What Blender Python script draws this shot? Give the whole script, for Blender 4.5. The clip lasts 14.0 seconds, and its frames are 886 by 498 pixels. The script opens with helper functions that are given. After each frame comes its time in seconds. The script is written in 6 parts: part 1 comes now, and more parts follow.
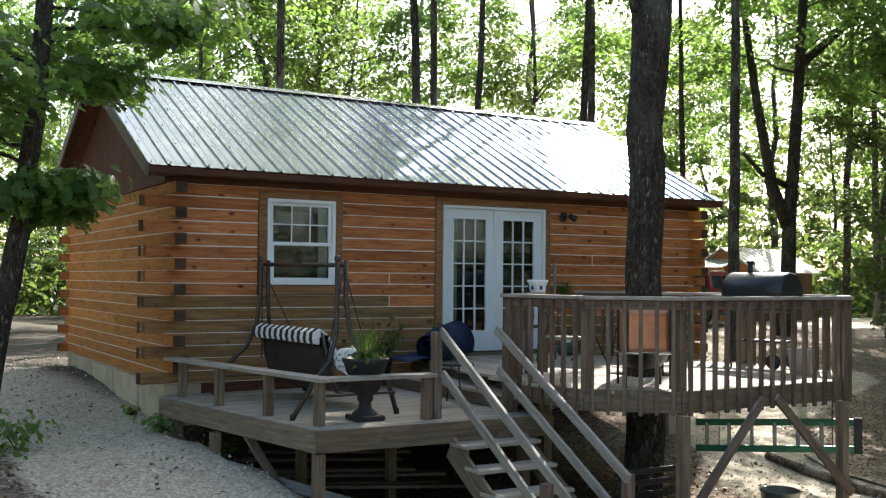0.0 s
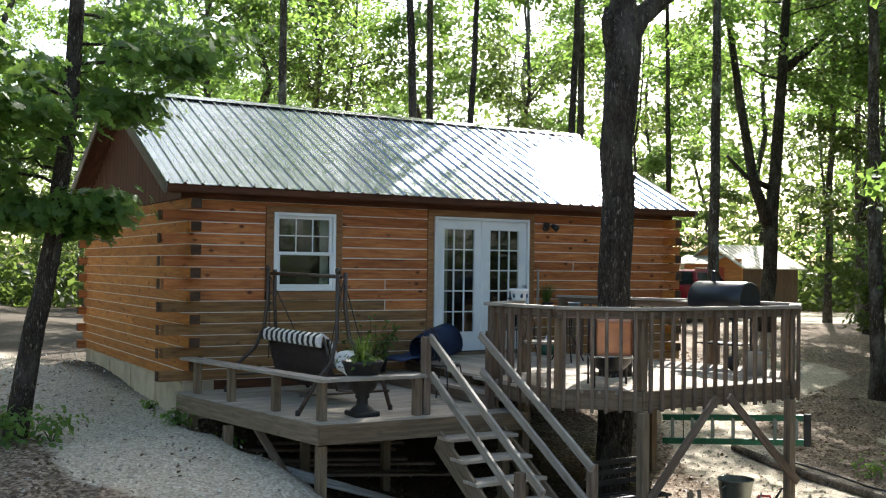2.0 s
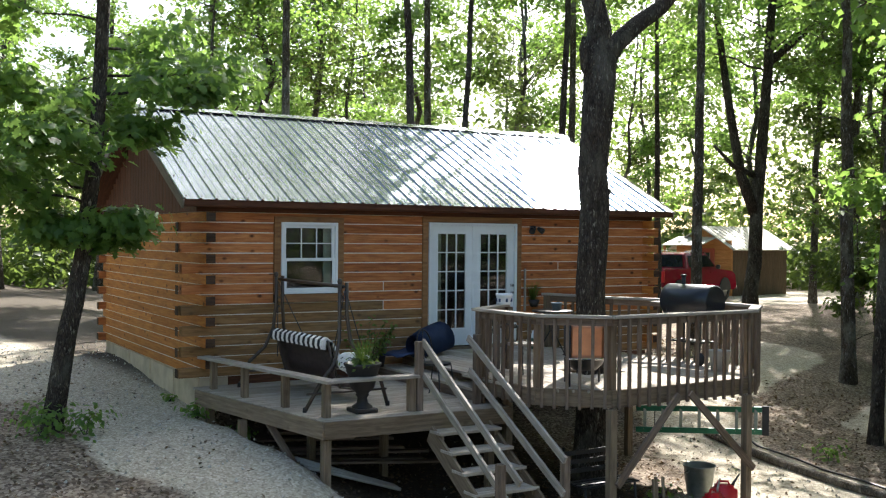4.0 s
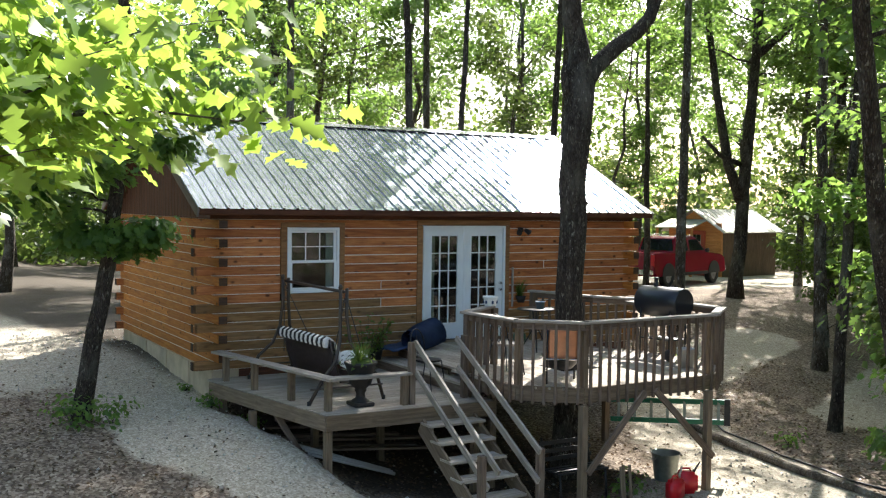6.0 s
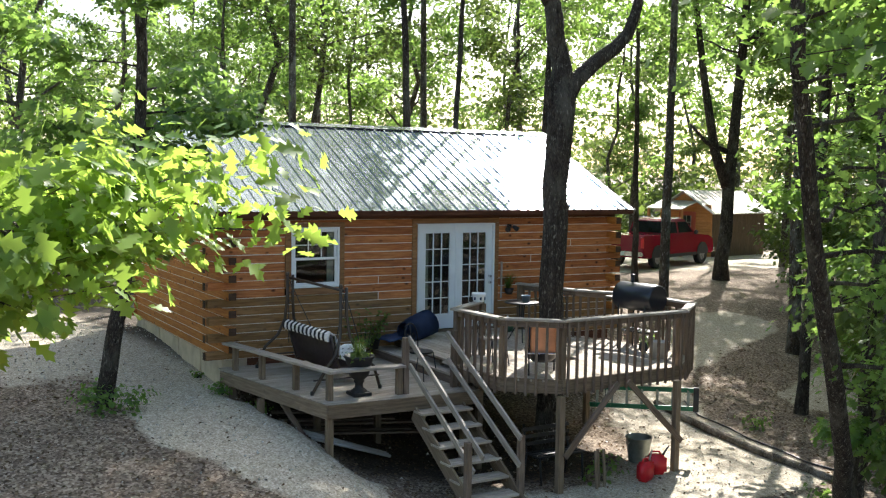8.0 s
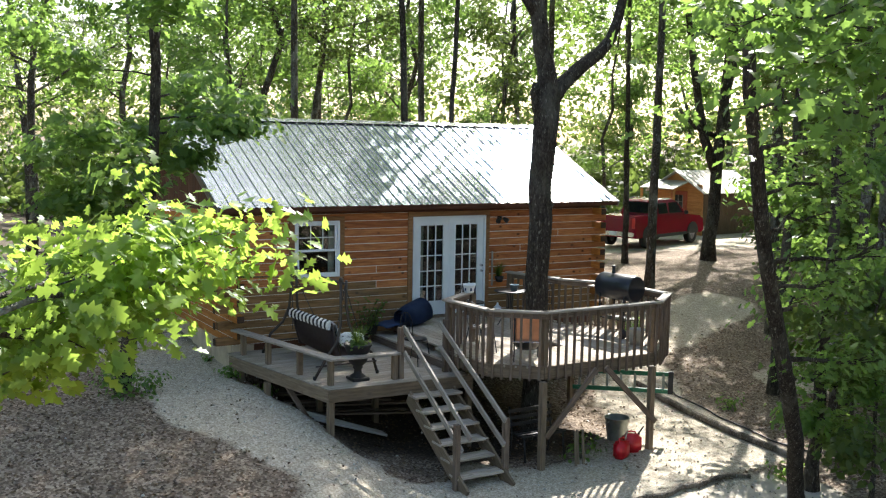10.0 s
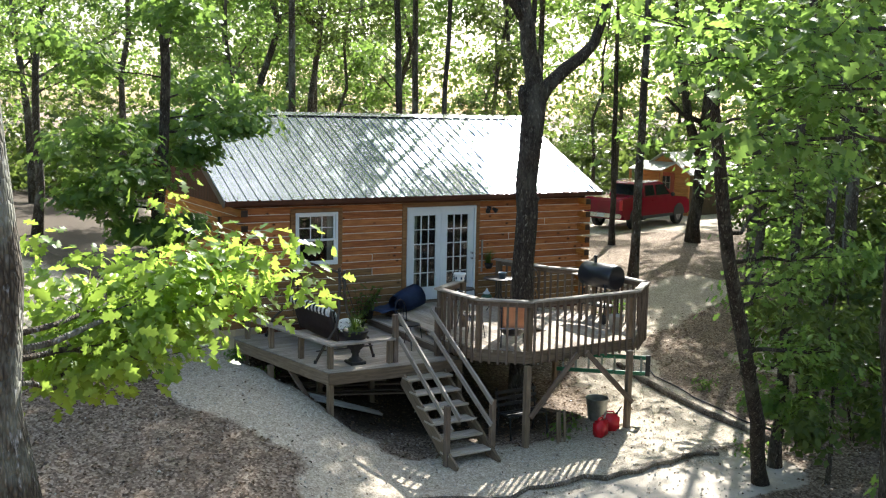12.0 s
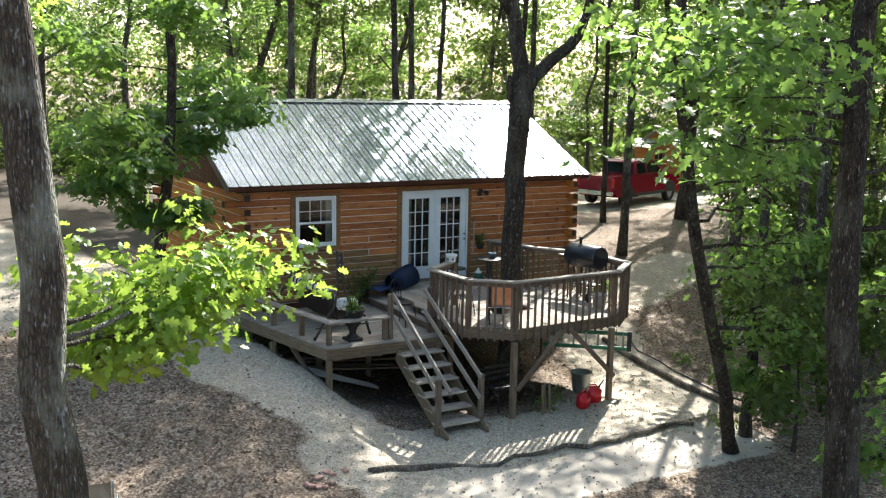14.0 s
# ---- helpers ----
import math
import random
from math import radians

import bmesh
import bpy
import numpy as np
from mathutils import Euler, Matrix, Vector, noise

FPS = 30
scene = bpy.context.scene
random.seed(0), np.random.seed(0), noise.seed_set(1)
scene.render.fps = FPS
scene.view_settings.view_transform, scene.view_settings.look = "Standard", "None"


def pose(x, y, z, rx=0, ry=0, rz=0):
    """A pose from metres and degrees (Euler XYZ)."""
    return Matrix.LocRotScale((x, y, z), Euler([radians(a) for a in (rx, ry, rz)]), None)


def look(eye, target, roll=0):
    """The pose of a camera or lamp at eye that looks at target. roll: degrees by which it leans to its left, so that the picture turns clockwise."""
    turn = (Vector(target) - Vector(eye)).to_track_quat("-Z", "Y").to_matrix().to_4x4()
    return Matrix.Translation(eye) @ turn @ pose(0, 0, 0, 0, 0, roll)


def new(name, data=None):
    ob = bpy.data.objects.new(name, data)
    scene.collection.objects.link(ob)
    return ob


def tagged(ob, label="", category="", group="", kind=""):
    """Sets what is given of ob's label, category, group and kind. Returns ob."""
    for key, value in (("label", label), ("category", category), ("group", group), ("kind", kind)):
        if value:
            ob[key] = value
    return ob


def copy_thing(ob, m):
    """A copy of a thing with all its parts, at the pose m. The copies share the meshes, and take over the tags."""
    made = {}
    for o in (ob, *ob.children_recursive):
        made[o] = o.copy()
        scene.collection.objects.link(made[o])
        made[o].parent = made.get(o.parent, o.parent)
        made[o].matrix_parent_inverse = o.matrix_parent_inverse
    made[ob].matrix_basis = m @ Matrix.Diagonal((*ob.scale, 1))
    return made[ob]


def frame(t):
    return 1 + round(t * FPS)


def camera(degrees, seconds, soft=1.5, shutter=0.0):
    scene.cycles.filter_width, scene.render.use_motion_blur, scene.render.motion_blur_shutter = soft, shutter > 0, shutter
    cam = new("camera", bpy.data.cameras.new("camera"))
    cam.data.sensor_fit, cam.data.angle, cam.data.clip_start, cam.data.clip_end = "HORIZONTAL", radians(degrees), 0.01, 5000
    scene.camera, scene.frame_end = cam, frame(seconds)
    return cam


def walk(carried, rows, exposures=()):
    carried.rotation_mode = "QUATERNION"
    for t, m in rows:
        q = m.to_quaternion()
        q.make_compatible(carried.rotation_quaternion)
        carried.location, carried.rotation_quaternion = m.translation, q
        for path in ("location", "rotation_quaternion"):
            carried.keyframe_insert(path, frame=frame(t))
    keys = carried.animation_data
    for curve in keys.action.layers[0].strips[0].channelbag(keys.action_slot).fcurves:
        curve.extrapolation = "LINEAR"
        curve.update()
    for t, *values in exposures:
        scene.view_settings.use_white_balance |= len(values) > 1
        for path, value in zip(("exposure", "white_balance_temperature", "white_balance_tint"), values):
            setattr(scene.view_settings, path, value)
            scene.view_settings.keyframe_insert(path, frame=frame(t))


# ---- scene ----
cam = camera(47.1, 14.0, soft=1.2)
PATH = [
    (0, (-2.864, -12.041, 2.725), (-1.844, -10.321, 2.784), 0.5),
    (0.5, (-3.018, -12.29, 2.786), (-1.993, -10.573, 2.838), 0.6),
    (1, (-3.147, -12.561, 2.827), (-2.121, -10.845, 2.876), 0.6),
    (1.5, (-3.273, -12.873, 2.892), (-2.25, -11.154, 2.936), 0.7),
    (2, (-3.406, -13.167, 2.979), (-2.384, -11.448, 3.016), 0.7),
    (2.5, (-3.541, -13.475, 3.104), (-2.522, -11.754, 3.126), 0.7),
    (3, (-3.679, -13.76, 3.221), (-2.66, -12.039, 3.229), 0.6),
    (5.5, (-4.372, -15.306, 3.98), (-3.357, -13.584, 3.908), 0.7),
    (6, (-4.509, -15.617, 4.124), (-3.496, -13.895, 4.037), 0.8),
    (6.5, (-4.64, -15.944, 4.284), (-3.629, -14.222, 4.181), 0.8),
    (7, (-4.774, -16.228, 4.423), (-3.762, -14.506, 4.304), 0.8),
    (7.5, (-4.92, -16.518, 4.577), (-3.909, -14.798, 4.443), 0.8),
    (8, (-5.047, -16.794, 4.726), (-4.036, -15.075, 4.576), 0.9),
    (8.2, (-5.106, -16.891, 4.759), (-4.094, -15.173, 4.605), 1.1),
    (10.5, (-5.666, -18.204, 5.43), (-4.659, -16.491, 5.204), 0.9),
    (11, (-5.797, -18.446, 5.538), (-4.788, -16.736, 5.3), 0.9),
    (11.5, (-5.948, -18.67, 5.672), (-4.935, -16.964, 5.418), 1.0),
    (12, (-6.105, -18.912, 5.804), (-5.09, -17.21, 5.535), 1.2),
    (12.5, (-6.234, -19.157, 5.929), (-5.218, -17.458, 5.645), 1.2),
    (13, (-6.348, -19.408, 6.032), (-5.332, -17.711, 5.735), 1.3),
    (13.5, (-6.474, -19.637, 6.123), (-5.457, -17.943, 5.812), 1.4),
    (14, (-6.512, -19.903, 6.173), (-5.501, -18.208, 5.849), 1.1),
]
walk(cam, [(t, look(eye, target, roll)) for t, eye, target, roll in PATH])

# ---- world, sun, exposure ----
SUN = Vector((0.60, 0.50, 0.66)).normalized()
world = bpy.data.worlds.new("sky")
scene.world = world
world.use_nodes = True
wn = world.node_tree.nodes
sky = wn.new("ShaderNodeTexSky")
sky.sky_type, sky.sun_disc = "NISHITA", False
sky.sun_elevation, sky.sun_rotation = math.asin(SUN.z), math.atan2(SUN.x, SUN.y)
sky.dust_density, sky.ozone_density = 2.6, 1.0
wn["Background"].inputs["Strength"].default_value = 0.118
world.node_tree.links.new(sky.outputs[0], wn["Background"].inputs["Color"])
sun_data = bpy.data.lights.new("sun", "SUN")
sun_data.energy, sun_data.angle, sun_data.color = 5.0, radians(0.53), (1.0, 0.978, 0.935)
new("sun", sun_data).matrix_basis = look(SUN * 60, (0, 0, 0))
scene.view_settings.exposure = 1.75


# ---- materials ----
def material(name):
    m = bpy.data.materials.new(name)
    m.use_nodes = True
    t = m.node_tree
    return m, t, t.nodes, t.links, t.nodes["Principled BSDF"]


def ramp(t, fac, stops):
    r = t.nodes.new("ShaderNodeValToRGB")
    e = r.color_ramp.elements
    e[0].position, e[0].color = stops[0][0], (*stops[0][1], 1)
    e[1].position, e[1].color = stops[-1][0], (*stops[-1][1], 1)
    for p, c in stops[1:-1]:
        k = e.new(p)
        k.color = (*c, 1)
    t.links.new(fac, r.inputs[0])
    return r.outputs[0]


def noise_at(t, vec, scale, detail=4, rough=0.55):
    n = t.nodes.new("ShaderNodeTexNoise")
    n.inputs["Scale"].default_value, n.inputs["Detail"].default_value, n.inputs["Roughness"].default_value = scale, detail, rough
    t.links.new(vec, n.inputs["Vector"])
    return n.outputs["Fac"]


def blend(t, kind, fac, a, b):
    n = t.nodes.new("ShaderNodeMix")
    n.data_type, n.blend_type = "RGBA", kind
    if isinstance(fac, float):
        n.inputs[0].default_value = fac
    else:
        t.links.new(fac, n.inputs[0])
    for sock, v in ((n.inputs[6], a), (n.inputs[7], b)):
        if isinstance(v, tuple):
            sock.default_value = (*v, 1)
        else:
            t.links.new(v, sock)
    return n.outputs[2]


def shift(t, stretch=(1, 1, 1), per_object=True):
    """Object coordinates, stretched, and moved by a random amount for each object."""
    tc = t.nodes.new("ShaderNodeTexCoord")
    mp = t.nodes.new("ShaderNodeMapping")
    mp.inputs["Scale"].default_value = stretch
    t.links.new(tc.outputs["Object"], mp.inputs["Vector"])
    if per_object:
        oi = t.nodes.new("ShaderNodeObjectInfo")
        mul = t.nodes.new("ShaderNodeMath")
        mul.operation = "MULTIPLY"
        mul.inputs[1].default_value = 37.0
        t.links.new(oi.outputs["Random"], mul.inputs[0])
        t.links.new(mul.outputs[0], mp.inputs["Location"])
    return mp.outputs[0]


def bump(t, bsdf, height, strength=0.3, distance=0.01):
    b = t.nodes.new("ShaderNodeBump")
    b.inputs["Strength"].default_value, b.inputs["Distance"].default_value = strength, distance
    t.links.new(height, b.inputs["Height"])
    t.links.new(b.outputs[0], bsdf.inputs["Normal"])


def by_object(t, dark, light):
    oi = t.nodes.new("ShaderNodeObjectInfo")
    return ramp(t, oi.outputs["Random"], [(0, dark), (1, light)])


def wood(name, dark, mid, light, tint_low, tint_high, rough=0.75, knots=0.5, stain=(0.25, 0.25, 0.25), grey=0.35):
    """Timber with grain along local x, knots, weather stains and a tint that differs from piece to piece."""
    m, t, n, l, b = material(name)
    v = shift(t, (1.2, 14, 14))
    grain = noise_at(t, v, 2.2, 6, 0.62)
    col = ramp(t, grain, [(0.28, dark), (0.5, mid), (0.72, light)])
    col = blend(t, "MULTIPLY", 1.0, col, by_object(t, tint_low, tint_high))
    vk = shift(t, (3.4, 5.5, 5.5))
    vo = n.new("ShaderNodeTexVoronoi")
    vo.inputs["Scale"].default_value = 1.0
    l.new(vk, vo.inputs["Vector"])
    kn = ramp(t, vo.outputs["Distance"], [(0.07, (1, 1, 1)), (0.19, (0, 0, 0))])
    kf = n.new("ShaderNodeMath")
    kf.operation = "MULTIPLY"
    kf.inputs[1].default_value = knots
    l.new(kn, kf.inputs[0])
    col = blend(t, "MIX", kf.outputs[0], col, tuple(c * 0.22 for c in dark))
    w = ramp(t, noise_at(t, shift(t, (0.9, 2.2, 2.2)), 1.6, 5, 0.7), [(0.46, (0, 0, 0)), (0.74, (1, 1, 1))])
    wf = n.new("ShaderNodeMath")
    wf.operation = "MULTIPLY"
    wf.inputs[1].default_value = grey
    l.new(w, wf.inputs[0])
    col = blend(t, "MIX", wf.outputs[0], col, stain)
    l.new(col, b.inputs["Base Color"])
    b.inputs["Roughness"].default_value = rough
    b.inputs["Specular IOR Level"].default_value = 0.25
    bump(t, b, noise_at(t, shift(t, (2, 40, 40)), 2.5, 5, 0.7), 0.35, 0.006)
    return m


LOG = wood("stained_log", (0.27, 0.086, 0.030), (0.50, 0.185, 0.062), (0.68, 0.30, 0.11), (0.62, 0.54, 0.48), (1.0, 1.0, 1.0), 0.68, 0.95, (0.13, 0.055, 0.027), 0.5)
LOG_GOLD = wood("golden_log", (0.33, 0.11, 0.024), (0.52, 0.20, 0.042), (0.66, 0.30, 0.07), (0.66, 0.60, 0.52), (1.0, 1.0, 1.0), 0.7, 0.9, (0.19, 0.09, 0.03), 0.45)
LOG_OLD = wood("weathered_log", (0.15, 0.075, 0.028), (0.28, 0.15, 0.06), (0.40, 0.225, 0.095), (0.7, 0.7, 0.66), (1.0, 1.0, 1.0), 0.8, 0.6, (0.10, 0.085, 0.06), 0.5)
LOG_END = wood("log_end_grain", (0.035, 0.02, 0.013), (0.07, 0.038, 0.022), (0.11, 0.06, 0.035), (0.7, 0.7, 0.7), (1, 1, 1), 0.85, 0.3, (0.07, 0.06, 0.05), 0.5)
TRIM = wood("window_trim_wood", (0.17, 0.08, 0.035), (0.27, 0.14, 0.06), (0.36, 0.20, 0.09), (0.85, 0.8, 0.75), (1, 1, 1), 0.7, 0.3, (0.16, 0.09, 0.05), 0.3)
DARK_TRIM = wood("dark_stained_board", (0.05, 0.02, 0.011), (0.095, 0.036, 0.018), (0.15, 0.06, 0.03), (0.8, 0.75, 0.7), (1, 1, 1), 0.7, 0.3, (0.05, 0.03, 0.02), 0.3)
DECK = wood("weathered_deck_board", (0.27, 0.225, 0.175), (0.42, 0.36, 0.29), (0.55, 0.485, 0.40), (0.72, 0.70, 0.68), (1, 1, 1), 0.85, 0.35, (0.20, 0.18, 0.15), 0.45)
RAIL = wood("weathered_rail_wood", (0.09, 0.062, 0.044), (0.16, 0.115, 0.085), (0.25, 0.19, 0.145), (0.68, 0.64, 0.6), (1, 1, 1), 0.82, 0.35, (0.20, 0.17, 0.14), 0.5)
POST = wood("treated_post_wood", (0.11, 0.077, 0.05), (0.19, 0.14, 0.095), (0.29, 0.22, 0.15), (0.72, 0.7, 0.66), (1, 1, 1), 0.8, 0.35, (0.17, 0.14, 0.10), 0.45)
CAP = wood("silvered_rail_cap", (0.20, 0.168, 0.14), (0.33, 0.285, 0.24), (0.47, 0.42, 0.365), (0.8, 0.8, 0.78), (1, 1, 1), 0.7, 0.3, (0.28, 0.25, 0.22), 0.4)


def plain(name, colour, rough=0.5, metal=0.0, vary=0.15, scale=6.0, relief=0.0):
    m, t, n, l, b = material(name)
    f = noise_at(t, shift(t), scale, 5, 0.6)
    lo = tuple(c * (1 - vary) for c in colour)
    hi = tuple(min(1, c * (1 + vary)) for c in colour)
    l.new(ramp(t, f, [(0.3, lo), (0.7, hi)]), b.inputs["Base Color"])
    r = n.new("ShaderNodeMapRange")
    r.inputs["To Min"].default_value, r.inputs["To Max"].default_value = max(0.03, rough - 0.1), min(1, rough + 0.1)
    l.new(noise_at(t, shift(t), scale * 3, 3), r.inputs["Value"])
    l.new(r.outputs[0], b.inputs["Roughness"])
    b.inputs["Metallic"].default_value = metal
    if relief:
        bump(t, b, noise_at(t, shift(t), scale * 6, 5, 0.7), 0.5, relief)
    return m


CHINK = plain("chinking_mortar", (0.66, 0.59, 0.50), 0.85, 0, 0.1, 8, 0.003)
CONCRETE = plain("concrete_block", (0.47, 0.375, 0.26), 0.9, 0, 0.22, 2.5, 0.004)
WHITE = plain("white_vinyl", (0.74, 0.76, 0.76), 0.35, 0, 0.04, 3)
DOOR_WHITE = plain("white_door_paint", (0.66, 0.70, 0.71), 0.35, 0, 0.05, 3)
# near-black colour in place of missing light, indoors and under the cabin
PAINTED_DIM = plain("painted_dimness", (0.035, 0.028, 0.022), 0.9, 0, 0.3, 1)
BLACK_IRON = plain("black_iron", (0.022, 0.021, 0.021), 0.45, 0.3, 0.3, 12)
BRONZE = plain("bronze_painted_tube", (0.06, 0.045, 0.035), 0.42, 0.4, 0.25, 10)
COPPER = plain("copper_sheet", (0.62, 0.30, 0.17), 0.42, 0.75, 0.2, 5)
BLUE_FOAM = plain("blue_sleeping_pad", (0.022, 0.045, 0.11), 0.7, 0, 0.25, 5)
RED_PLASTIC = plain("red_plastic", (0.55, 0.012, 0.02), 0.35, 0, 0.12, 5)
GALVANISED = plain("galvanised_pail", (0.25, 0.27, 0.24), 0.45, 0.6, 0.25, 9)
LADDER_GREEN = plain("green_fibreglass", (0.02, 0.15, 0.085), 0.45, 0, 0.2, 6)
TERRACOTTA = plain("dark_brown_urn", (0.012, 0.010, 0.009), 0.6, 0, 0.3, 7, 0.002)
CUSHION_BLACK = plain("black_fabric", (0.016, 0.015, 0.017), 0.85, 0, 0.2, 20)
CUSHION_WHITE = plain("white_fabric", (0.72, 0.70, 0.66), 0.85, 0, 0.08, 20)
BROWN_SLING = plain("brown_sling_fabric", (0.085, 0.06, 0.055), 0.75, 0, 0.2, 15)
TRUCK_RED = plain("red_car_paint", (0.21, 0.002, 0.018), 0.14, 0.0, 0.05, 2)
TYRE = plain("tyre_rubber", (0.02, 0.02, 0.02), 0.8, 0, 0.2, 10)
TRUCK_RED.node_tree.nodes["Principled BSDF"].inputs["Specular IOR Level"].default_value = 0.5
RIM_GREY = plain("cast_rim", (0.22, 0.22, 0.23), 0.35, 0.7, 0.2, 8)
CHROME = plain("chrome", (0.65, 0.65, 0.66), 0.18, 1.0, 0.05, 5)
DARK_GLASS = plain("tinted_glass", (0.012, 0.014, 0.016), 0.05, 0, 0.1, 3)
SHED_WOOD = wood("shed_orange_board", (0.38, 0.15, 0.045), (0.55, 0.24, 0.08), (0.66, 0.32, 0.12), (0.8, 0.78, 0.75), (1, 1, 1), 0.7, 0.3, (0.3, 0.15, 0.07), 0.2)
SHED_SIDE = wood("shed_brown_board", (0.07, 0.045, 0.026), (0.11, 0.072, 0.043), (0.16, 0.105, 0.065), (0.8, 0.8, 0.8), (1, 1, 1), 0.8, 0.3, (0.14, 0.12, 0.09), 0.3)
SOIL = plain("potting_soil", (0.05, 0.035, 0.025), 0.95, 0, 0.4, 25, 0.01)


def make_glass():
    m, t, n, l, b = material("window_glass")
    b.inputs["Base Color"].default_value = (0.9, 0.95, 0.95, 1)
    b.inputs["Roughness"].default_value = 0.015
    b.inputs["Transmission Weight"].default_value = 1.0
    b.inputs["IOR"].default_value = 1.5
    bump(t, b, noise_at(t, shift(t), 1.5, 2), 0.03, 0.02)
    return m


GLASS = make_glass()


def make_roof_metal():
    m, t, n, l, b = material("galvalume_roof")
    f = noise_at(t, shift(t, (1, 1, 1), False), 1.4, 6, 0.65)
    l.new(ramp(t, f, [(0.3, (0.245, 0.285, 0.315)), (0.7, (0.345, 0.39, 0.42))]), b.inputs["Base Color"])
    b.inputs["Metallic"].default_value = 0.92
    r = n.new("ShaderNodeMapRange")
    r.inputs["To Min"].default_value, r.inputs["To Max"].default_value = 0.20, 0.29
    l.new(noise_at(t, shift(t, (1, 1, 1), False), 5, 4), r.inputs["Value"])
    l.new(r.outputs[0], b.inputs["Roughness"])
    bump(t, b, noise_at(t, shift(t, (0.6, 3, 3), False), 1.5, 3), 0.12, 0.02)
    return m


ROOF_METAL = make_roof_metal()


def make_bark(name, dark, light, lichen):
    m, t, n, l, b = material(name)
    v = shift(t, (19, 19, 5.0))
    vo = n.new("ShaderNodeTexVoronoi")
    vo.feature = "DISTANCE_TO_EDGE"
    vo.inputs["Scale"].default_value = 2.2
    l.new(v, vo.inputs["Vector"])
    f = noise_at(t, shift(t, (6, 6, 1.5)), 3, 6, 0.7)
    col = ramp(t, f, [(0.3, dark), (0.7, light)])
    cr = ramp(t, vo.outputs["Distance"], [(0.0, (0.42, 0.42, 0.42)), (0.3, (1, 1, 1))])
    col = blend(t, "MULTIPLY", 1.0, col, cr)
    col = blend(t, "MIX", ramp(t, noise_at(t, shift(t, (1, 1, 0.5)), 2.2, 5, 0.7), [(0.5, (0, 0, 0)), (0.64, (0.7, 0.7, 0.7))]), col, lichen)
    flecks = ramp(t, noise_at(t, shift(t, (34, 34, 9)), 1.0, 3, 0.6), [(0.60, (0, 0, 0)), (0.68, (0.75, 0.75, 0.75))])
    col = blend(t, "MIX", flecks, col, tuple(min(0.4, c * 2.1) for c in lichen))
    l.new(col, b.inputs["Base Color"])
    b.inputs["Roughness"].default_value = 0.95
    b.inputs["Specular IOR Level"].default_value = 0.15
    bump(t, b, vo.outputs["Distance"], 0.9, 0.06)
    return m


BARK = make_bark("oak_bark", (0.028, 0.022, 0.018), (0.12, 0.098, 0.078), (0.13, 0.122, 0.10))
BARK_LOG = make_bark("fallen_log_bark", (0.10, 0.082, 0.064), (0.30, 0.25, 0.195), (0.34, 0.30, 0.25))
BARK_PALE = make_bark("pale_oak_bark", (0.055, 0.046, 0.036), (0.17, 0.145, 0.112), (0.25, 0.26, 0.215))


def make_leaf(name, low, high, glow):
    """Leaves: green that differs leaf by leaf, with light that shines through the blade."""
    m, t, n, l, b = material(name)
    g = n.new("ShaderNodeNewGeometry")
    col = ramp(t, g.outputs["Random Per Island"], [(0, low), (1, high)])
    l.new(col, b.inputs["Base Color"])
    b.inputs["Roughness"].default_value = 0.4
    b.inputs["Specular IOR Level"].default_value = 0.28
    tr = n.new("ShaderNodeBsdfTranslucent")
    l.new(blend(t, "MULTIPLY", 1.0, ramp(t, g.outputs["Random Per Island"], [(0, tuple(c * 0.7 for c in glow)), (1, glow)]), (1, 1, 1)), tr.inputs["Color"])
    mix = n.new("ShaderNodeMixShader")
    mix.inputs[0].default_value = 0.5
    l.new(b.outputs[0], mix.inputs[1])
    l.new(tr.outputs[0], mix.inputs[2])
    l.new(mix.outputs[0], n["Material Output"].inputs["Surface"])
    return m


LEAF = make_leaf("oak_leaf", (0.028, 0.082, 0.024), (0.085, 0.16, 0.038), (0.33, 0.52, 0.10))
LEAF_NEAR = make_leaf("broad_oak_leaf", (0.035, 0.09, 0.014), (0.12, 0.21, 0.03), (0.47, 0.67, 0.10))
# lower glow puts the canopy's shade on thicket and saplings into the colour
LEAF_FAR = make_leaf("dimmed_woodland_leaf", (0.04, 0.075, 0.02), (0.10, 0.14, 0.034), (0.19, 0.265, 0.055))
GRASS_BLADE = make_leaf("grass_blade", (0.04, 0.085, 0.02), (0.10, 0.15, 0.035), (0.22, 0.32, 0.06))
LITTER = make_leaf("fallen_leaf", (0.09, 0.06, 0.04), (0.28, 0.20, 0.135), (0.12, 0.07, 0.03))


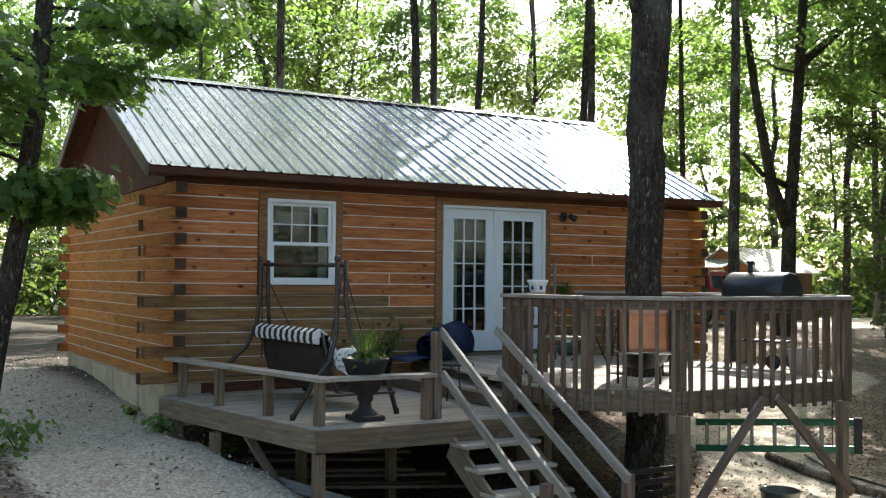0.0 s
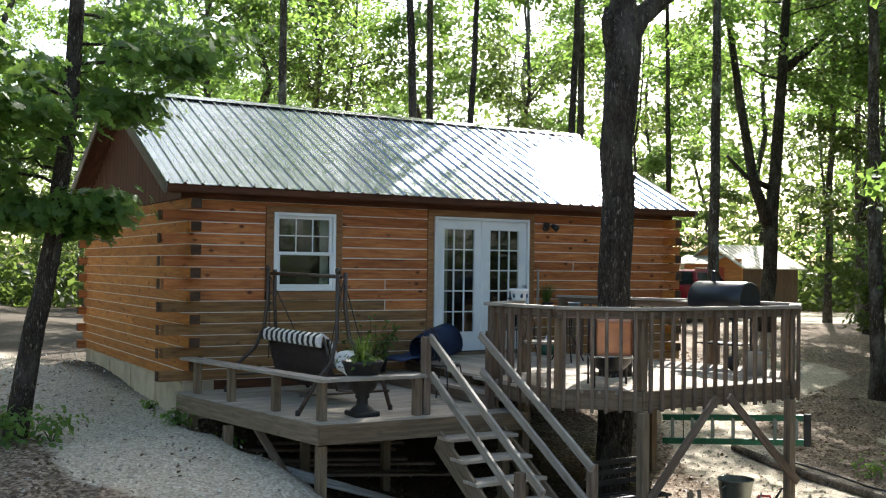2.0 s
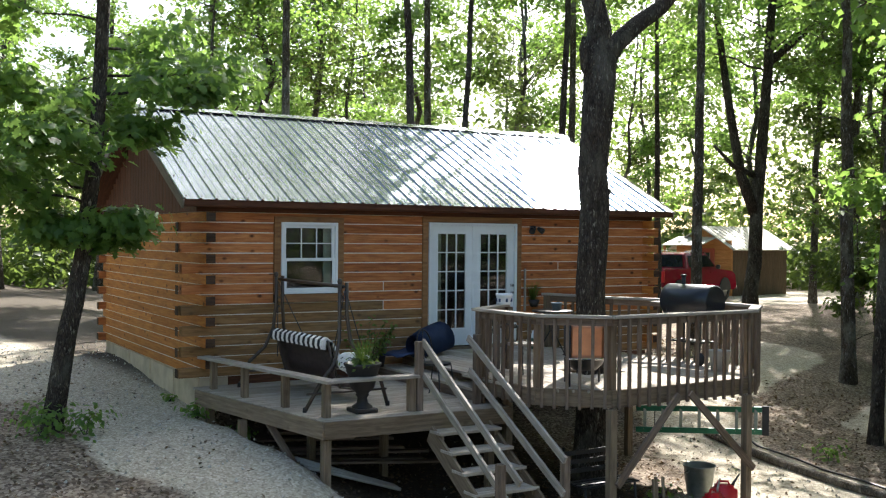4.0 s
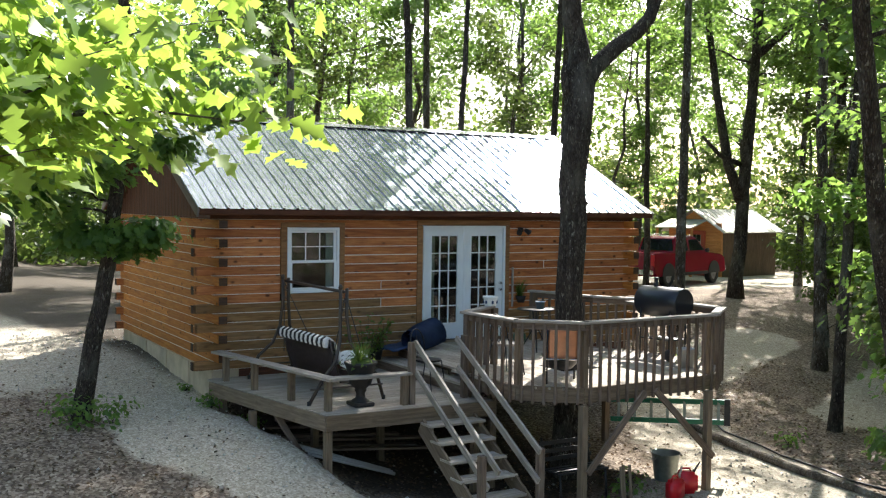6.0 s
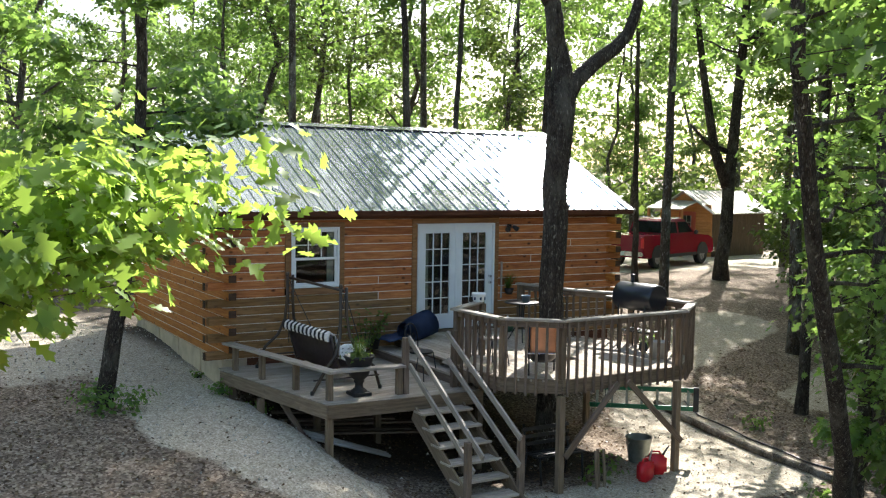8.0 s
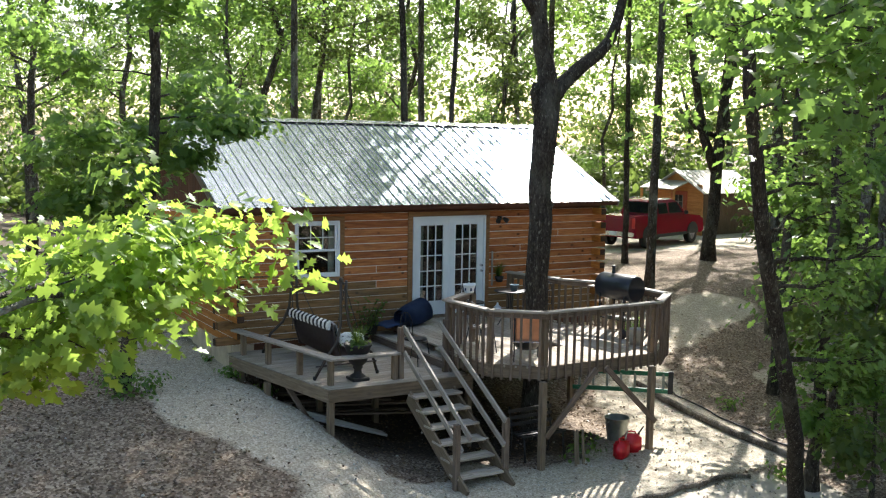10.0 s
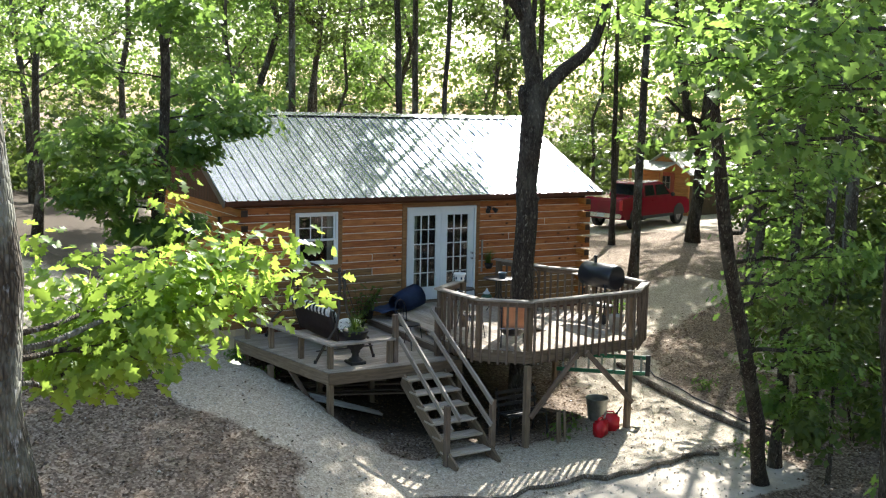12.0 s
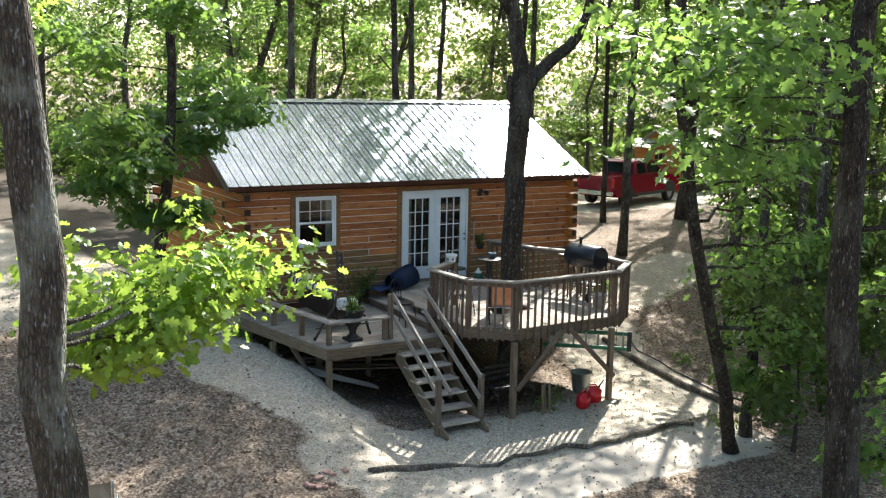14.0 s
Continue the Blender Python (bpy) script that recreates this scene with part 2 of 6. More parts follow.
def make_ground():
    """Pale limestone gravel, with brown leaf litter where the woods come in."""
    m, t, n, l, b = material("gravel_and_leaf_litter")
    tc = n.new("ShaderNodeTexCoord")
    p = tc.outputs["Object"]
    vo = n.new("ShaderNodeTexVoronoi")
    vo.inputs["Scale"].default_value = 38
    l.new(p, vo.inputs["Vector"])
    stone = ramp(t, vo.outputs["Color"], [(0.1, (0.32, 0.272, 0.212)), (0.5, (0.49, 0.43, 0.34)), (0.9, (0.66, 0.595, 0.485))])
    fine = ramp(t, noise_at(t, p, 9, 6, 0.7), [(0.3, (0.66, 0.64, 0.6)), (0.7, (1.0, 1.0, 1.0))])
    gravel = blend(t, "MULTIPLY", 1.0, stone, fine)
    mud = n.new("ShaderNodeAttribute")
    mud.attribute_name = "mud"
    packed = ramp(t, noise_at(t, p, 3.1, 7, 0.6), [(0.3, (0.40, 0.35, 0.285)), (0.7, (0.53, 0.475, 0.395))])
    gravel = blend(t, "MIX", mud.outputs["Fac"], gravel, packed)
    vl = n.new("ShaderNodeTexVoronoi")
    vl.inputs["Scale"].default_value = 27
    l.new(p, vl.inputs["Vector"])
    litter = ramp(t, vl.outputs["Color"], [(0.1, (0.09, 0.064, 0.045)), (0.5, (0.22, 0.163, 0.117)), (0.92, (0.46, 0.375, 0.285))])
    # near-black ground colour that paints in the shade under the decks
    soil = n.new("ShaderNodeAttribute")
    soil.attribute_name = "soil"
    shade_ground = ramp(t, noise_at(t, p, 14, 6, 0.7), [(0.3, (0.022, 0.016, 0.011)), (0.7, (0.062, 0.046, 0.033))])
    litter = blend(t, "MULTIPLY", 1.0, litter, ramp(t, noise_at(t, p, 1.1, 5, 0.6), [(0.3, (0.6, 0.6, 0.6)), (0.7, (1, 1, 1))]))
    at = n.new("ShaderNodeAttribute")
    at.attribute_name = "litter"
    edge = n.new("ShaderNodeMath")
    edge.operation = "ADD"
    nm = n.new("ShaderNodeMapRange")
    nm.inputs["To Min"].default_value, nm.inputs["To Max"].default_value = -0.62, 0.62
    l.new(noise_at(t, p, 1.5, 8, 0.75), nm.inputs["Value"])
    l.new(at.outputs["Fac"], edge.inputs[0])
    l.new(nm.outputs[0], edge.inputs[1])
    f = ramp(t, edge.outputs[0], [(0.42, (0, 0, 0)), (0.62, (1, 1, 1))])
    l.new(blend(t, "MIX", soil.outputs["Fac"], blend(t, "MIX", f, gravel, litter), shade_ground), b.inputs["Base Color"])
    b.inputs["Roughness"].default_value = 0.95
    b.inputs["Specular IOR Level"].default_value = 0.15
    bump(t, b, vo.outputs["Distance"], 0.3, 0.02)
    return m


GROUND = make_ground()


# ---- building blocks ----
def placed(ob):
    """Where an object stands in the world, through its parents."""
    m = ob.matrix_basis.copy()
    while ob.parent:
        ob = ob.parent
        m = ob.matrix_basis @ m
    return m


def thing(name, place, label, category, group="", kind=""):
    ob = new(name)
    ob.matrix_basis = Matrix.Translation(place)
    return tagged(ob, label, category, group, kind)


def as_part(name, mesh, parent, m=None, label=""):
    """A mesh as a part of its parent, at the world pose m."""
    ob = new(name, mesh)
    if parent:
        ob.parent = parent
        ob.matrix_basis = placed(parent).inverted() @ (m or Matrix())
    else:
        ob.matrix_basis = m or Matrix()
    if label:
        ob["label"] = label
    return ob


def mesh_of(name, bm, mat, smooth=False):
    me = bpy.data.meshes.new(name)
    bm.to_mesh(me)
    bm.free()
    for one in (mat if isinstance(mat, (list, tuple)) else [mat]):
        me.materials.append(one)
    if smooth:
        me.shade_smooth()
    return me


def part(name, bm, mat, parent, label="", m=None, smooth=False):
    return as_part(name, mesh_of(name, bm, mat, smooth), parent, m, label)


boxes_made = {}


def box_mesh(name, sx, sy, sz, mat, b=0.006):
    key = (round(sx, 3), round(sy, 3), round(sz, 3), mat.name, b)
    if key not in boxes_made:
        hx, hy, hz = sx / 2, sy / 2, sz / 2
        b = min(b, hx * 0.4, hy * 0.4, hz * 0.4)
        pts, faces, at = [], [], {}
        for ix in (-1, 1):
            for iy in (-1, 1):
                for iz in (-1, 1):
                    for ax in range(3):
                        p = [ix * hx, iy * hy, iz * hz]
                        for k in range(3):
                            if k != ax:
                                p[k] -= (ix, iy, iz)[k] * b
                        at[ix, iy, iz, ax] = len(pts)
                        pts.append(p)
        s = (-1, 1)
        for ax in range(3):
            u, w = [k for k in range(3) if k != ax]
            for side in s:
                def corner(a, c):
                    i = [0, 0, 0]
                    i[ax], i[u], i[w] = side, a, c
                    return at[(*i, ax)]
                faces.append([corner(-1, -1), corner(1, -1), corner(1, 1), corner(-1, 1)])
            for a in s:
                for c in s:
                    i0, i1 = [0, 0, 0], [0, 0, 0]
                    i0[ax], i1[ax], i0[u], i1[u], i0[w], i1[w] = -1, 1, a, a, c, c
                    faces.append([at[(*i0, u)], at[(*i1, u)], at[(*i1, w)], at[(*i0, w)]])
        for ix in s:
            for iy in s:
                for iz in s:
                    faces.append([at[ix, iy, iz, k] for k in range(3)])
        bm = bmesh.new()
        vs = [bm.verts.new(p) for p in pts]
        for f in faces:
            bm.faces.new([vs[i] for i in f])
        bmesh.ops.recalc_face_normals(bm, faces=bm.faces)
        boxes_made[key] = mesh_of(name, bm, mat)
    return boxes_made[key]


def block(name, lo, hi, mat, parent, label="", b=0.006):
    size = [h - k for k, h in zip(lo, hi)]
    mid = [(h + k) / 2 for k, h in zip(lo, hi)]
    return as_part(name, box_mesh(name, *size, mat, b), parent, Matrix.Translation(mid), label)


def along(p0, p1, up=(0, 0, 1)):
    """A pose halfway from p0 to p1, local x along the way and local z nearest to up."""
    p0, p1 = Vector(p0), Vector(p1)
    x = (p1 - p0).normalized()
    y = Vector(up).cross(x)
    y = y.normalized() if y.length > 1e-4 else Vector((0, 1, 0))
    z = x.cross(y)
    m = Matrix((x, y, z)).transposed().to_4x4()
    m.translation = (p0 + p1) / 2
    return m


def plank(name, p0, p1, w, h, mat, parent, label="", up=(0, 0, 1), b=0.004):
    """A sawn timber from p0 to p1: w wide across, h thick along up."""
    length = (Vector(p1) - Vector(p0)).length
    return as_part(name, box_mesh(name, length, w, h, mat, b), parent, along(p0, p1, up), label)


def tube(bm, pts, r, sides=8, close=False):
    """A round bar through pts; r may be one radius or one for each point."""
    pts = [Vector(p) for p in pts]
    rs = r if isinstance(r, (list, tuple)) else [r] * len(pts)
    rings, prev = [], None
    for i, p in enumerate(pts):
        d = (pts[min(i + 1, len(pts) - 1)] - pts[max(i - 1, 0)]).normalized()
        a = d.orthogonal().normalized() if prev is None else (prev - d * prev.dot(d)).normalized()
        prev = a
        c = d.cross(a)
        rings.append([bm.verts.new(p + (a * math.cos(k * math.tau / sides) + c * math.sin(k * math.tau / sides)) * rs[i]) for k in range(sides)])
    for q0, q1 in zip(rings, rings[1:]):
        for k in range(sides):
            bm.faces.new((q0[k], q0[(k + 1) % sides], q1[(k + 1) % sides], q1[k]))
    if not close:
        bm.faces.new(rings[0][::-1])
        bm.faces.new(rings[-1])
    return rings


def rod(name, pts, r, mat, parent, label="", sides=8):
    bm = bmesh.new()
    tube(bm, pts, r, sides)
    return part(name, bm, mat, parent, label, smooth=True)


def lathe(name, place, profile, mat, parent, label="", sides=28, smooth=True):
    """A turned shape: profile is pairs of radius and height."""
    bm = bmesh.new()
    rings = [[bm.verts.new((max(r, 1e-4) * math.cos(k * math.tau / sides), max(r, 1e-4) * math.sin(k * math.tau / sides), z)) for k in range(sides)] for r, z in profile]
    for q0, q1 in zip(rings, rings[1:]):
        for k in range(sides):
            bm.faces.new((q0[k], q0[(k + 1) % sides], q1[(k + 1) % sides], q1[k]))
    bmesh.ops.recalc_face_normals(bm, faces=bm.faces)
    return part(name, bm, mat, parent, label, Matrix.Translation(place), smooth)


# ---- ground ----
def smooth_step(a, b, v):
    k = min(1, max(0, (v - a) / (b - a)))
    return k * k * (3 - 2 * k)


def ground_z(x, y):
    """Height of the ground: high beside and behind the cabin, falling to the foot of the stairs."""
    left = 1 - smooth_step(1.7, 4.0, x - 0.45 * (min(y, -0.6) + 0.6))
    # the bank ends at the lower deck, and the ground under it is dug away
    inside = x - 0.42 + 0.177 * (y + 0.3)
    left *= 1 - 0.5 * smooth_step(-0.15, 0.5, inside) * (1 - smooth_step(-0.5, 0.1, y)) * smooth_step(-4.6, -3.3, y)
    back = smooth_step(-2.5, 6.5, y + 0.12 * (x - 4))
    z = max(left * 0.95 * smooth_step(-8.5, -0.8, y + 0.15 * x), back * 0.95 * (1 - 0.35 * smooth_step(9, 12, x) * (1 - smooth_step(2, 6, y))))
    z += 0.26 * left * smooth_step(-0.5, 5.5, y)
    z += 0.22 * smooth_step(12, 21, x) * smooth_step(4, 11, y)
    z = z - 0.03 * max(0, -y - 7)
    # the lower path lies a small step below its dark edge
    z -= 0.08 * smooth_step(6.62, 6.84, -y) * smooth_step(0.4, 1.4, x) * (1 - smooth_step(7.4, 8.4, x))
    z += 0.05 * noise.noise((x * 0.35, y * 0.35, 0)) + 0.025 * noise.noise((x * 1.4, y * 1.4, 3))
    far = math.hypot(x - 3, y)
    if far > 40:
        z += 0.8 * noise.noise((x * 0.02, y * 0.02, 7)) * smooth_step(40, 90, far)
    return z


LANES = [(-0.3, 7, -0.38, -2, 0.95), (-0.38, -2, 0.75, -4.5, 0.85), (0.95, -4.6, 0.6, -8.5, 0.8), (0.9, -4.7, 2.6, -5.3, 1.0), (-2.8, 7, 1.0, 30, 5.0), (0.3, -5.9, 7.6, -5.6, 0.85), (1.3, -7.5, 7, -7.5, 0.72),
         (7.6, -5.4, 8.3, -2.6, 1.0), (8.3, -2.6, 9.6, -0.5, 0.9), (10, 0.8, 16.5, 3.4, 1.0), (13, -2.6, 20, 0.5, 1.0), (14, 16.5, 34, 13.5, 3.4), (2, 30, 14, 17, 4.0), (5.7, -4.6, 7.2, -4.4, 0.55)]


def litter_at(x, y):
    """1 where leaf litter covers the ground, 0 on the gravel drive and yard."""
    d = 9.0
    for px, py, qx, qy, w in LANES:
        vx, vy = qx - px, qy - py
        k = min(1, max(0, ((x - px) * vx + (y - py) * vy) / (vx * vx + vy * vy)))
        d = min(d, math.hypot(x - px - k * vx, y - py - k * vy) / w)
    # a drift of leaves between the lower deck and the foot of the stairs
    drift = math.hypot((x - 2.1) / 0.6, (y + 4.3) / 0.4)
    return max(min(1, max(0, (d - 0.75) * 1.6)), min(0.85, max(0, (1.5 - drift) * 1.2)))


def mud_at(x, y):
    """1 where the lower path is packed smooth, below the step that edges it."""
    return smooth_step(6.75, 6.95, -y - 0.05 * math.sin(x * 2.3)) * smooth_step(0.3, 1.6, x) * 0.92


def under_deck_shade_at(x, y):
    """1 under the decks, where their deep shade is painted into the ground colour."""
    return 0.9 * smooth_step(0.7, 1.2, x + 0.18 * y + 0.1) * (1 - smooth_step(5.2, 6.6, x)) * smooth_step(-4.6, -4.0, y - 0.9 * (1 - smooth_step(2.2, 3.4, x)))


def build_ground():
    xs = sorted(set([round(-14 + 0.22 * i, 3) for i in range(180)] + [s * 24 * 1.22 ** i for i in range(24) for s in (-1, 1)] + [-20, -17, 29]))
    ys = sorted(set([round(-22 + 0.22 * i, 3) for i in range(200)] + [s * 25 * 1.22 ** i for i in range(24) for s in (-1, 1)]))
    nx, ny = len(xs), len(ys)
    co = [(x, y, ground_z(x, y)) for y in ys for x in xs]
    fs = [(j * nx + i, j * nx + i + 1, (j + 1) * nx + i + 1, (j + 1) * nx + i) for j in range(ny - 1) for i in range(nx - 1)]
    me = bpy.data.meshes.new("ground")
    me.from_pydata(co, [], fs)
    a = me.attributes.new("litter", "FLOAT", "POINT")
    a.data.foreach_set("value", [litter_at(x, y) for y in ys for x in xs])
    # mask of the shade painted under the decks
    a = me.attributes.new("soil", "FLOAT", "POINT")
    a.data.foreach_set("value", [under_deck_shade_at(x, y) for y in ys for x in xs])
    a = me.attributes.new("mud", "FLOAT", "POINT")
    a.data.foreach_set("value", [mud_at(x, y) for y in ys for x in xs])
    me.materials.append(GROUND)
    me.shade_smooth()
    return tagged(new("ground", me), "pale limestone gravel yard running into brown leaf litter under trees", "ground", kind="structure")


build_ground()

# ---- cabin ----
X0, X1, Y1, ZB, COURSE, N = 0.47, 9.0, 6.1, 1.45, 0.15, 16
ZT = ZB + COURSE * N
WIN = (1.60, 2.74, 2.50, 3.70)
DOOR = (4.15, 6.10, 1.45, 3.85)
cabin = thing("log_cabin", (4.7, 3.0, 0.95), "small log cabin with white chinking, ribbed metal roof and concrete foundation", "cabin")


def log_at(wall, p0, p1, z, mat, pick):
    """One squared log between two points of the plan."""
    plank("log", (*p0, z + COURSE / 2), (*p1, z + COURSE / 2), 0.15, COURSE - 0.0115 + pick.uniform(-0.005, 0.003), mat, wall, b=0.004)


def spans(lo, hi, cuts):
    """What is left of lo..hi once the cuts are taken out."""
    out, at = [], lo
    for a, c in sorted(cuts):
        if a > at:
            out.append((at, a))
        at = max(at, c)
    if at < hi:
        out.append((at, hi))
    return out


def build_walls():
    pick = random.Random(4)
    e = 0.27
    # the mortar core of each wall, set back behind the faces of the logs
    for a, c, lo, hi in ((WIN[0], WIN[1], ZB, WIN[2]), (WIN[0], WIN[1], WIN[3], ZT), (WIN[1], DOOR[0], ZB, ZT), (DOOR[1], X1 - 0.012, ZB, ZT), (X0 + 0.012, WIN[0], ZB, ZT)):
        front = block("wall", (a, 0.005, lo), (c, 0.145, hi), CHINK, cabin, "front log wall with white chinking lines", b=0.001)
    walls = {}
    for key, lo, hi in (("left", (X0 + 0.009, 0.147, ZB), (X0 + 0.138, Y1, ZT)), ("right", (X1 - 0.138, 0.145, ZB), (X1 - 0.012, Y1, ZT)), ("back", (X0 + 0.15, Y1 - 0.138, ZB), (X1 - 0.15, Y1 - 0.012, ZT))):
        walls[key] = block("wall", lo, hi, CHINK, cabin, "log wall with white chinking lines")
    for i in range(N):
        z = ZB + i * COURSE
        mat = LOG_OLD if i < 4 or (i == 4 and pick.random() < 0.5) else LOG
        side = LOG_GOLD
        passing = i % 2 == 0
        lo, hi = (X0 - e + pick.uniform(-0.03, 0.03), X1 + e - 0.03) if passing else (X0 + 0.15, X1 - 0.15)
        cuts = []
        if WIN[2] - 0.01 <= z < WIN[3] - 0.01:
            cuts.append(WIN[:2])
        cuts.append(DOOR[:2])
        for a, c in spans(lo, hi, cuts):
            # joints between the lengths of a course
            joint = {6: 3.45, 8: 3.45, 3: 7.4, 12: 7.9, 10: 6.9}.get(i)
            bits = [(a, joint - 0.007), (joint + 0.007, c)] if joint and a + 0.3 < joint < c - 0.3 else [(a, c)]
            for u, v in bits:
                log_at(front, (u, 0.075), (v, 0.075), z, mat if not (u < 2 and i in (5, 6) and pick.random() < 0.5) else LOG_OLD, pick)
        a, c = (0.15, Y1 - 0.15) if passing else (-e + pick.uniform(-0.03, 0.02), Y1 + 0.12)
        joint = 1.6 + 3.2 * pick.random()
        for key, x in (("left", X0 + 0.075), ("right", X1 - 0.075)):
            if i in (1, 4, 7, 9, 12):
                log_at(walls[key], (x, a), (x, joint - 0.007), z, side, pick)
                log_at(walls[key], (x, joint + 0.007), (x, c), z, side, pick)
            else:
                log_at(walls[key], (x, a), (x, c), z, side, pick)
        lo, hi = (X0 - 0.14, X1 + 0.14) if passing else (X0 + 0.15, X1 - 0.15)
        log_at(walls["back"], (lo, Y1 - 0.075), (hi, Y1 - 0.075), z, LOG, pick)
        # dark weathered cut ends of the passing logs
        if passing:
            for y, x in ((0.075, X0 - e - 0.036), (0.075, X1 + e - 0.029), (Y1 - 0.075, X0 - 0.146)):
                block("log_end", (x, y - 0.068, z + 0.010), (x + 0.006, y + 0.068, z + COURSE - 0.010), LOG_END, front if y < 1 else walls["back"], b=0.002)
        else:
            for x, key in ((X0 + 0.075, "left"), (X1 - 0.075, "right")):
                block("log_end", (x - 0.068, -e - 0.034, z + 0.012), (x + 0.068, -e - 0.028, z + COURSE - 0.012), LOG_END, walls[key], b=0.002)
    # foundation blocks
    base = block("foundation", (X0 + 0.03, 0.03, 0.0), (X0 + 0.45, Y1 - 0.03, ZB - 0.004), CONCRETE, cabin, "pale concrete block foundation")
    # added wall, coloured near-black for the deep shade under cabin and deck
    block("foundation", (X0 + 0.45, 2.2, 0.0), (X1 - 0.03, Y1 - 0.03, ZB - 0.006), PAINTED_DIM, cabin, "added near-black wall with the shade under the cabin in its colour")
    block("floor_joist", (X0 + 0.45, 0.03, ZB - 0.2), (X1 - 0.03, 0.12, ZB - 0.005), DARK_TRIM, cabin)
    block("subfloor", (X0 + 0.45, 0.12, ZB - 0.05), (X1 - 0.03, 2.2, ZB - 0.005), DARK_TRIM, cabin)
    block("foundation_pier", (X1 - 0.43, 0.13, 0.0), (X1 - 0.04, 0.53, ZB - 0.06), CONCRETE, cabin)
    for y in (0.6, 1.9, 3.3, 4.7):
        block("foundation_panel", (X0 + 0.012, y - 0.55, 0.3), (X0 + 0.034, y + 0.6, ZB - 0.03), CONCRETE, base, b=0.008)
    # floor, ceiling inside, near-black so that the room's dimness is in their colour
    block("floor", (X0 + 0.16, 0.16, ZB), (X1 - 0.16, Y1 - 0.16, ZB + 0.2), PAINTED_DIM, cabin)
    block("ceiling", (X0 + 0.16, 0.16, ZT - 0.06), (X1 - 0.16, Y1 - 0.16, ZT), PAINTED_DIM, cabin)
    block("inner_lining", (X0 + 0.2, 3.4, ZB + 0.2), (X1 - 0.2, 3.5, ZT - 0.06), PAINTED_DIM, cabin)


def build_gables():
    slope = (5.68 - 4.016) / 3.353
    for x, s in ((X0, -1), (X1, 1)):
        gable = block("gable", (min(x, x - s * 0.1), 0.2, ZT - 0.002), (max(x, x - s * 0.1), Y1 - 0.2, ZT + 0.14), DARK_TRIM, cabin, "dark stained vertical board gable")
        y = -0.02
        while y < Y1:
            w = 0.19
            mid = y + w / 2
            top = 4.016 + slope * (3.353 - abs(mid - 3.05)) - 0.16
            if top > ZT + 0.06:
                plank("gable_board", (x + s * 0.012, mid, ZT + 0.0), (x + s * 0.012, mid, top), 0.022, w - 0.008, DARK_TRIM, gable, up=(0, 1, 0))
            y += w


def build_roof():
    z0, zr, ye, yr = 4.016, 5.68, -0.303, 3.05
    xa, xb = 0.14, 9.34
    run, rise = yr - ye, zr - z0
    length = math.hypot(run, rise)
    ang = math.atan2(rise, run)
    roof = thing("roof", (4.74, 3.05, 4.0), "", "")
    roof.parent = cabin
    roof.matrix_basis = placed(cabin).inverted() @ roof.matrix_basis
    roof["label"] = "ribbed silver metal roof, dusty and scuffed"
    for k in ("category",):
        if k in roof:
            del roof[k]
    pitch, h, n = 0.23, 0.022, 4
    prof = []
    for i in range(n):
        u = i * pitch
        prof += [(u, 0), (u + 0.012, h), (u + 0.034, h), (u + 0.050, 0), (u + 0.118, 0.0), (u + 0.124, 0.004), (u + 0.150, 0.004), (u + 0.156, 0.0)]
    prof.append((n * pitch + 0.004, 0))
    bm = bmesh.new()
    rows = []
    for v in (0.0, length * 0.33, length * 0.66, length):
        rows.append([bm.verts.new((u, v, w)) for u, w in prof])
    under = [[bm.verts.new((u, v, w - 0.004)) for u, w in prof] for v in (0.0, length)]
    for r0, r1 in zip(rows, rows[1:]):
        for i in range(len(prof) - 1):
            bm.faces.new((r0[i], r0[i + 1], r1[i + 1], r1[i]))
    for i in range(len(prof) - 1):
        bm.faces.new((under[0][i], under[1][i], under[1][i + 1], under[0][i + 1]))
        bm.faces.new((rows[0][i], under[0][i], under[0][i + 1], rows[0][i + 1]))
    panel = mesh_of("roof_panel", bm, ROOF_METAL)
    bm = bmesh.new()
    for u in range(4):
        for v in range(6):
            bmesh.ops.create_cone(bm, cap_ends=True, segments=6, radius1=0.012, radius2=0.008, depth=0.008, matrix=Matrix.Translation((u * pitch + 0.07, 0.1 + v * (length - 0.25) / 5, 0.006)))
    screws = mesh_of("screw", bm, BLACK_IRON)
    for k in range(10):
        for m in (pose(xa + k * 0.92, ye, z0, math.degrees(ang), 0, 0), pose(xa + (k + 1) * 0.92, 2 * yr - ye, z0, math.degrees(ang), 0, 180)):
            p = as_part("roof_panel", panel, roof, m)
    for k in range(10):
        tagged(as_part("screws", screws, roof, pose(xa + k * 0.92, ye, z0, math.degrees(ang), 0, 0)), kind="stuff")
    # boards under the metal, ridge cap, fascia and rake trim
    for s in (1, -1):
        p0 = (4.74, yr - s * (run - 0.03), z0 - 0.02)
        p1 = (4.74, yr - s * 0.01, zr - 0.035)
        plank("roof_deck", p0, p1, xb - xa - 0.05, 0.03, DARK_TRIM, roof)
        plank("fascia", (xa + 0.02, yr - s * (run - 0.02), z0 - 0.055), (xb - 0.02, yr - s * (run - 0.02), z0 - 0.055), 0.022, 0.075, DARK_TRIM, roof, "dark fascia board")
        plank("ridge_cap", (xa - 0.01, yr - s * 0.075, zr - 0.004), (xb + 0.01, yr - s * 0.075, zr - 0.004), 0.17, 0.004, ROOF_METAL, roof, up=(0, -s * math.sin(ang), math.cos(ang)), b=0.001)
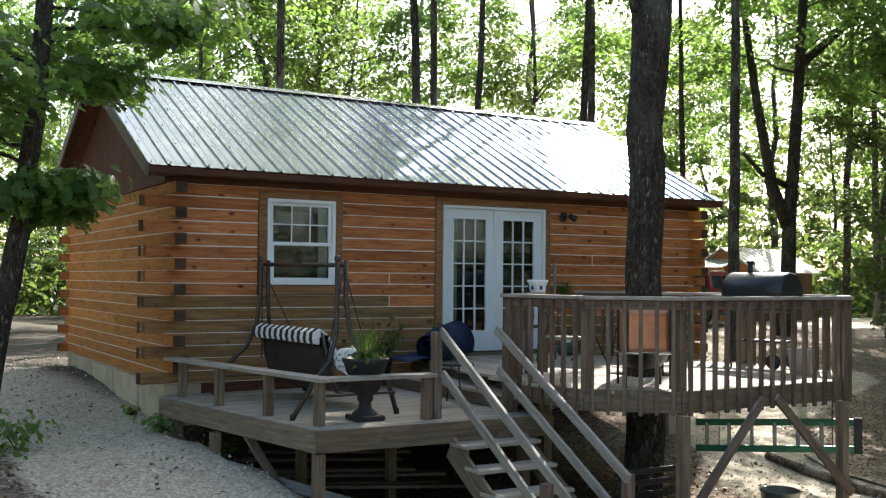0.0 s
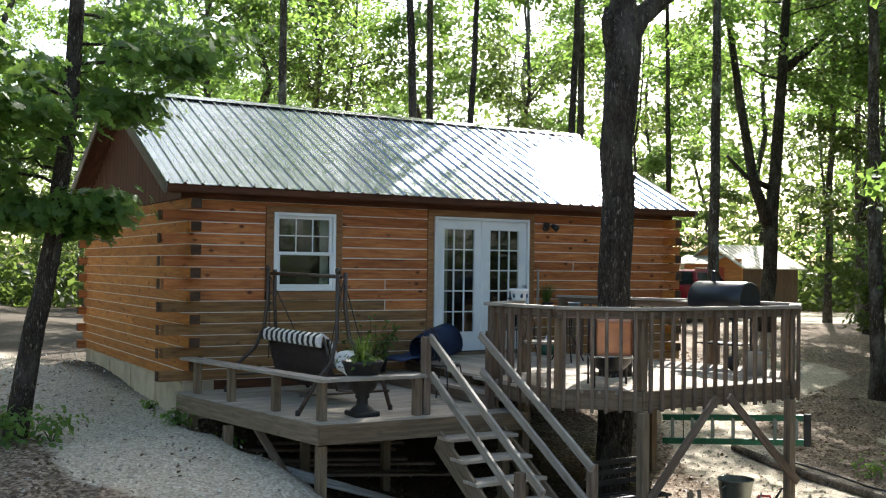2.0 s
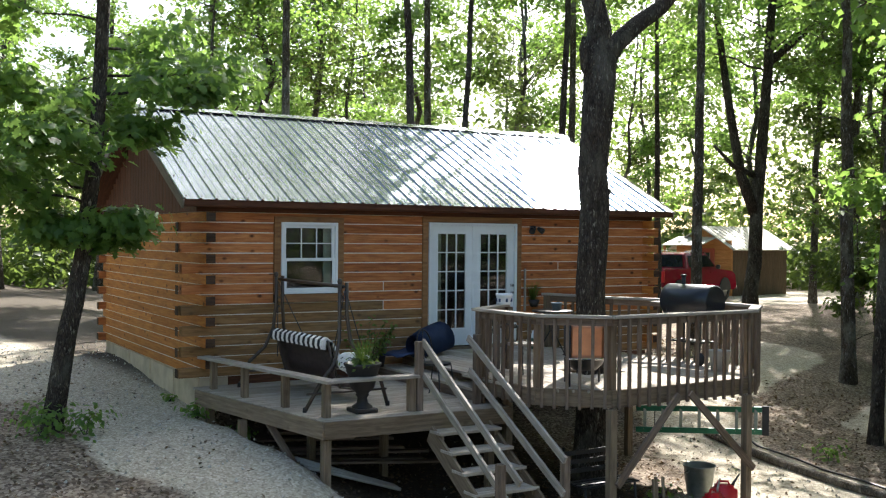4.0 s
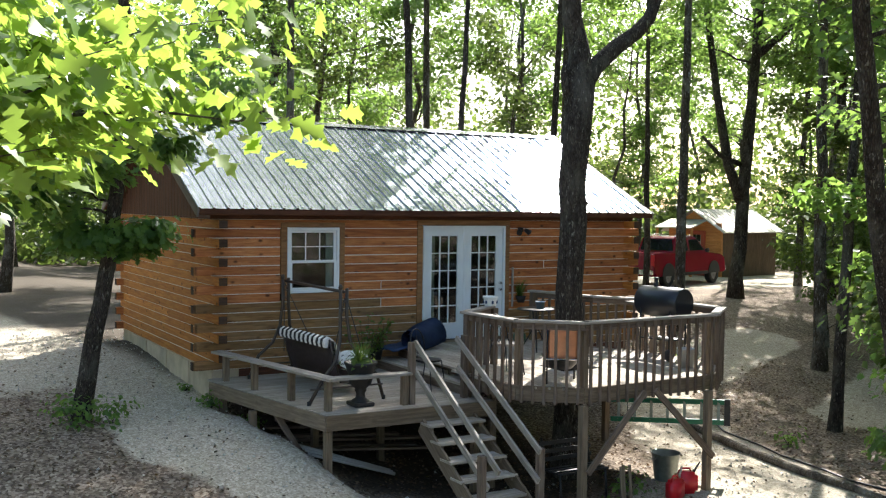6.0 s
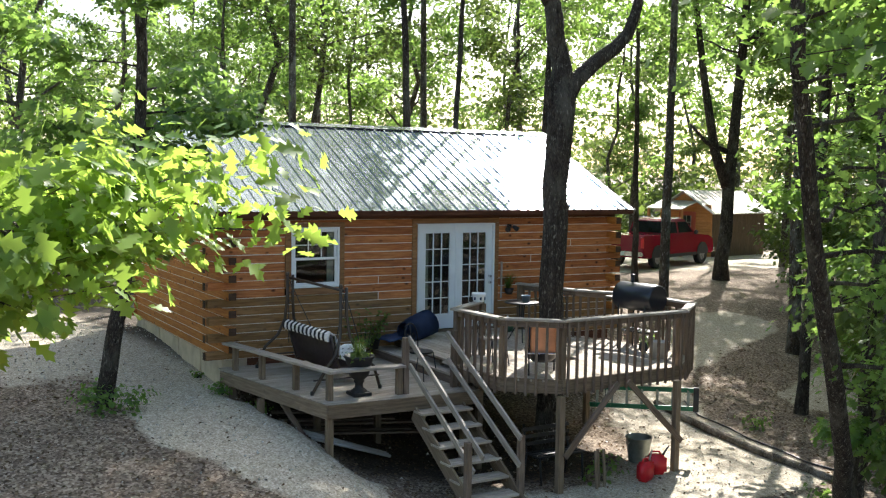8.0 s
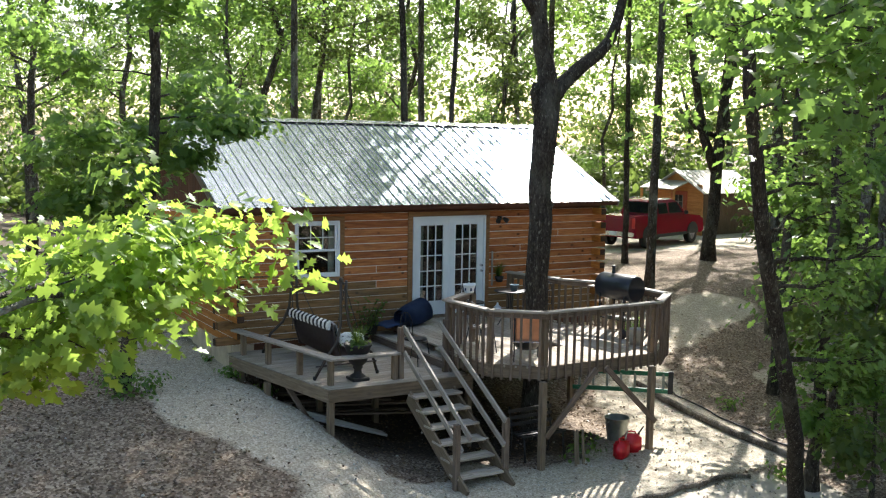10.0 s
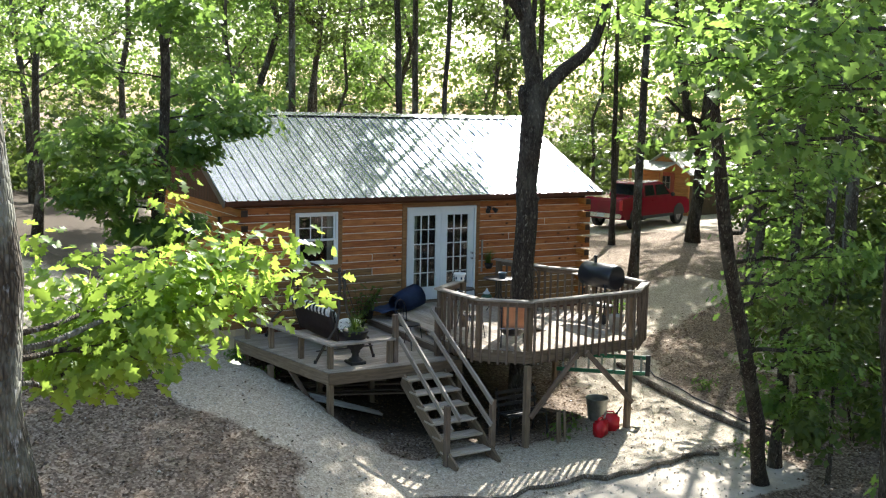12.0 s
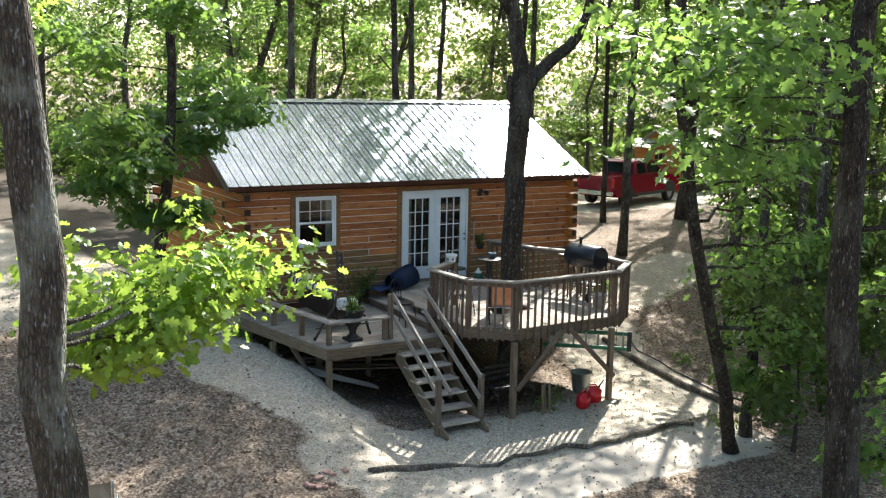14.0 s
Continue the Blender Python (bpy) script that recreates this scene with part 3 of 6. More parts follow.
        for x in (xa + 0.005, xb - 0.005):
            plank("rake_trim", (x, yr - s * (run + 0.0), z0 - 0.07), (x, yr, zr - 0.07), 0.03, 0.14, ROOF_RAKE, roof, "weathered rake board")
    plank("soffit", (xa + 0.05, -0.15, 3.925), (xb - 0.05, -0.15, 3.925), 0.26, 0.02, DARK_TRIM, roof)
    plank("frieze_board", (X0 - 0.05, -0.012, 3.90), (X1 + 0.05, -0.012, 3.90), 0.03, 0.10, DARK_TRIM, roof)


ROOF_RAKE = wood("grey_rake_board", (0.13, 0.11, 0.09), (0.2, 0.175, 0.145), (0.27, 0.24, 0.2), (0.9, 0.9, 0.9), (1, 1, 1), 0.8, 0.2, (0.15, 0.13, 0.11), 0.4)


def ring(name, x0, x1, z0, z1, w, y0, y1, mat, parent, label="", b=0.004):
    """A rectangular frame of four bars, joined into one mesh."""
    bm = bmesh.new()
    for a, c, lo, hi in ((x0, x1, z1 - w, z1), (x0, x1, z0, z0 + w), (x0, x0 + w, z0 + w, z1 - w), (x1 - w, x1, z0 + w, z1 - w)):
        bmesh.ops.create_cube(bm, size=1, matrix=Matrix.Translation(((a + c) / 2, (y0 + y1) / 2, (lo + hi) / 2)) @ Matrix.Diagonal((c - a, y1 - y0, hi - lo, 1)))
    bmesh.ops.bevel(bm, geom=bm.edges[:], offset=b, segments=1, affect="EDGES")
    return part(name, bm, mat, parent, label)


def build_window():
    x0, x1, z0, z1 = 1.715, 2.642, 2.635, 3.717
    win = as_part("window", box_mesh("window", 1.10, 0.02, 0.12, TRIM, 0.004), cabin, Matrix.Translation((2.17, -0.012, 2.568)), "white double hung window with wooden trim")
    for a, c, lo, hi in ((1.605, 1.712, 2.63, 3.72), (2.645, 2.745, 2.63, 3.72), (1.605, 2.745, 3.72, 3.80)):
        block("trim_board", (a, -0.024, lo), (c, 0.02, hi), TRIM, win, b=0.003)
    ring("window_frame", x0, x1, z0, z1, 0.045, -0.035, 0.09, WHITE, win, "white vinyl frame")
    zm = (z0 + z1) / 2 - 0.03
    ring("upper_sash", x0 + 0.045, x1 - 0.045, zm - 0.02, z1 - 0.045, 0.042, 0.005, 0.04, WHITE, win)
    ring("lower_sash", x0 + 0.045, x1 - 0.045, z0 + 0.045, zm + 0.03, 0.045, -0.025, 0.0, WHITE, win)
    gx0, gx1, gz0, gz1 = x0 + 0.087, x1 - 0.087, zm + 0.022, z1 - 0.087
    for k in (1, 2):
        gx = gx0 + (gx1 - gx0) * k / 3
        block("muntin", (gx - 0.008, 0.012, gz0), (gx + 0.008, 0.028, gz1), WHITE, win, b=0.002)
    gz = (gz0 + gz1) / 2
    block("muntin", (gx0, 0.013, gz - 0.008), (gx1, 0.027, gz + 0.008), WHITE, win, b=0.002)
    for lo, hi, y in ((gz0, gz1, 0.032), (z0 + 0.09, zm - 0.015, -0.01)):
        pane = block("pane", (gx0 - 0.002, y, lo - 0.002), (gx1 + 0.002, y + 0.004, hi + 0.002), GLASS, win, b=0.0005)
        pane.visible_shadow = False
    block("curtain", (x1 - 0.19, 0.10, z0 + 0.05), (x1 - 0.06, 0.12, z1 - 0.05), CURTAIN, win, "pale green curtain")


CURTAIN = plain("curtain_cloth", (0.20, 0.23, 0.18), 0.9, 0, 0.25, 3)


def build_doors():
    x0, x1, z0, z1 = 4.26, 5.99, 1.70, 3.75
    d = as_part("door", box_mesh("door", 1.9, 0.16, 0.05, POST, 0.006), cabin, Matrix.Translation((5.125, 0.03, 1.675)), "pair of white french doors with fifteen panes each")
    for a, c, lo, hi in ((4.152, 4.255, 1.47, 3.75), (5.995, 6.098, 1.47, 3.75), (4.152, 6.098, 3.755, 3.848)):
        block("trim_board", (a, -0.024, lo), (c, 0.12, hi), TRIM, d, b=0.003)
    bm = bmesh.new()
    for a, c, lo, hi in ((x0, x1, z1 - 0.04, z1), (x0, x0 + 0.04, z0, z1 - 0.04), (x1 - 0.04, x1, z0, z1 - 0.04)):
        bmesh.ops.create_cube(bm, size=1, matrix=Matrix.Translation(((a + c) / 2, 0.03, (lo + hi) / 2)) @ Matrix.Diagonal((c - a, 0.15, hi - lo, 1)))
    part("door_frame", bm, DOOR_WHITE, d, "white door frame")
    xm = (x0 + x1) / 2
    block("astragal", (xm - 0.02, -0.012, z0 + 0.02), (xm + 0.02, 0.03, z1 - 0.042), DOOR_WHITE, d, b=0.005)
    for a, c in ((x0 + 0.042, xm - 0.004), (xm + 0.004, x1 - 0.042)):
        gx0, gx1, gz0, gz1 = a + 0.135, c - 0.135, z0 + 0.30, z1 - 0.175
        bm = bmesh.new()
        for p, q, lo, hi in ((a, gx0, z0 + 0.02, z1 - 0.042), (gx1, c, z0 + 0.02, z1 - 0.042), (gx0, gx1, z0 + 0.02, gz0), (gx0, gx1, gz1, z1 - 0.042)):
            bmesh.ops.create_cube(bm, size=1, matrix=Matrix.Translation(((p + q) / 2, 0.022, (lo + hi) / 2)) @ Matrix.Diagonal((q - p, 0.044, hi - lo, 1)))
        part("door_leaf", bm, DOOR_WHITE, d, "white painted door leaf")
        ring("glazing_bead", gx0 - 0.012, gx1 + 0.012, gz0 - 0.012, gz1 + 0.012, 0.022, -0.008, 0.004, DOOR_WHITE, d)
        for k in (1, 2):
            gx = gx0 + (gx1 - gx0) * k / 3
            block("muntin", (gx - 0.009, -0.004, gz0), (gx + 0.009, 0.03, gz1), DOOR_WHITE, d, b=0.003)
        for k in range(1, 5):
            gz = gz0 + (gz1 - gz0) * k / 5
            block("muntin", (gx0, -0.003, gz - 0.009), (gx1, 0.029, gz + 0.009), DOOR_WHITE, d, b=0.003)
        pane = block("pane", (gx0 - 0.004, 0.012, gz0 - 0.004), (gx1 + 0.004, 0.017, gz1 + 0.004), GLASS, d, b=0.0005)
        pane.visible_shadow = False
    block("curtain", (x0 + 0.15, 0.14, z0 + 0.15), (x0 + 0.33, 0.16, z1 - 0.12), CURTAIN, d, "pale curtain behind the glass")
    for z in (2.70, 2.58):
        k = lathe("knob", (xm + 0.76, -0.03, z), [(0.0, -0.035), (0.028, -0.02), (0.03, 0.0), (0.02, 0.02), (0.02, 0.035)], CHROME, d, "satin metal door knob", 12)
        k.matrix_basis = placed(d).inverted() @ pose(x1 - 0.09, -0.03, z, 90, 0, 0)


build_walls()
build_gables()
build_roof()
build_window()
build_doors()

# ---- lower deck with its low rail ----
LOW, UP = 1.33, 1.66


def deck_board_span(poly, v, axis):
    """Where the line across a convex outline at v begins and ends."""
    hits = []
    for (ax, ay), (bx, by) in zip(poly, poly[1:] + poly[:1]):
        a, b, c, d = (ay, by, ax, bx) if axis == "x" else (ax, bx, ay, by)
        if (a - v) * (b - v) < 0:
            hits.append(c + (d - c) * (v - a) / (b - a))
    return (min(hits), max(hits)) if len(hits) > 1 else None


def build_lower_deck():
    poly = [(0.34, -0.30), (0.90, -3.46), (3.50, -3.56), (3.50, -0.30)]
    deck = thing("lower_deck", (1.9, -1.9, 0.6), "low weathered timber deck with a low plank rail", "deck")
    y, k = -0.10, 0
    while y > -3.5:
        s = deck_board_span(poly, min(y, -0.31), "x")
        if s:
            plank("deck_board", (s[0] + 0.035, y, LOW - 0.018), (s[1], y, LOW - 0.018), 0.138, 0.036, DECK, deck)
        y -= 0.144
    for (ax, ay), (bx, by) in zip(poly[:2], poly[1:3]):
        plank("rim_board", (ax, ay, LOW - 0.102), (bx, by, LOW - 0.102), 0.04, 0.205, POST, deck, "weathered rim joist")
    for x in (1.3, 1.8, 2.3, 2.8, 3.2):
        plank("joist", (x, -0.2, LOW - 0.14), (x, -3.4, LOW - 0.14), 0.04, 0.19, POST, deck)
    for x, y in ((0.56, -1.62), (0.98, -3.34), (0.5, -0.45), (1.5, -1.7), (2.6, -1.7), (3.25, -3.4)):
        plank("post", (x, y, ground_z(x, y) - 0.15), (x, y, LOW - 0.23), 0.1, 0.1, POST, deck, up=(0, 1, 0))
    plank("brace", (0.72, -2.15, LOW - 0.2), (0.95, -2.5, ground_z(0.95, -2.5) - 0.05), 0.04, 0.09, RAIL, deck, up=(1, 0, 0))
    # low rail of flat planks on stub posts
    for (x, y) in ((0.72, -1.25), (0.9, -2.25), (1.06, -3.16), (2.18, -3.24), (0.58, -0.35)):
        plank("stub_post", (x, y, LOW), (x, y, 1.745), 0.09, 0.09, POST, deck, up=(0, 1, 0))
    plank("rail_plank", (0.50, -0.12, 1.765), (1.10, -3.30, 1.765), 0.19, 0.038, CAP, deck, "silvered flat rail plank")
    plank("rail_plank", (1.02, -3.20, 1.768), (2.26, -3.24, 1.768), 0.19, 0.038, CAP, deck, "silvered flat rail plank")
    # two broad steps up to the door
    for x, z, x2, y2 in ((3.28, 1.50, 3.78, -3.2),):
        for j in range(3):
            plank("step_board", (x + 0.07 + j * 0.144, -0.12, z - 0.018), (x + 0.07 + j * 0.144, y2, z - 0.018), 0.138, 0.036, DECK, deck)
        plank("riser", (x + 0.02, -0.12, z - 0.10), (x + 0.02, y2, z - 0.10), 0.03, 0.13, RAIL, deck)


def build_stairs():
    st = thing("stairs", (2.7, -4.4, 0.0), "weathered wooden stairs with plank handrails on both sides", "stairs")
    n, y0, y1 = 7, -3.54, -5.16
    rise, run = LOW / n, (y0 - y1) / (n - 1)
    for k in range(1, n):
        z, y = LOW - rise * k, y0 - run * (k - 1)
        for j in (0, 1):
            plank("tread", (2.27, y - 0.075 - j * 0.142, z - 0.018), (3.16, y - 0.075 - j * 0.142, z - 0.018), 0.138, 0.036, DECK, st)
        for x in (2.33, 3.10):
            block("cleat", (x - 0.02, y - 0.24, z - 0.10), (x + 0.02, y - 0.02, z - 0.037), POST, st)
    for x in (2.30, 3.13):
        plank("stringer", (x, y0 + 0.02, LOW - 0.24), (x, y1 - 0.22, -0.04), 0.04, 0.24, POST, st, up=(0, 0, 1))
    for x, s in ((2.27, -1), (3.16, 1)):
        plank("newel_post", (x, -5.12, -0.15), (x, -5.12, 1.02), 0.088, 0.088, RAIL, st, up=(0, 1, 0))
        top = -3.26 if s < 0 else -3.1
        plank("handrail", (x + s * -0.06, top, 2.20), (x + s * -0.06, -5.42 if s < 0 else -5.2, 0.86 if s < 0 else 0.99), 0.038, 0.09, CAP, st)
        plank("handrail", (x + s * -0.06, top - 0.04, 1.78), (x + s * -0.06, -5.18, 0.60), 0.038, 0.09, CAP, st)
    plank("newel_post", (2.29, -3.24, LOW - 0.25), (2.29, -3.24, 2.2), 0.088, 0.088, RAIL, st, up=(0, 1, 0))
    plank("newel_post", (3.22, -3.14, LOW - 0.25), (3.22, -3.14, 2.24), 0.088, 0.088, RAIL, st, up=(0, 1, 0))


# ---- upper deck, round the big tree ----
RIM = [(6.42, -0.30), (6.78, -1.65), (7.38, -2.60), (7.42, -4.05), (6.58, -4.74), (4.10, -4.80), (3.40, -4.20), (3.30, -3.02), (4.10, -2.45)]
FLOOR_POLY = [(6.42, -0.30), (7.38, -2.60), (7.42, -4.05), (6.58, -4.74), (4.10, -4.80), (3.40, -4.20), (3.30, -3.02), (3.74, -0.30)]
TREE = Vector((5.08, -3.2, 0))


def build_upper_deck():
    deck = thing("upper_deck", (5.4, -3.0, 0.0), "raised round-cornered timber deck built round a living tree", "deck")
    x = 3.36
    while x < 7.42:
        s = deck_board_span(FLOOR_POLY, x, "y")
        if s:
            lo, hi = s[0] + 0.01, min(s[1], -0.03) if s[1] < -0.32 else -0.03
            cut = [(TREE.y - 0.32, TREE.y + 0.32)] if abs(x - TREE.x) < 0.3 else []
            for a, c in spans(lo, hi, cut):
                plank("deck_board", (x, a, UP - 0.018), (x, c, UP - 0.018), 0.138, 0.036, DECK, deck)
        x += 0.144
    plank("riser", (3.76, -0.1, 1.565), (3.70, -2.6, 1.565), 0.03, 0.15, RAIL, deck)
    for y in (-0.6, -1.4, -2.2, -3.0, -3.8, -4.5):
        s = deck_board_span(FLOOR_POLY, y, "x")
        plank("joist", (s[0] + 0.08, y, UP - 0.14), (s[1] - 0.08, y, UP - 0.14), 0.04, 0.19, POST, deck)
    for (ax, ay), (bx, by) in zip(RIM, RIM[1:]):
        a, c = Vector((ax, ay, 0)), Vector((bx, by, 0))
        d = (c - a).normalized()
        out = Vector((d.y, -d.x, 0))
        if (a + c).dot(out) / 2 < Vector((5.4, -3.0, 0)).dot(out):
            out = -out
        edge = (bx, by) == RIM[-1]
        zf = UP - 0.10
        if not edge:
            plank("rim_board", a + Vector((0, 0, zf)), c + Vector((0, 0, zf)), 0.04, 0.21, POST, deck)
        plank("top_rail", a + Vector((0, 0, 2.49)) + out * 0.0, c + Vector((0, 0, 2.49)), 0.038, 0.09, RAIL, deck)
        ext = d * 0.05
        plank("rail_cap", a - ext + Vector((0, 0, 2.556)), c + ext + Vector((0, 0, 2.556)), 0.145, 0.036, CAP, deck, "silvered flat rail cap")
        n = max(2, round((c - a).length / 0.162))
        for k in range(n):
            p = a + (c - a) * (k + 0.5) / n + out * 0.042
            j = 0.012 * math.sin(k * 7.3 + ax * 5)
            plank("baluster", p + Vector((0, 0, 1.43 + j)), p + Vector((0, 0, 2.53)), 0.04, 0.04, RAIL, deck, up=(d.x, d.y, 0))
    for i in (0, 2, 3, 4, 5, 6, 7, 8):
        px, py = RIM[i]
        inward = (Vector((5.4, -3.0)) - Vector((px, py))).normalized() * 0.07
        plank("rail_post", (px + inward.x, py + inward.y, 1.45), (px + inward.x, py + inward.y, 2.535), 0.09, 0.09, POST, deck, up=(0, 1, 0))
    for (x, y) in ((3.98, -4.95), (6.36, -4.86), (6.9, -1.9), (3.6, -3.3)):
        plank("post", (x, y, ground_z(x, y) - 0.2), (x, y, UP - 0.2), 0.1, 0.1, POST, deck, up=(0, 1, 0))
    plank("brace", (4.02, -5.02, 0.55), (5.08, -4.93, UP - 0.1), 0.09, 0.04, RAIL, deck, up=(0, 1, 0))
    plank("brace", (6.40, -4.95, 0.50), (5.30, -4.90, UP - 0.1), 0.09, 0.04, RAIL, deck, up=(0, 1, 0))


build_lower_deck()
build_stairs()
build_upper_deck()

# ---- trees ----
def leaf_mesh(name, centres, size, mat, seed, lobed=False, up=0.35, spread=0.35):
    """Leaves as small folded blades, each turned its own way."""
    g = np.random.default_rng(seed)
    c = np.asarray(centres, float)
    n = len(c)
    nor = g.normal(size=(n, 3))
    nor[:, 2] = np.abs(nor[:, 2]) + up
    nor /= np.linalg.norm(nor, axis=1)[:, None]
    d = g.normal(size=(n, 3))
    d[:, 2] -= 0.25
    d -= nor * (d * nor).sum(1)[:, None]
    d /= np.linalg.norm(d, axis=1)[:, None]
    w = np.cross(nor, d)
    s = size * (1 + spread * g.uniform(-1, 1, n))[:, None]
    if lobed:
        half = [(0.0, 0.02), (0.20, 0.22), (0.30, 0.10), (0.50, 0.37), (0.58, 0.15), (0.80, 0.27), (0.83, 0.12)]
        outline = [(u, v) for u, v in half] + [(1.0, 0.0)] + [(u, -v) for u, v in half[::-1]]
    else:
        outline = [(0.0, 0.0), (0.45, 0.33), (1.0, 0.0), (0.45, -0.33)]
    k = len(outline)
    co = np.empty((n, k, 3))
    droop = g.uniform(-0.05, 0.22, n)[:, None]
    fold = g.uniform(0.05, 0.4, n)[:, None]
    for i, (u, v) in enumerate(outline):
        co[:, i] = c + s * (d * (u - 0.4) + w * v + nor * (abs(v) * fold - u * u * droop))
    me = bpy.data.meshes.new(name)
    if lobed:
        base = np.arange(n)[:, None] * k
        tris = [(0, 1, 2), (0, 2, 12), (0, 12, 13), (13, 14, 0), (2, 3, 4), (2, 4, 10), (2, 10, 12), (12, 10, 11), (4, 5, 6), (4, 6, 8), (4, 8, 10), (10, 8, 9), (6, 7, 8)]
        idx = np.concatenate([base + np.array(tr)[None] for tr in tris])
    else:
        base = np.arange(n)[:, None] * k
        idx = np.concatenate([base + np.array([[0, 1, 2]]), base + np.array([[0, 2, 3]])])
    me.vertices.add(n * k)
    me.vertices.foreach_set("co", co.ravel())
    m = len(idx)
    me.loops.add(m * 3)
    me.loops.foreach_set("vertex_index", idx.ravel().astype(np.int32))
    me.polygons.add(m)
    me.polygons.foreach_set("loop_start", np.arange(0, m * 3, 3, dtype=np.int32))
    me.polygons.foreach_set("loop_total", np.full(m, 3, dtype=np.int32))
    me.materials.append(mat)
    me.update(calc_edges=True)
    return me


def bend(p0, p1, n, wob, pick):
    """A crooked way from p0 to p1."""
    p0, p1 = Vector(p0), Vector(p1)
    out = []
    for i in range(n + 1):
        k = i / n
        j = Vector((pick.gauss(0, 1), pick.gauss(0, 1), pick.gauss(0, 0.5))) * wob * math.sin(math.pi * k) if 0 < i < n else Vector()
        out.append(p0.lerp(p1, k) + j)
    return out


def grow(bm, path, r0, r1, limbs, pick, tips, sides=10, twig=1.0, limb_r=1.0):
    """A trunk along path and limbs (height share, azimuth, length, rise); tips collects where leaves sit."""
    n = len(path)
    if isinstance(r1, list):
        rs = [float(np.interp(i / (n - 1), [q[0] for q in r1], [q[1] for q in r1])) for i in range(n)]
        r1 = rs[-1]
    else:
        rs = [r0 + (r1 - r0) * i / (n - 1) for i in range(n)]
    rs[0] *= 1.35
    tube(bm, path, rs, sides)
    for h, az, length, rise in limbs:
        f = h * (n - 1)
        i = min(int(f), n - 2)
        start = Vector(path[i]).lerp(Vector(path[i + 1]), f - i)
        r = (r0 + (r1 - r0) * h) * pick.uniform(0.3, 0.45) * limb_r
        end = start + Vector((math.cos(az), math.sin(az), rise)) * length
        way = bend(start, end, 5, length * 0.05, pick)
        tube(bm, way, [r * (1 - 0.8 * k / 5) for k in range(6)], 6)
        for k in range(2, 6):
            for _ in range(2):
                a2 = az + pick.uniform(-1.5, 1.5)
                l2 = length * pick.uniform(0.2, 0.5) * twig
                e2 = way[k] + Vector((math.cos(a2), math.sin(a2), pick.uniform(-0.25, 0.55))) * l2
                w2 = bend(way[k], e2, 3, l2 * 0.08, pick)
                tube(bm, w2, [r * 0.3, r * 0.22, r * 0.14, r * 0.06], 3)
                tips += w2[1:]
        tips += way[3:]


def cloud(tips, per, radius, seed, flat=0.6):
    g = np.random.default_rng(seed)
    t = np.array([tuple(p) for p in tips])
    c = np.repeat(t, per, axis=0)
    return c + np.clip(g.normal(size=c.shape), -1.7, 1.7) * np.array([radius, radius, radius * flat])


def forest_tree(seed, height, r, low, per=13):
    """A woodland oak at the origin, built once for its copies."""
    pick = random.Random(seed)
    ob = thing("oak_tree", (0, 0, 0), "tall slender oak with dark furrowed bark and green leaves", "tree", "woodland oaks")
    bm = bmesh.new()
    lean = Vector((pick.uniform(-1, 1), pick.uniform(-1, 1), 0))
    path = bend((0, 0, -0.3), lean + Vector((0, 0, height)), 8, 0.22, pick)
    limbs = [(pick.uniform(low, 0.97), pick.uniform(0, math.tau), pick.uniform(1.4, 3.4), pick.uniform(0.1, 0.9)) for _ in range(17)]
    tips = []
    grow(bm, path, r, r * 0.25, limbs, pick, tips, 9)
    part("trunk", bm, BARK_PALE, ob, smooth=True)
    as_part("crown", leaf_mesh("crown", cloud(tips, per, 0.34, seed), 0.185, LEAF if seed % 3 else LEAF_FAR, seed), ob)
    return ob


def own_tree(path, r0, r1, limbs, seed, per, size, label, bark=BARK, lobed=False, radius=0.3, mat=None, twig=1.0, limb_r=1.0, forks=(), sun_gaps=(), group="oaks round the cabin"):
    """A tree that stands at its own place, measured or added for its shade."""
    pick = random.Random(seed)
    b = Vector(path[0])
    ob = thing("oak_tree", b, label, "tree", group)
    bm = bmesh.new()
    fine = []
    for p, q in zip(path, path[1:]):
        fine += bend(p, q, 3, 0.025, pick)[:-1]
    fine.append(Vector(path[-1]))
    tips = []
    grow(bm, [p - b for p in fine], r0, r1, limbs, pick, tips, 16, twig, limb_r)
    for way, ra, rb in forks:
        tube(bm, [Vector(p) - b for p in way], [ra + (rb - ra) * k / (len(way) - 1) for k in range(len(way))], 12)
    part("trunk", bm, bark, ob, smooth=True, m=Matrix.Translation(b))
    leaves = cloud(tips, per, radius, seed)
    # leaves cut away along the sun's path, to let light patches through
    for p, d, r in sun_gaps:
        d = np.array(d) / np.linalg.norm(d)
        v = leaves + np.array(b) - np.array(p)
        edge = r * np.random.default_rng(seed + 500).uniform(0.35, 1.3, len(v))
        leaves = leaves[np.linalg.norm(v - (v @ d)[:, None] * d, axis=1) > edge]
    as_part("crown", leaf_mesh("crown", leaves, size, mat or LEAF, seed, lobed), ob, Matrix.Translation(b))
    return ob


def z_at(x, y, dz=-0.2):
    return (x, y, ground_z(x, y) + dz)


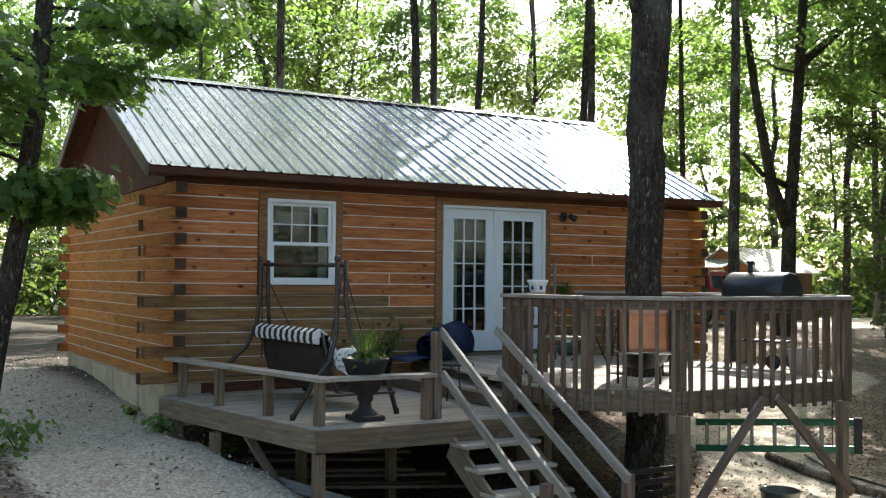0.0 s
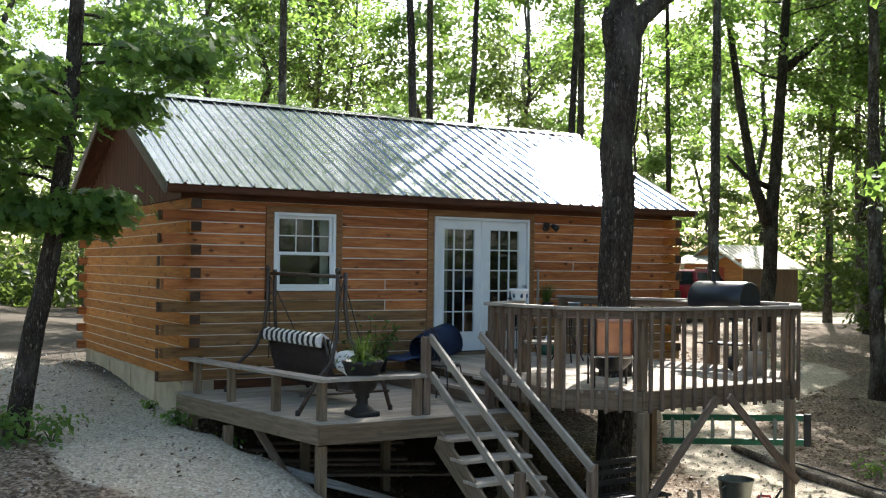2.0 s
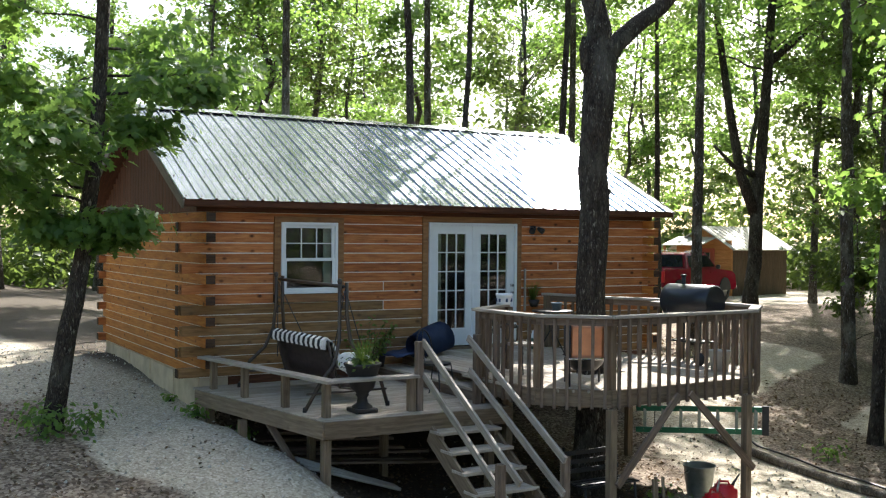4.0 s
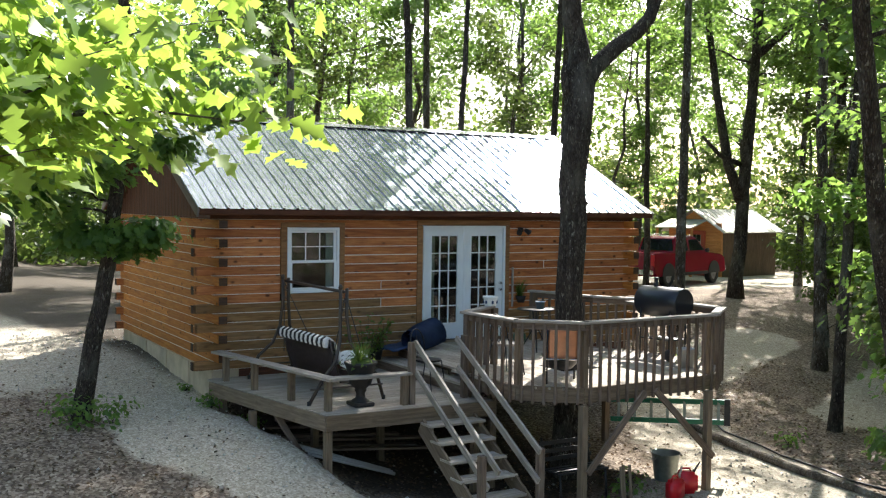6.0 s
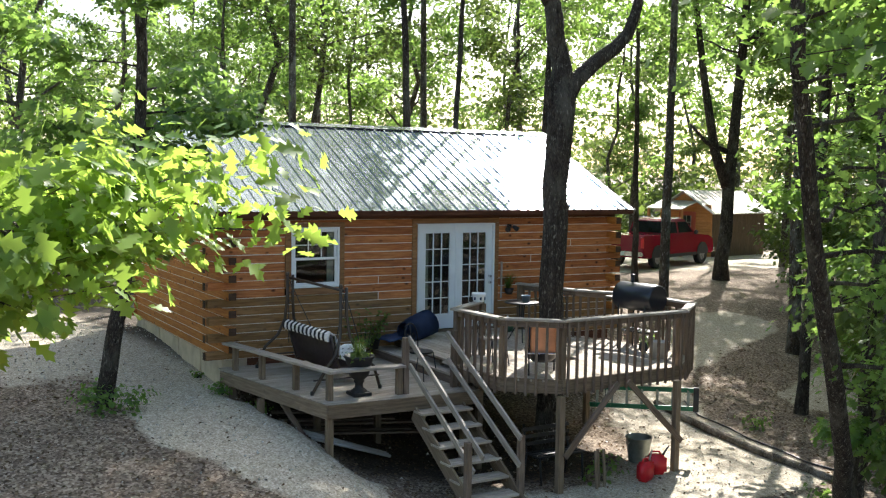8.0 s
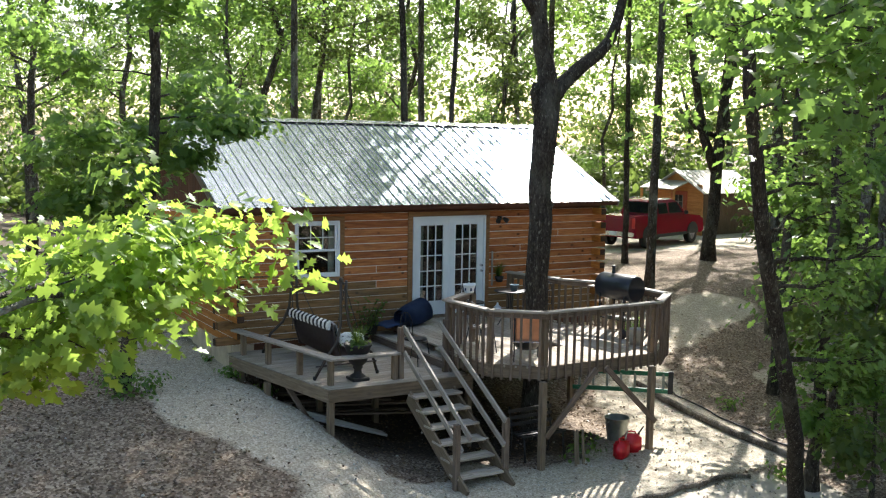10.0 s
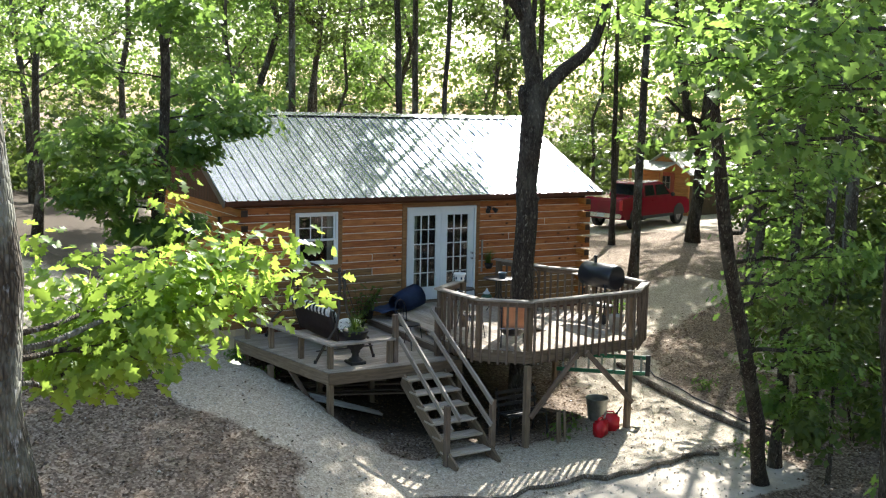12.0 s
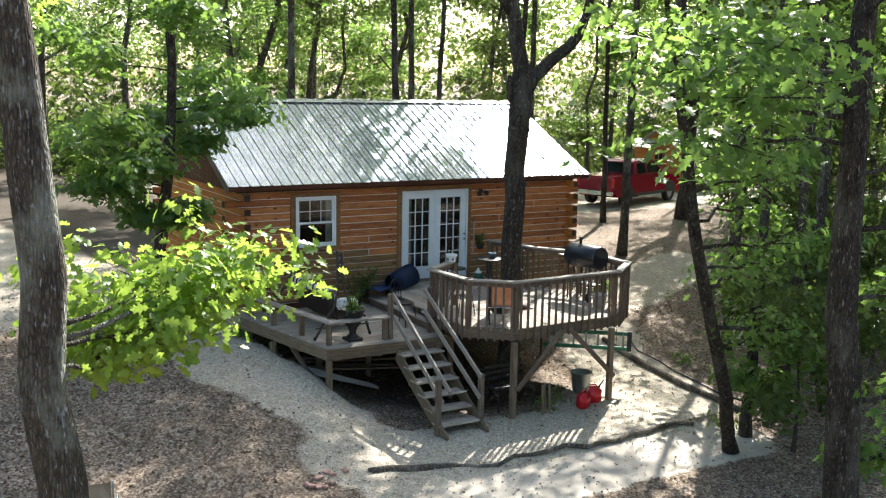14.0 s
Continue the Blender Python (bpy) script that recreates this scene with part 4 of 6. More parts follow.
def build_own_trees():
    # the tree that grows up through the upper deck, forked above the roof line
    own_tree([(5.02, -3.25, -0.4), (5.08, -3.2, 1.66), (5.10, -3.18, 3.4), (5.12, -3.2, 5.0), (5.24, -3.12, 6.0), (5.26, -3.0, 6.7), (5.06, -3.0, 7.6), (4.75, -2.7, 9.5), (5.0, -2.5, 13.5)], 0.23,
             [(0, 0.235), (0.15, 0.205), (0.36, 0.21), (0.5, 0.235), (0.58, 0.17), (0.8, 0.13), (1, 0.07)],
             [(0.78, 2.6, 3.0, 0.8), (0.82, 0.5, 3.0, 0.7), (0.86, 3.8, 2.6, 0.6), (0.9, 5.2, 2.6, 0.5), (0.95, 1.5, 2.4, 0.8), (0.97, 4.5, 2.2, 0.9)], 11, 7, 0.16,
             "thick dark oak growing up through the deck floor", forks=[
                 ([(5.25, -3.1, 5.85), (5.58, -3.05, 6.3), (6.05, -3.0, 6.66), (6.45, -3.0, 6.92), (6.72, -3.0, 7.18), (6.88, -3.0, 7.55), (7.0, -3.0, 8.0), (7.3, -2.8, 9.2), (7.5, -2.6, 11)], 0.15, 0.06),
                 ([(5.12, -3.1, 5.7), (4.98, -3.12, 5.9), (4.93, -3.12, 6.15), (4.98, -3.1, 6.32)], 0.08, 0.04),
                 ([(5.1, -3.0, 7.45), (4.85, -3.0, 7.75), (4.4, -2.9, 8.3), (3.8, -2.8, 9.4)], 0.11, 0.05),
                 ([(5.3, -3.15, 4.1), (5.38, -3.2, 4.2)], 0.06, 0.03), ([(5.3, -3.15, 5.15), (5.4, -3.2, 5.3)], 0.09, 0.04)])
    # beside the gravel drive
    own_tree([z_at(-1.55, -0.2), (-1.50, -0.4, 1.6), (-1.32, -0.42, 2.6), (-1.18, -0.5, 3.8), (-1.07, -0.7, 5.5), (-1.1, -0.8, 8.5), (-1.0, -0.6, 13)], 0.15, 0.06,
             [(0.45, 0.3, 0.4, 0.1), (0.46, 3.4, 0.5, 0.1), (0.47, 6.0, 0.55, 0.1), (0.51, 3.2, 1.3, 0.2), (0.53, 2.4, 1.3, 0.2), (0.55, 4.2, 1.4, 0.2), (0.58, 2.9, 1.6, 0.2), (0.59, 0.5, 0.9, 0.25), (0.61, 3.8, 1.7, 0.2), (0.63, 1.4, 1.4, 0.2), (0.65, 5.9, 1.3, 0.1), (0.67, 0.2, 1.6, 0.15), (0.69, 0.9, 1.7, 0.2), (0.71, 2.8, 1.9, 0.3), (0.74, 4.6, 1.8, 0.3), (0.80, 3.9, 2.0, 0.4), (0.85, 0.4, 1.8, 0.5), (0.90, 5.5, 1.8, 0.6), (0.95, 2.8, 1.6, 0.7)], 12, 17, 0.17,
             "dark oak leaning a little beside the gravel drive", radius=0.2, lobed=True, limb_r=0.6)
    # leaning tree at the right of the path
    own_tree([z_at(6.75, -7.8), (5.7, -8.55, 1.2), (4.7, -9.1, 2.6), (3.75, -9.45, 4.7), (3.3, -9.6, 6.5), (3.0, -9.5, 10)], 0.125, 0.06,
             [(0.34, 0.3, 0.9, 0.0), (0.40, 5.9, 1.0, -0.1), (0.46, 0.5, 1.2, 0.0), (0.49, 6.0, 1.4, 0.05), (0.52, 5.6, 1.3, 0.1), (0.56, 0.2, 1.5, 0.1), (0.63, 0.6, 1.5, 0.1), (0.71, 5.9, 1.7, 0.2), (0.60, 6.1, 1.3, 0.2), (0.66, 5.6, 1.5, 0.2), (0.78, 5.2, 1.6, 0.4), (0.85, 0.6, 1.6, 0.5), (0.95, 5.0, 1.8, 0.6)], 13, 5, 0.13,
             "slim oak leaning over the gravel path", lobed=True, mat=LEAF)
    # the stout tree nearest on the right; high sunward limbs are added for shade
    own_tree([z_at(3.75, -12.45, -0.3), (3.6, -12.4, 1.5), (3.4, -12.35, 3.6), (3.45, -12.3, 5.2), (3.6, -12.2, 7.5), (3.7, -12.1, 12)], 0.235, 0.1,
             [(0.22, 0.2, 1.0, -0.1), (0.3, 5.7, 1.2, 0.0), (0.42, 0.0, 1.3, 0.0), (0.63, 3.2, 2.4, 0.05), (0.67, 3.5, 2.2, 0.05), (0.70, 3.05, 2.6, 0.0), (0.66, 2.7, 1.7, 0.1), (0.69, 2.4, 2.1, 0.05), (0.71, 3.0, 1.7, 0.12), (0.73, 2.6, 2.4, 0.0), (0.52, 5.9, 1.8, 0.1), (0.6, 6.1, 2.0, 0.2), (0.72, 1.5, 2.0, 0.2), (0.75, 4.0, 2.0, 0.4), (0.78, 0.7, 2.4, 0.3), (0.81, 0.2, 2.4, 0.3), (0.84, 1.2, 2.4, 0.3), (0.88, 0.9, 2.2, 0.4), (0.86, 2.9, 2.4, 0.5)], 14, 7, 0.17,
             "stout oak with rough bark standing beside the path", lobed=True, mat=LEAF, radius=0.24, limb_r=0.6)
    # nearest on the left, with the low leafy bough
    own_tree([z_at(-5.2, -12.6, -0.3), (-5.3, -12.65, 2.5), (-5.36, -12.67, 4.8), (-5.55, -12.7, 7.0), (-5.6, -12.4, 11)], 0.205, 0.1,
             [(0.46, 0.66, 2.1, 0.08), (0.44, 1.0, 1.75, 0.0), (0.45, 0.42, 1.7, 0.04), (0.43, 0.8, 1.3, -0.15), (0.445, 0.55, 1.5, -0.05), (0.70, 1.6, 2.8, 0.12), (0.74, 1.9, 2.6, 0.15), (0.78, 2.2, 2.6, 0.2), (0.9, 2.6, 2.4, 0.5)], 15, 19, 0.118,
             "mottled grey oak with a low leafy bough", BARK_PALE, lobed=True, mat=LEAF_NEAR, radius=0.17, limb_r=0.4)
    # slim oak behind the leaning one; its unseen high crown is added for shade
    own_tree([z_at(7.5, -7.4), (7.2, -7.7, 1.6), (6.88, -8.03, 3.47), (6.8, -8.1, 6.5), (7.1, -8.0, 14)], 0.11, 0.05,
             [(0.14, 0.2, 0.8, 0.1), (0.2, 3.6, 0.8, 0.0), (0.26, 5.2, 1.0, 0.0), (0.34, 1.0, 1.1, 0.1), (0.5, 5.8, 1.4, 0.1), (0.6, 0.4, 1.5, 0.2), (0.84, 2.2, 2.6, 0.2), (0.86, 4.0, 2.6, 0.2), (0.88, 5.8, 2.4, 0.2), (0.90, 1.2, 2.6, 0.2), (0.92, 3.2, 2.6, 0.25), (0.94, 4.8, 2.4, 0.3), (0.96, 0.2, 2.2, 0.4), (0.98, 2.8, 2.2, 0.5)], 16, 11, 0.14,
             "slim dark oak at the edge of the gravel path", lobed=True, radius=0.22, limb_r=0.6)


def build_middle_trees():
    """The oaks that stand between the cabin and the drive, each at its own place."""
    # corridors towards the sun that light chosen spots on roof, deck and yard
    sun_gaps = [((8.4, 1.6, 5.0), SUN, 0.9), ((6.3, -3.8, 1.66), SUN, 1.7), ((4.6, -3.7, 1.66), SUN, 1.0), ((8.2, -5.2, 0.1), SUN, 1.1)]
    canopy = [(h, az, 2.7, 0.3) for h, az in zip((0.62, 0.66, 0.7, 0.73, 0.76, 0.8, 0.83, 0.86, 0.9, 0.93, 0.96, 0.98), (0.3, 2.4, 4.5, 0.9, 3.1, 5.3, 1.7, 3.9, 0.1, 2.2, 4.4, 5.8))]
    # 79, 80, 81, 84 and 85 are added; their high crowns shade roof and ground
    for seed, base, top, r, bark, limbs, forks in (
            (71, (8.5, 8.0), (8.0, 8.1, 17.0), 0.13, BARK, canopy, ()),
            (72, (9.25, 7.35), (10.0, 7.3, 16.0), 0.10, BARK, canopy, ()),
            (79, (12.2, 7.2), (12.7, 7.0, 16.0), 0.12, BARK, canopy, ()),
            (84, (7.2, 13.5), (7.0, 13.2, 19.0), 0.15, BARK_PALE, canopy, ()),
            (85, (11.2, 12.2), (11.0, 12.0, 18.5), 0.14, BARK_PALE, canopy, ()),
            (73, (14.4, 9.4), (14.4, 9.2, 18.5), 0.13, BARK_PALE, canopy, ()),
            (74, (14.85, 4.75), (15.2, 4.8, 16.5), 0.15, BARK_PALE, canopy[4:], ()),
            (75, (18.0, 9.5), (17.8, 9.6, 14.0), 0.11, BARK, canopy, ()),
            (80, (27.2, 11.2), (27.4, 11.0, 15.0), 0.15, BARK_PALE, canopy, ()),
            (81, (30.6, 12.4), (30.4, 12.5, 16.0), 0.16, BARK_PALE, canopy, ()),
            (76, (21.3, 8.8), (21.9, 8.4, 14.0), 0.25, BARK, canopy, [
                ([(21.4, 8.75, 4.4), (20.9, 8.9, 5.6), (20.5, 9.1, 8.0), (20.1, 9.3, 11.0)], 0.2, 0.09),
                ([(21.35, 8.75, 5.6), (20.5, 8.9, 5.9), (19.8, 9.0, 6.5)], 0.10, 0.05),
                ([(21.8, 8.5, 9.3), (22.8, 8.1, 10.2), (23.8, 7.8, 11.0)], 0.14, 0.07)]),
            (77, (15.5, 0.6), (15.2, 0.7, 13.0), 0.17, BARK_PALE, canopy[2:], ()),
            (78, (11.4, -3.1), (11.9, -3.3, 12.0), 0.12, BARK, [(0.3, 0.3, 0.9, 0.1), (0.4, 3.5, 1.0, 0.1), (0.5, 5.6, 1.2, 0.2)] + canopy[4:], ())):
        x, y = base
        z = ground_z(x, y)
        way = [(x, y, z - 0.25)] + [tuple(a + (c - a) * k for a, c in zip((x, y, z), top)) for k in (0.2, 0.45, 0.7, 1.0)]
        own_tree(way, r, r * 0.4, limbs, seed, 16, 0.18, "slender oak with a straight trunk behind the cabin" if r < 0.2 else "stout forked oak beside the parked truck", bark, radius=0.32, limb_r=0.7, forks=forks, sun_gaps=sun_gaps, group="oaks beyond the cabin")


build_own_trees()
build_middle_trees()


MIDDLE = [(7.2, 13.5), (11.2, 12.2), (8.5, 8.0), (9.25, 7.35), (14.4, 9.4), (14.85, 4.75), (18.0, 9.5), (21.3, 8.8), (12.2, 7.2), (27.2, 11.2), (30.6, 12.4), (15.5, 0.6), (11.4, -3.1)]


def build_forest():
    thick = [forest_tree(31, 15.5, 0.17, 0.30), forest_tree(32, 17.0, 0.20, 0.35), forest_tree(33, 14.0, 0.14, 0.25), forest_tree(34, 16.5, 0.18, 0.4), forest_tree(35, 12.0, 0.11, 0.18)]
    thin = [forest_tree(36, 15.0, 0.16, 0.42, 9), forest_tree(38, 16.0, 0.19, 0.45, 6), forest_tree(40, 14.0, 0.12, 0.40, 6)]
    pick = random.Random(77)
    # several of the eastern spots are added trees that cast shade on the ground
    spots = [(10.3, 18.0), (7.9, 18.4), (10.3, -5.75), (10.9, -5.2), (18, -3.0), (-0.24, 18.9), (1.6, 31.0), (-6.5, 12), (-8, 4), (13.2, -8.5), (16.5, -6.5), (20, -6.5), (15, -11), (24, -2.5), (12, 20), (16, 22.5), (9, 24), (19.5, 19.5), (14, 27), (6, 17), (22.3, -0.4), (24.8, 1.8), (27.5, 5.0), (25, 6.5), (26.5, 21), (33.5, 12.5), (34, 20.5), (29.5, 23), (23, 24), (36, 16)]
    open_ones = 5
    tries = 0
    while len(spots) < 92 and tries < 9000:
        tries += 1
        r, a = 9 + 52 * pick.random() ** 0.8, pick.uniform(0, math.tau)
        x, y = 4 + r * math.cos(a), 4 + r * math.sin(a)
        if y < -6 and pick.random() < 0.72:
            continue
        if min(math.hypot(x - u, y - v) for u, v in spots + MIDDLE) < 3.0 or (-4 < x < 13 and -30 < y < 8.5) or (-12 < x < 4 and -30 < y < -8):
            continue
        if litter_at(x, y) < 0.5 or math.hypot(x - 25, y - 15) < 7:
            continue
        # the clearing on the sunny side lets light down to the yard
        s, q = (x - 4) * 0.77 + (y + 3) * 0.64, -(x - 4) * 0.64 + (y + 3) * 0.77
        if 0 < s < 25 and -9 < q < 11 and pick.random() < 0.85:
            continue
        # and the drive stays in sight
        if 0 < s < 40 and abs(math.atan2(y + 17, x + 5) - 0.83) < 0.13 and s < 33:
            continue
        spots.append((x, y))
    # more added oaks, some of them set sunward for their shade
    spots += [(24.6, 7.6), (27.5, 9.5), (29, 4.0), (25.5, -3.5), (-6.2, 18), (-2.6, 25), (-9.5, 15), (22, 2.2), (20.5, -3.4), (27, -0.5), (18.5, -9)]
    met = set()
    for i, (x, y) in enumerate(spots):
        src = thin[i % 3] if i < open_ones else thick[i % 5]
        m = pose(x, y, ground_z(x, y), 0, 0, pick.uniform(0, 360))
        if src.name in met:
            copy_thing(src, m)
        else:
            met.add(src.name)
            src.matrix_basis = m


build_forest()


def build_saplings():
    """Young growth under the big trees, leafy nearly to the ground."""
    pick = random.Random(51)
    kinds = []
    for seed, height in ((61, 4.2), (62, 3.2), (63, 5.2)):
        p = random.Random(seed)
        ob = thing("sapling", (0, 0, 0), "young leafy oak sapling under the trees", "sapling", "saplings")
        bm = bmesh.new()
        path = bend((0, 0, -0.2), (p.uniform(-0.4, 0.4), p.uniform(-0.4, 0.4), height), 6, 0.1, p)
        tips = []
        grow(bm, path, 0.04, 0.012, [(p.uniform(0.15, 0.98), p.uniform(0, math.tau), p.uniform(0.5, 1.3), p.uniform(0.0, 0.6)) for _ in range(13)], p, tips, 6)
        part("trunk", bm, BARK_PALE, ob, smooth=True)
        as_part("crown", leaf_mesh("crown", cloud(tips, 7, 0.2, seed), 0.15, LEAF_FAR, seed), ob)
        kinds.append(ob)
    spots = [(7.6, -8.4), (9.6, -7.4), (12.4, -4.9), (12.6, -6.2), (16, -4.5), (14.4, -3.2), (16.2, -1.6), (18.2, -0.4), (19.6, 1.6), (17.8, 2.2), (21.6, 3.4), (23.2, 5.6), (14.0, -4.8), (20.6, -0.6)]
    tries = 0
    while len(spots) < 80 and tries < 5000:
        tries += 1
        r, a = 12 + 36 * pick.random(), pick.uniform(-0.6, 2.6)
        x, y = 4 + r * math.cos(a), 2 + r * math.sin(a)
        if litter_at(x, y) < 0.6 or min(math.hypot(x - u, y - v) for u, v in spots) < 1.6 or (-3 < x < 11 and -30 < y < 8) or math.hypot(x - 19, y - 9) < 5.5 or math.hypot(x - 25, y - 14) < 6.5 or (abs(math.atan2(y + 17, x + 5) - 0.83) < 0.16 and math.hypot(x + 5, y + 17) < 50):
            continue
        spots.append((x, y))
    for i, (x, y) in enumerate(spots):
        m = pose(x, y, ground_z(x, y), 0, 0, pick.uniform(0, 360))
        if i < 3:
            kinds[i].matrix_basis = m
        else:
            copy_thing(kinds[i % 3], m)


build_saplings()


def build_far_woods():
    """The woods beyond: leaves without number, all round."""
    g = np.random.default_rng(5)
    n = 160000
    a = g.uniform(-0.9, 3.0, n)
    r = 44 + 34 * g.uniform(0, 1, n) ** 1.3
    lump = 0.5 + 0.5 * np.sin(a * 23 + 2 * np.sin(a * 7)) * np.sin(a * 11 + 1)
    z = g.uniform(0, 1, n) ** 1.35 * (13 + 9 * lump)
    # gathered into clumps, with gaps between
    x, y = 4 + r * np.cos(a), 4 + r * np.sin(a)
    clump = np.sin(x * 1.1 + 2 * np.sin(z * 0.7)) + np.sin(y * 1.2 + 1.5 * np.sin(x * 0.5)) + np.sin(z * 1.6 + x * 0.4)
    keep = (clump > -0.9) | (z < 3.5)
    c = np.stack([x, y, z], 1)[keep]
    n = 26000
    a, r = g.uniform(3.0, 5.4, n), g.uniform(44, 80, n)
    c = np.concatenate([c, np.stack([4 + r * np.cos(a), 4 + r * np.sin(a), g.uniform(0, 1, n) * 18], 1)])
    # the thicket of undergrowth at the edge of the clearing
    n = 70000
    a, r = g.uniform(-0.6, 2.7, n), g.uniform(33, 54, n)
    x, y = 4 + r * np.cos(a), 2 + r * np.sin(a)
    lump = np.sin(x * 0.9 + 1.3 * np.sin(y * 0.7)) * np.sin(y * 0.8 + np.sin(x * 0.5))
    keep = (np.hypot(x - 26, y - 15) > 9) & (lump > -0.35)
    low = np.stack([x, y, 0.6 + g.uniform(0, 1, n) ** 1.4 * (2.2 + 2.6 * np.abs(lump))], 1)[keep]
    keep = [litter_at(p[0], p[1]) > 0.6 for p in low]
    c = np.concatenate([c, low[keep]])
    ob = new("far_woods", leaf_mesh("far_woods", c, 0.48, LEAF_FAR, 9))
    tagged(ob, "dense sunlit green woods beyond the clearing", "woods", kind="stuff")


build_far_woods()

# ---- things on the lower deck ----
def build_swing():
    sw = thing("garden_swing", (1.55, -1.5, LOW), "brown metal garden swing with a hanging sling seat", "swing")
    tops = [Vector((1.52, -0.45, 2.88)), Vector((1.62, -2.42, 2.86))]
    for top, fy in zip(tops, (-0.32, -2.72)):
        for fx, s in ((0.97, -1), (2.12, 1)):
            hx = top.x + s * 0.05
            pts = [(hx, top.y, top.z + 0.05), (hx, top.y, top.z - 0.35), (hx + s * 0.03, top.y + (fy - top.y) * 0.2, top.z - 0.7), (hx + s * 0.14, top.y + (fy - top.y) * 0.5, top.z - 0.98), (hx + s * 0.36, top.y + (fy - top.y) * 0.85, LOW + 0.36), (fx, fy, LOW + 0.012)]
            leg = rod("leg", pts, 0.026, BRONZE, sw)
            lathe("foot_cap", (fx, fy, LOW), [(0.0, 0.0), (0.028, 0.0), (0.028, 0.05), (0.02, 0.06)], BLACK_IRON, leg, "", 10)
        for k in range(3):
            z = top.z - 0.08 - 0.13 * k
            rod("lattice", [(top.x - 0.05, top.y, z), (top.x + 0.05, top.y, z - 0.11)], 0.006, BRONZE, sw, sides=5)
            rod("lattice", [(top.x + 0.05, top.y, z), (top.x - 0.05, top.y, z - 0.11)], 0.006, BRONZE, sw, sides=5)
        lathe("finial", (top.x - 0.05, top.y, top.z + 0.04), [(0.0, 0.07), (0.024, 0.06), (0.034, 0.03), (0.03, 0.0), (0.02, -0.01)], BRONZE, sw, "", 10)
        rod("stretcher", [(0.99, fy, LOW + 0.22), (2.1, fy, LOW + 0.22)], 0.014, BRONZE, sw)
    rod("top_bar", [tops[0], tops[1]], 0.024, BRONZE, sw)
    # sling seat with its back to the drive
    a, c = Vector((1.60, -0.55, 1.52)), Vector((1.70, -2.16, 1.52))
    u = (c - a) / 6
    bm = bmesh.new()
    prof = [(0.46, 0.06), (0.2, -0.02), (0.02, 0.0), (-0.10, 0.3), (-0.18, 0.64)]
    rows = [[bm.verts.new(a + u * i + Vector((dx, 0, dz - 0.03 * math.sin(math.pi * i / 6)))) for dx, dz in prof] for i in range(7)]
    for r0, r1 in zip(rows, rows[1:]):
        for k in range(len(prof) - 1):
            bm.faces.new((r0[k], r0[k + 1], r1[k + 1], r1[k]))
    bmesh.ops.solidify(bm, geom=bm.faces[:], thickness=0.03)
    part("sling_seat", bm, BROWN_SLING, sw, "dark brown sling seat and back", smooth=True)
    for e in (a, c):
        rod("seat_frame", [e + Vector((0.48, 0, 0.03)), e + Vector((0.2, 0, -0.04)), e + Vector((0.0, 0, -0.01)), e + Vector((-0.18, 0, 0.62))], 0.016, BRONZE, sw)
        rod("armrest", [e + Vector((0.45, 0, 0.03)), e + Vector((0.42, 0, 0.24)), e + Vector((-0.1, 0, 0.27))], 0.014, BRONZE, sw)
    for e, top in ((a, tops[0]), (c, tops[1])):
        for dx in (0.4, -0.14):
            rod("hanger", [top + Vector((0, 0.06 if top.y > -1 else -0.06, -0.03)) * 1, e + Vector((dx, 0, 0.25))], 0.007, BLACK_IRON, sw, sides=6)
    # striped cushion hung over the top of the back
    cu = thing("striped_cushion", (1.5, -1.4, 2.15), "black and white striped cushion hung over the swing back", "cushion")
    n = 22
    for i in range(n):
        p, q = a.lerp(c, i / n - 0.01), a.lerp(c, (i + 1) / n - 0.01)
        bm = bmesh.new()
        pts = [(u, w + 0.145) for u, w in ((-0.235, 0.36), (-0.25, 0.41), (-0.24, 0.48), (-0.18, 0.52), (-0.11, 0.47), (-0.05, 0.30), (0.0, 0.12), (0.05, 0.12), (0.0, 0.30), (-0.08, 0.44), (-0.17, 0.47), (-0.20, 0.41), (-0.2, 0.36))]
        r0 = [bm.verts.new(p + Vector((dx, 0, dz))) for dx, dz in pts]
        r1 = [bm.verts.new(q + Vector((dx, 0, dz))) for dx, dz in pts]
        for k in range(len(pts)):
            j = (k + 1) % len(pts)
            bm.faces.new((r0[k], r0[j], r1[j], r1[k]))
        bm.faces.new(r0[::-1])
        bm.faces.new(r1)
        part("stripe", bm, CUSHION_WHITE if i % 2 else CUSHION_BLACK, cu)
    # patterned pillow
    pl = thing("throw_pillow", (1.95, -2.25, 1.95), "white pillow with a black chevron pattern", "pillow")
    bm = bmesh.new()
    bmesh.ops.create_uvsphere(bm, u_segments=18, v_segments=10, radius=1)
    for v in bm.verts:
        x, y, z = v.co
        v.co = (math.copysign(abs(x) ** 0.55, x) * 0.21, math.copysign(abs(y) ** 0.8, y) * 0.07, math.copysign(abs(z) ** 0.55, z) * 0.13)
    m = pose(1.84, -2.30, 1.86, -12, 0, -32)
    body = part("pillow_case", bm, CUSHION_WHITE, pl, m=m, smooth=True)
    for i in range(7):
        for j in range(3):
            for s in (-1, 1):
                bm = bmesh.new()
                bmesh.ops.create_cube(bm, size=1, matrix=pose(-0.15 + i * 0.05 + s * 0.01, -0.069 + abs(i - 3) * 0.004, -0.075 + j * 0.06, 0, s * 45, 0) @ Matrix.Diagonal((0.03, 0.006, 0.010, 1)))
                part("chevron", bm, CUSHION_BLACK, body, m=m)
    st = thing("webbing_strap", (1.85, -2.35, 1.6), "pale webbing strap hanging from the swing seat", "strap")
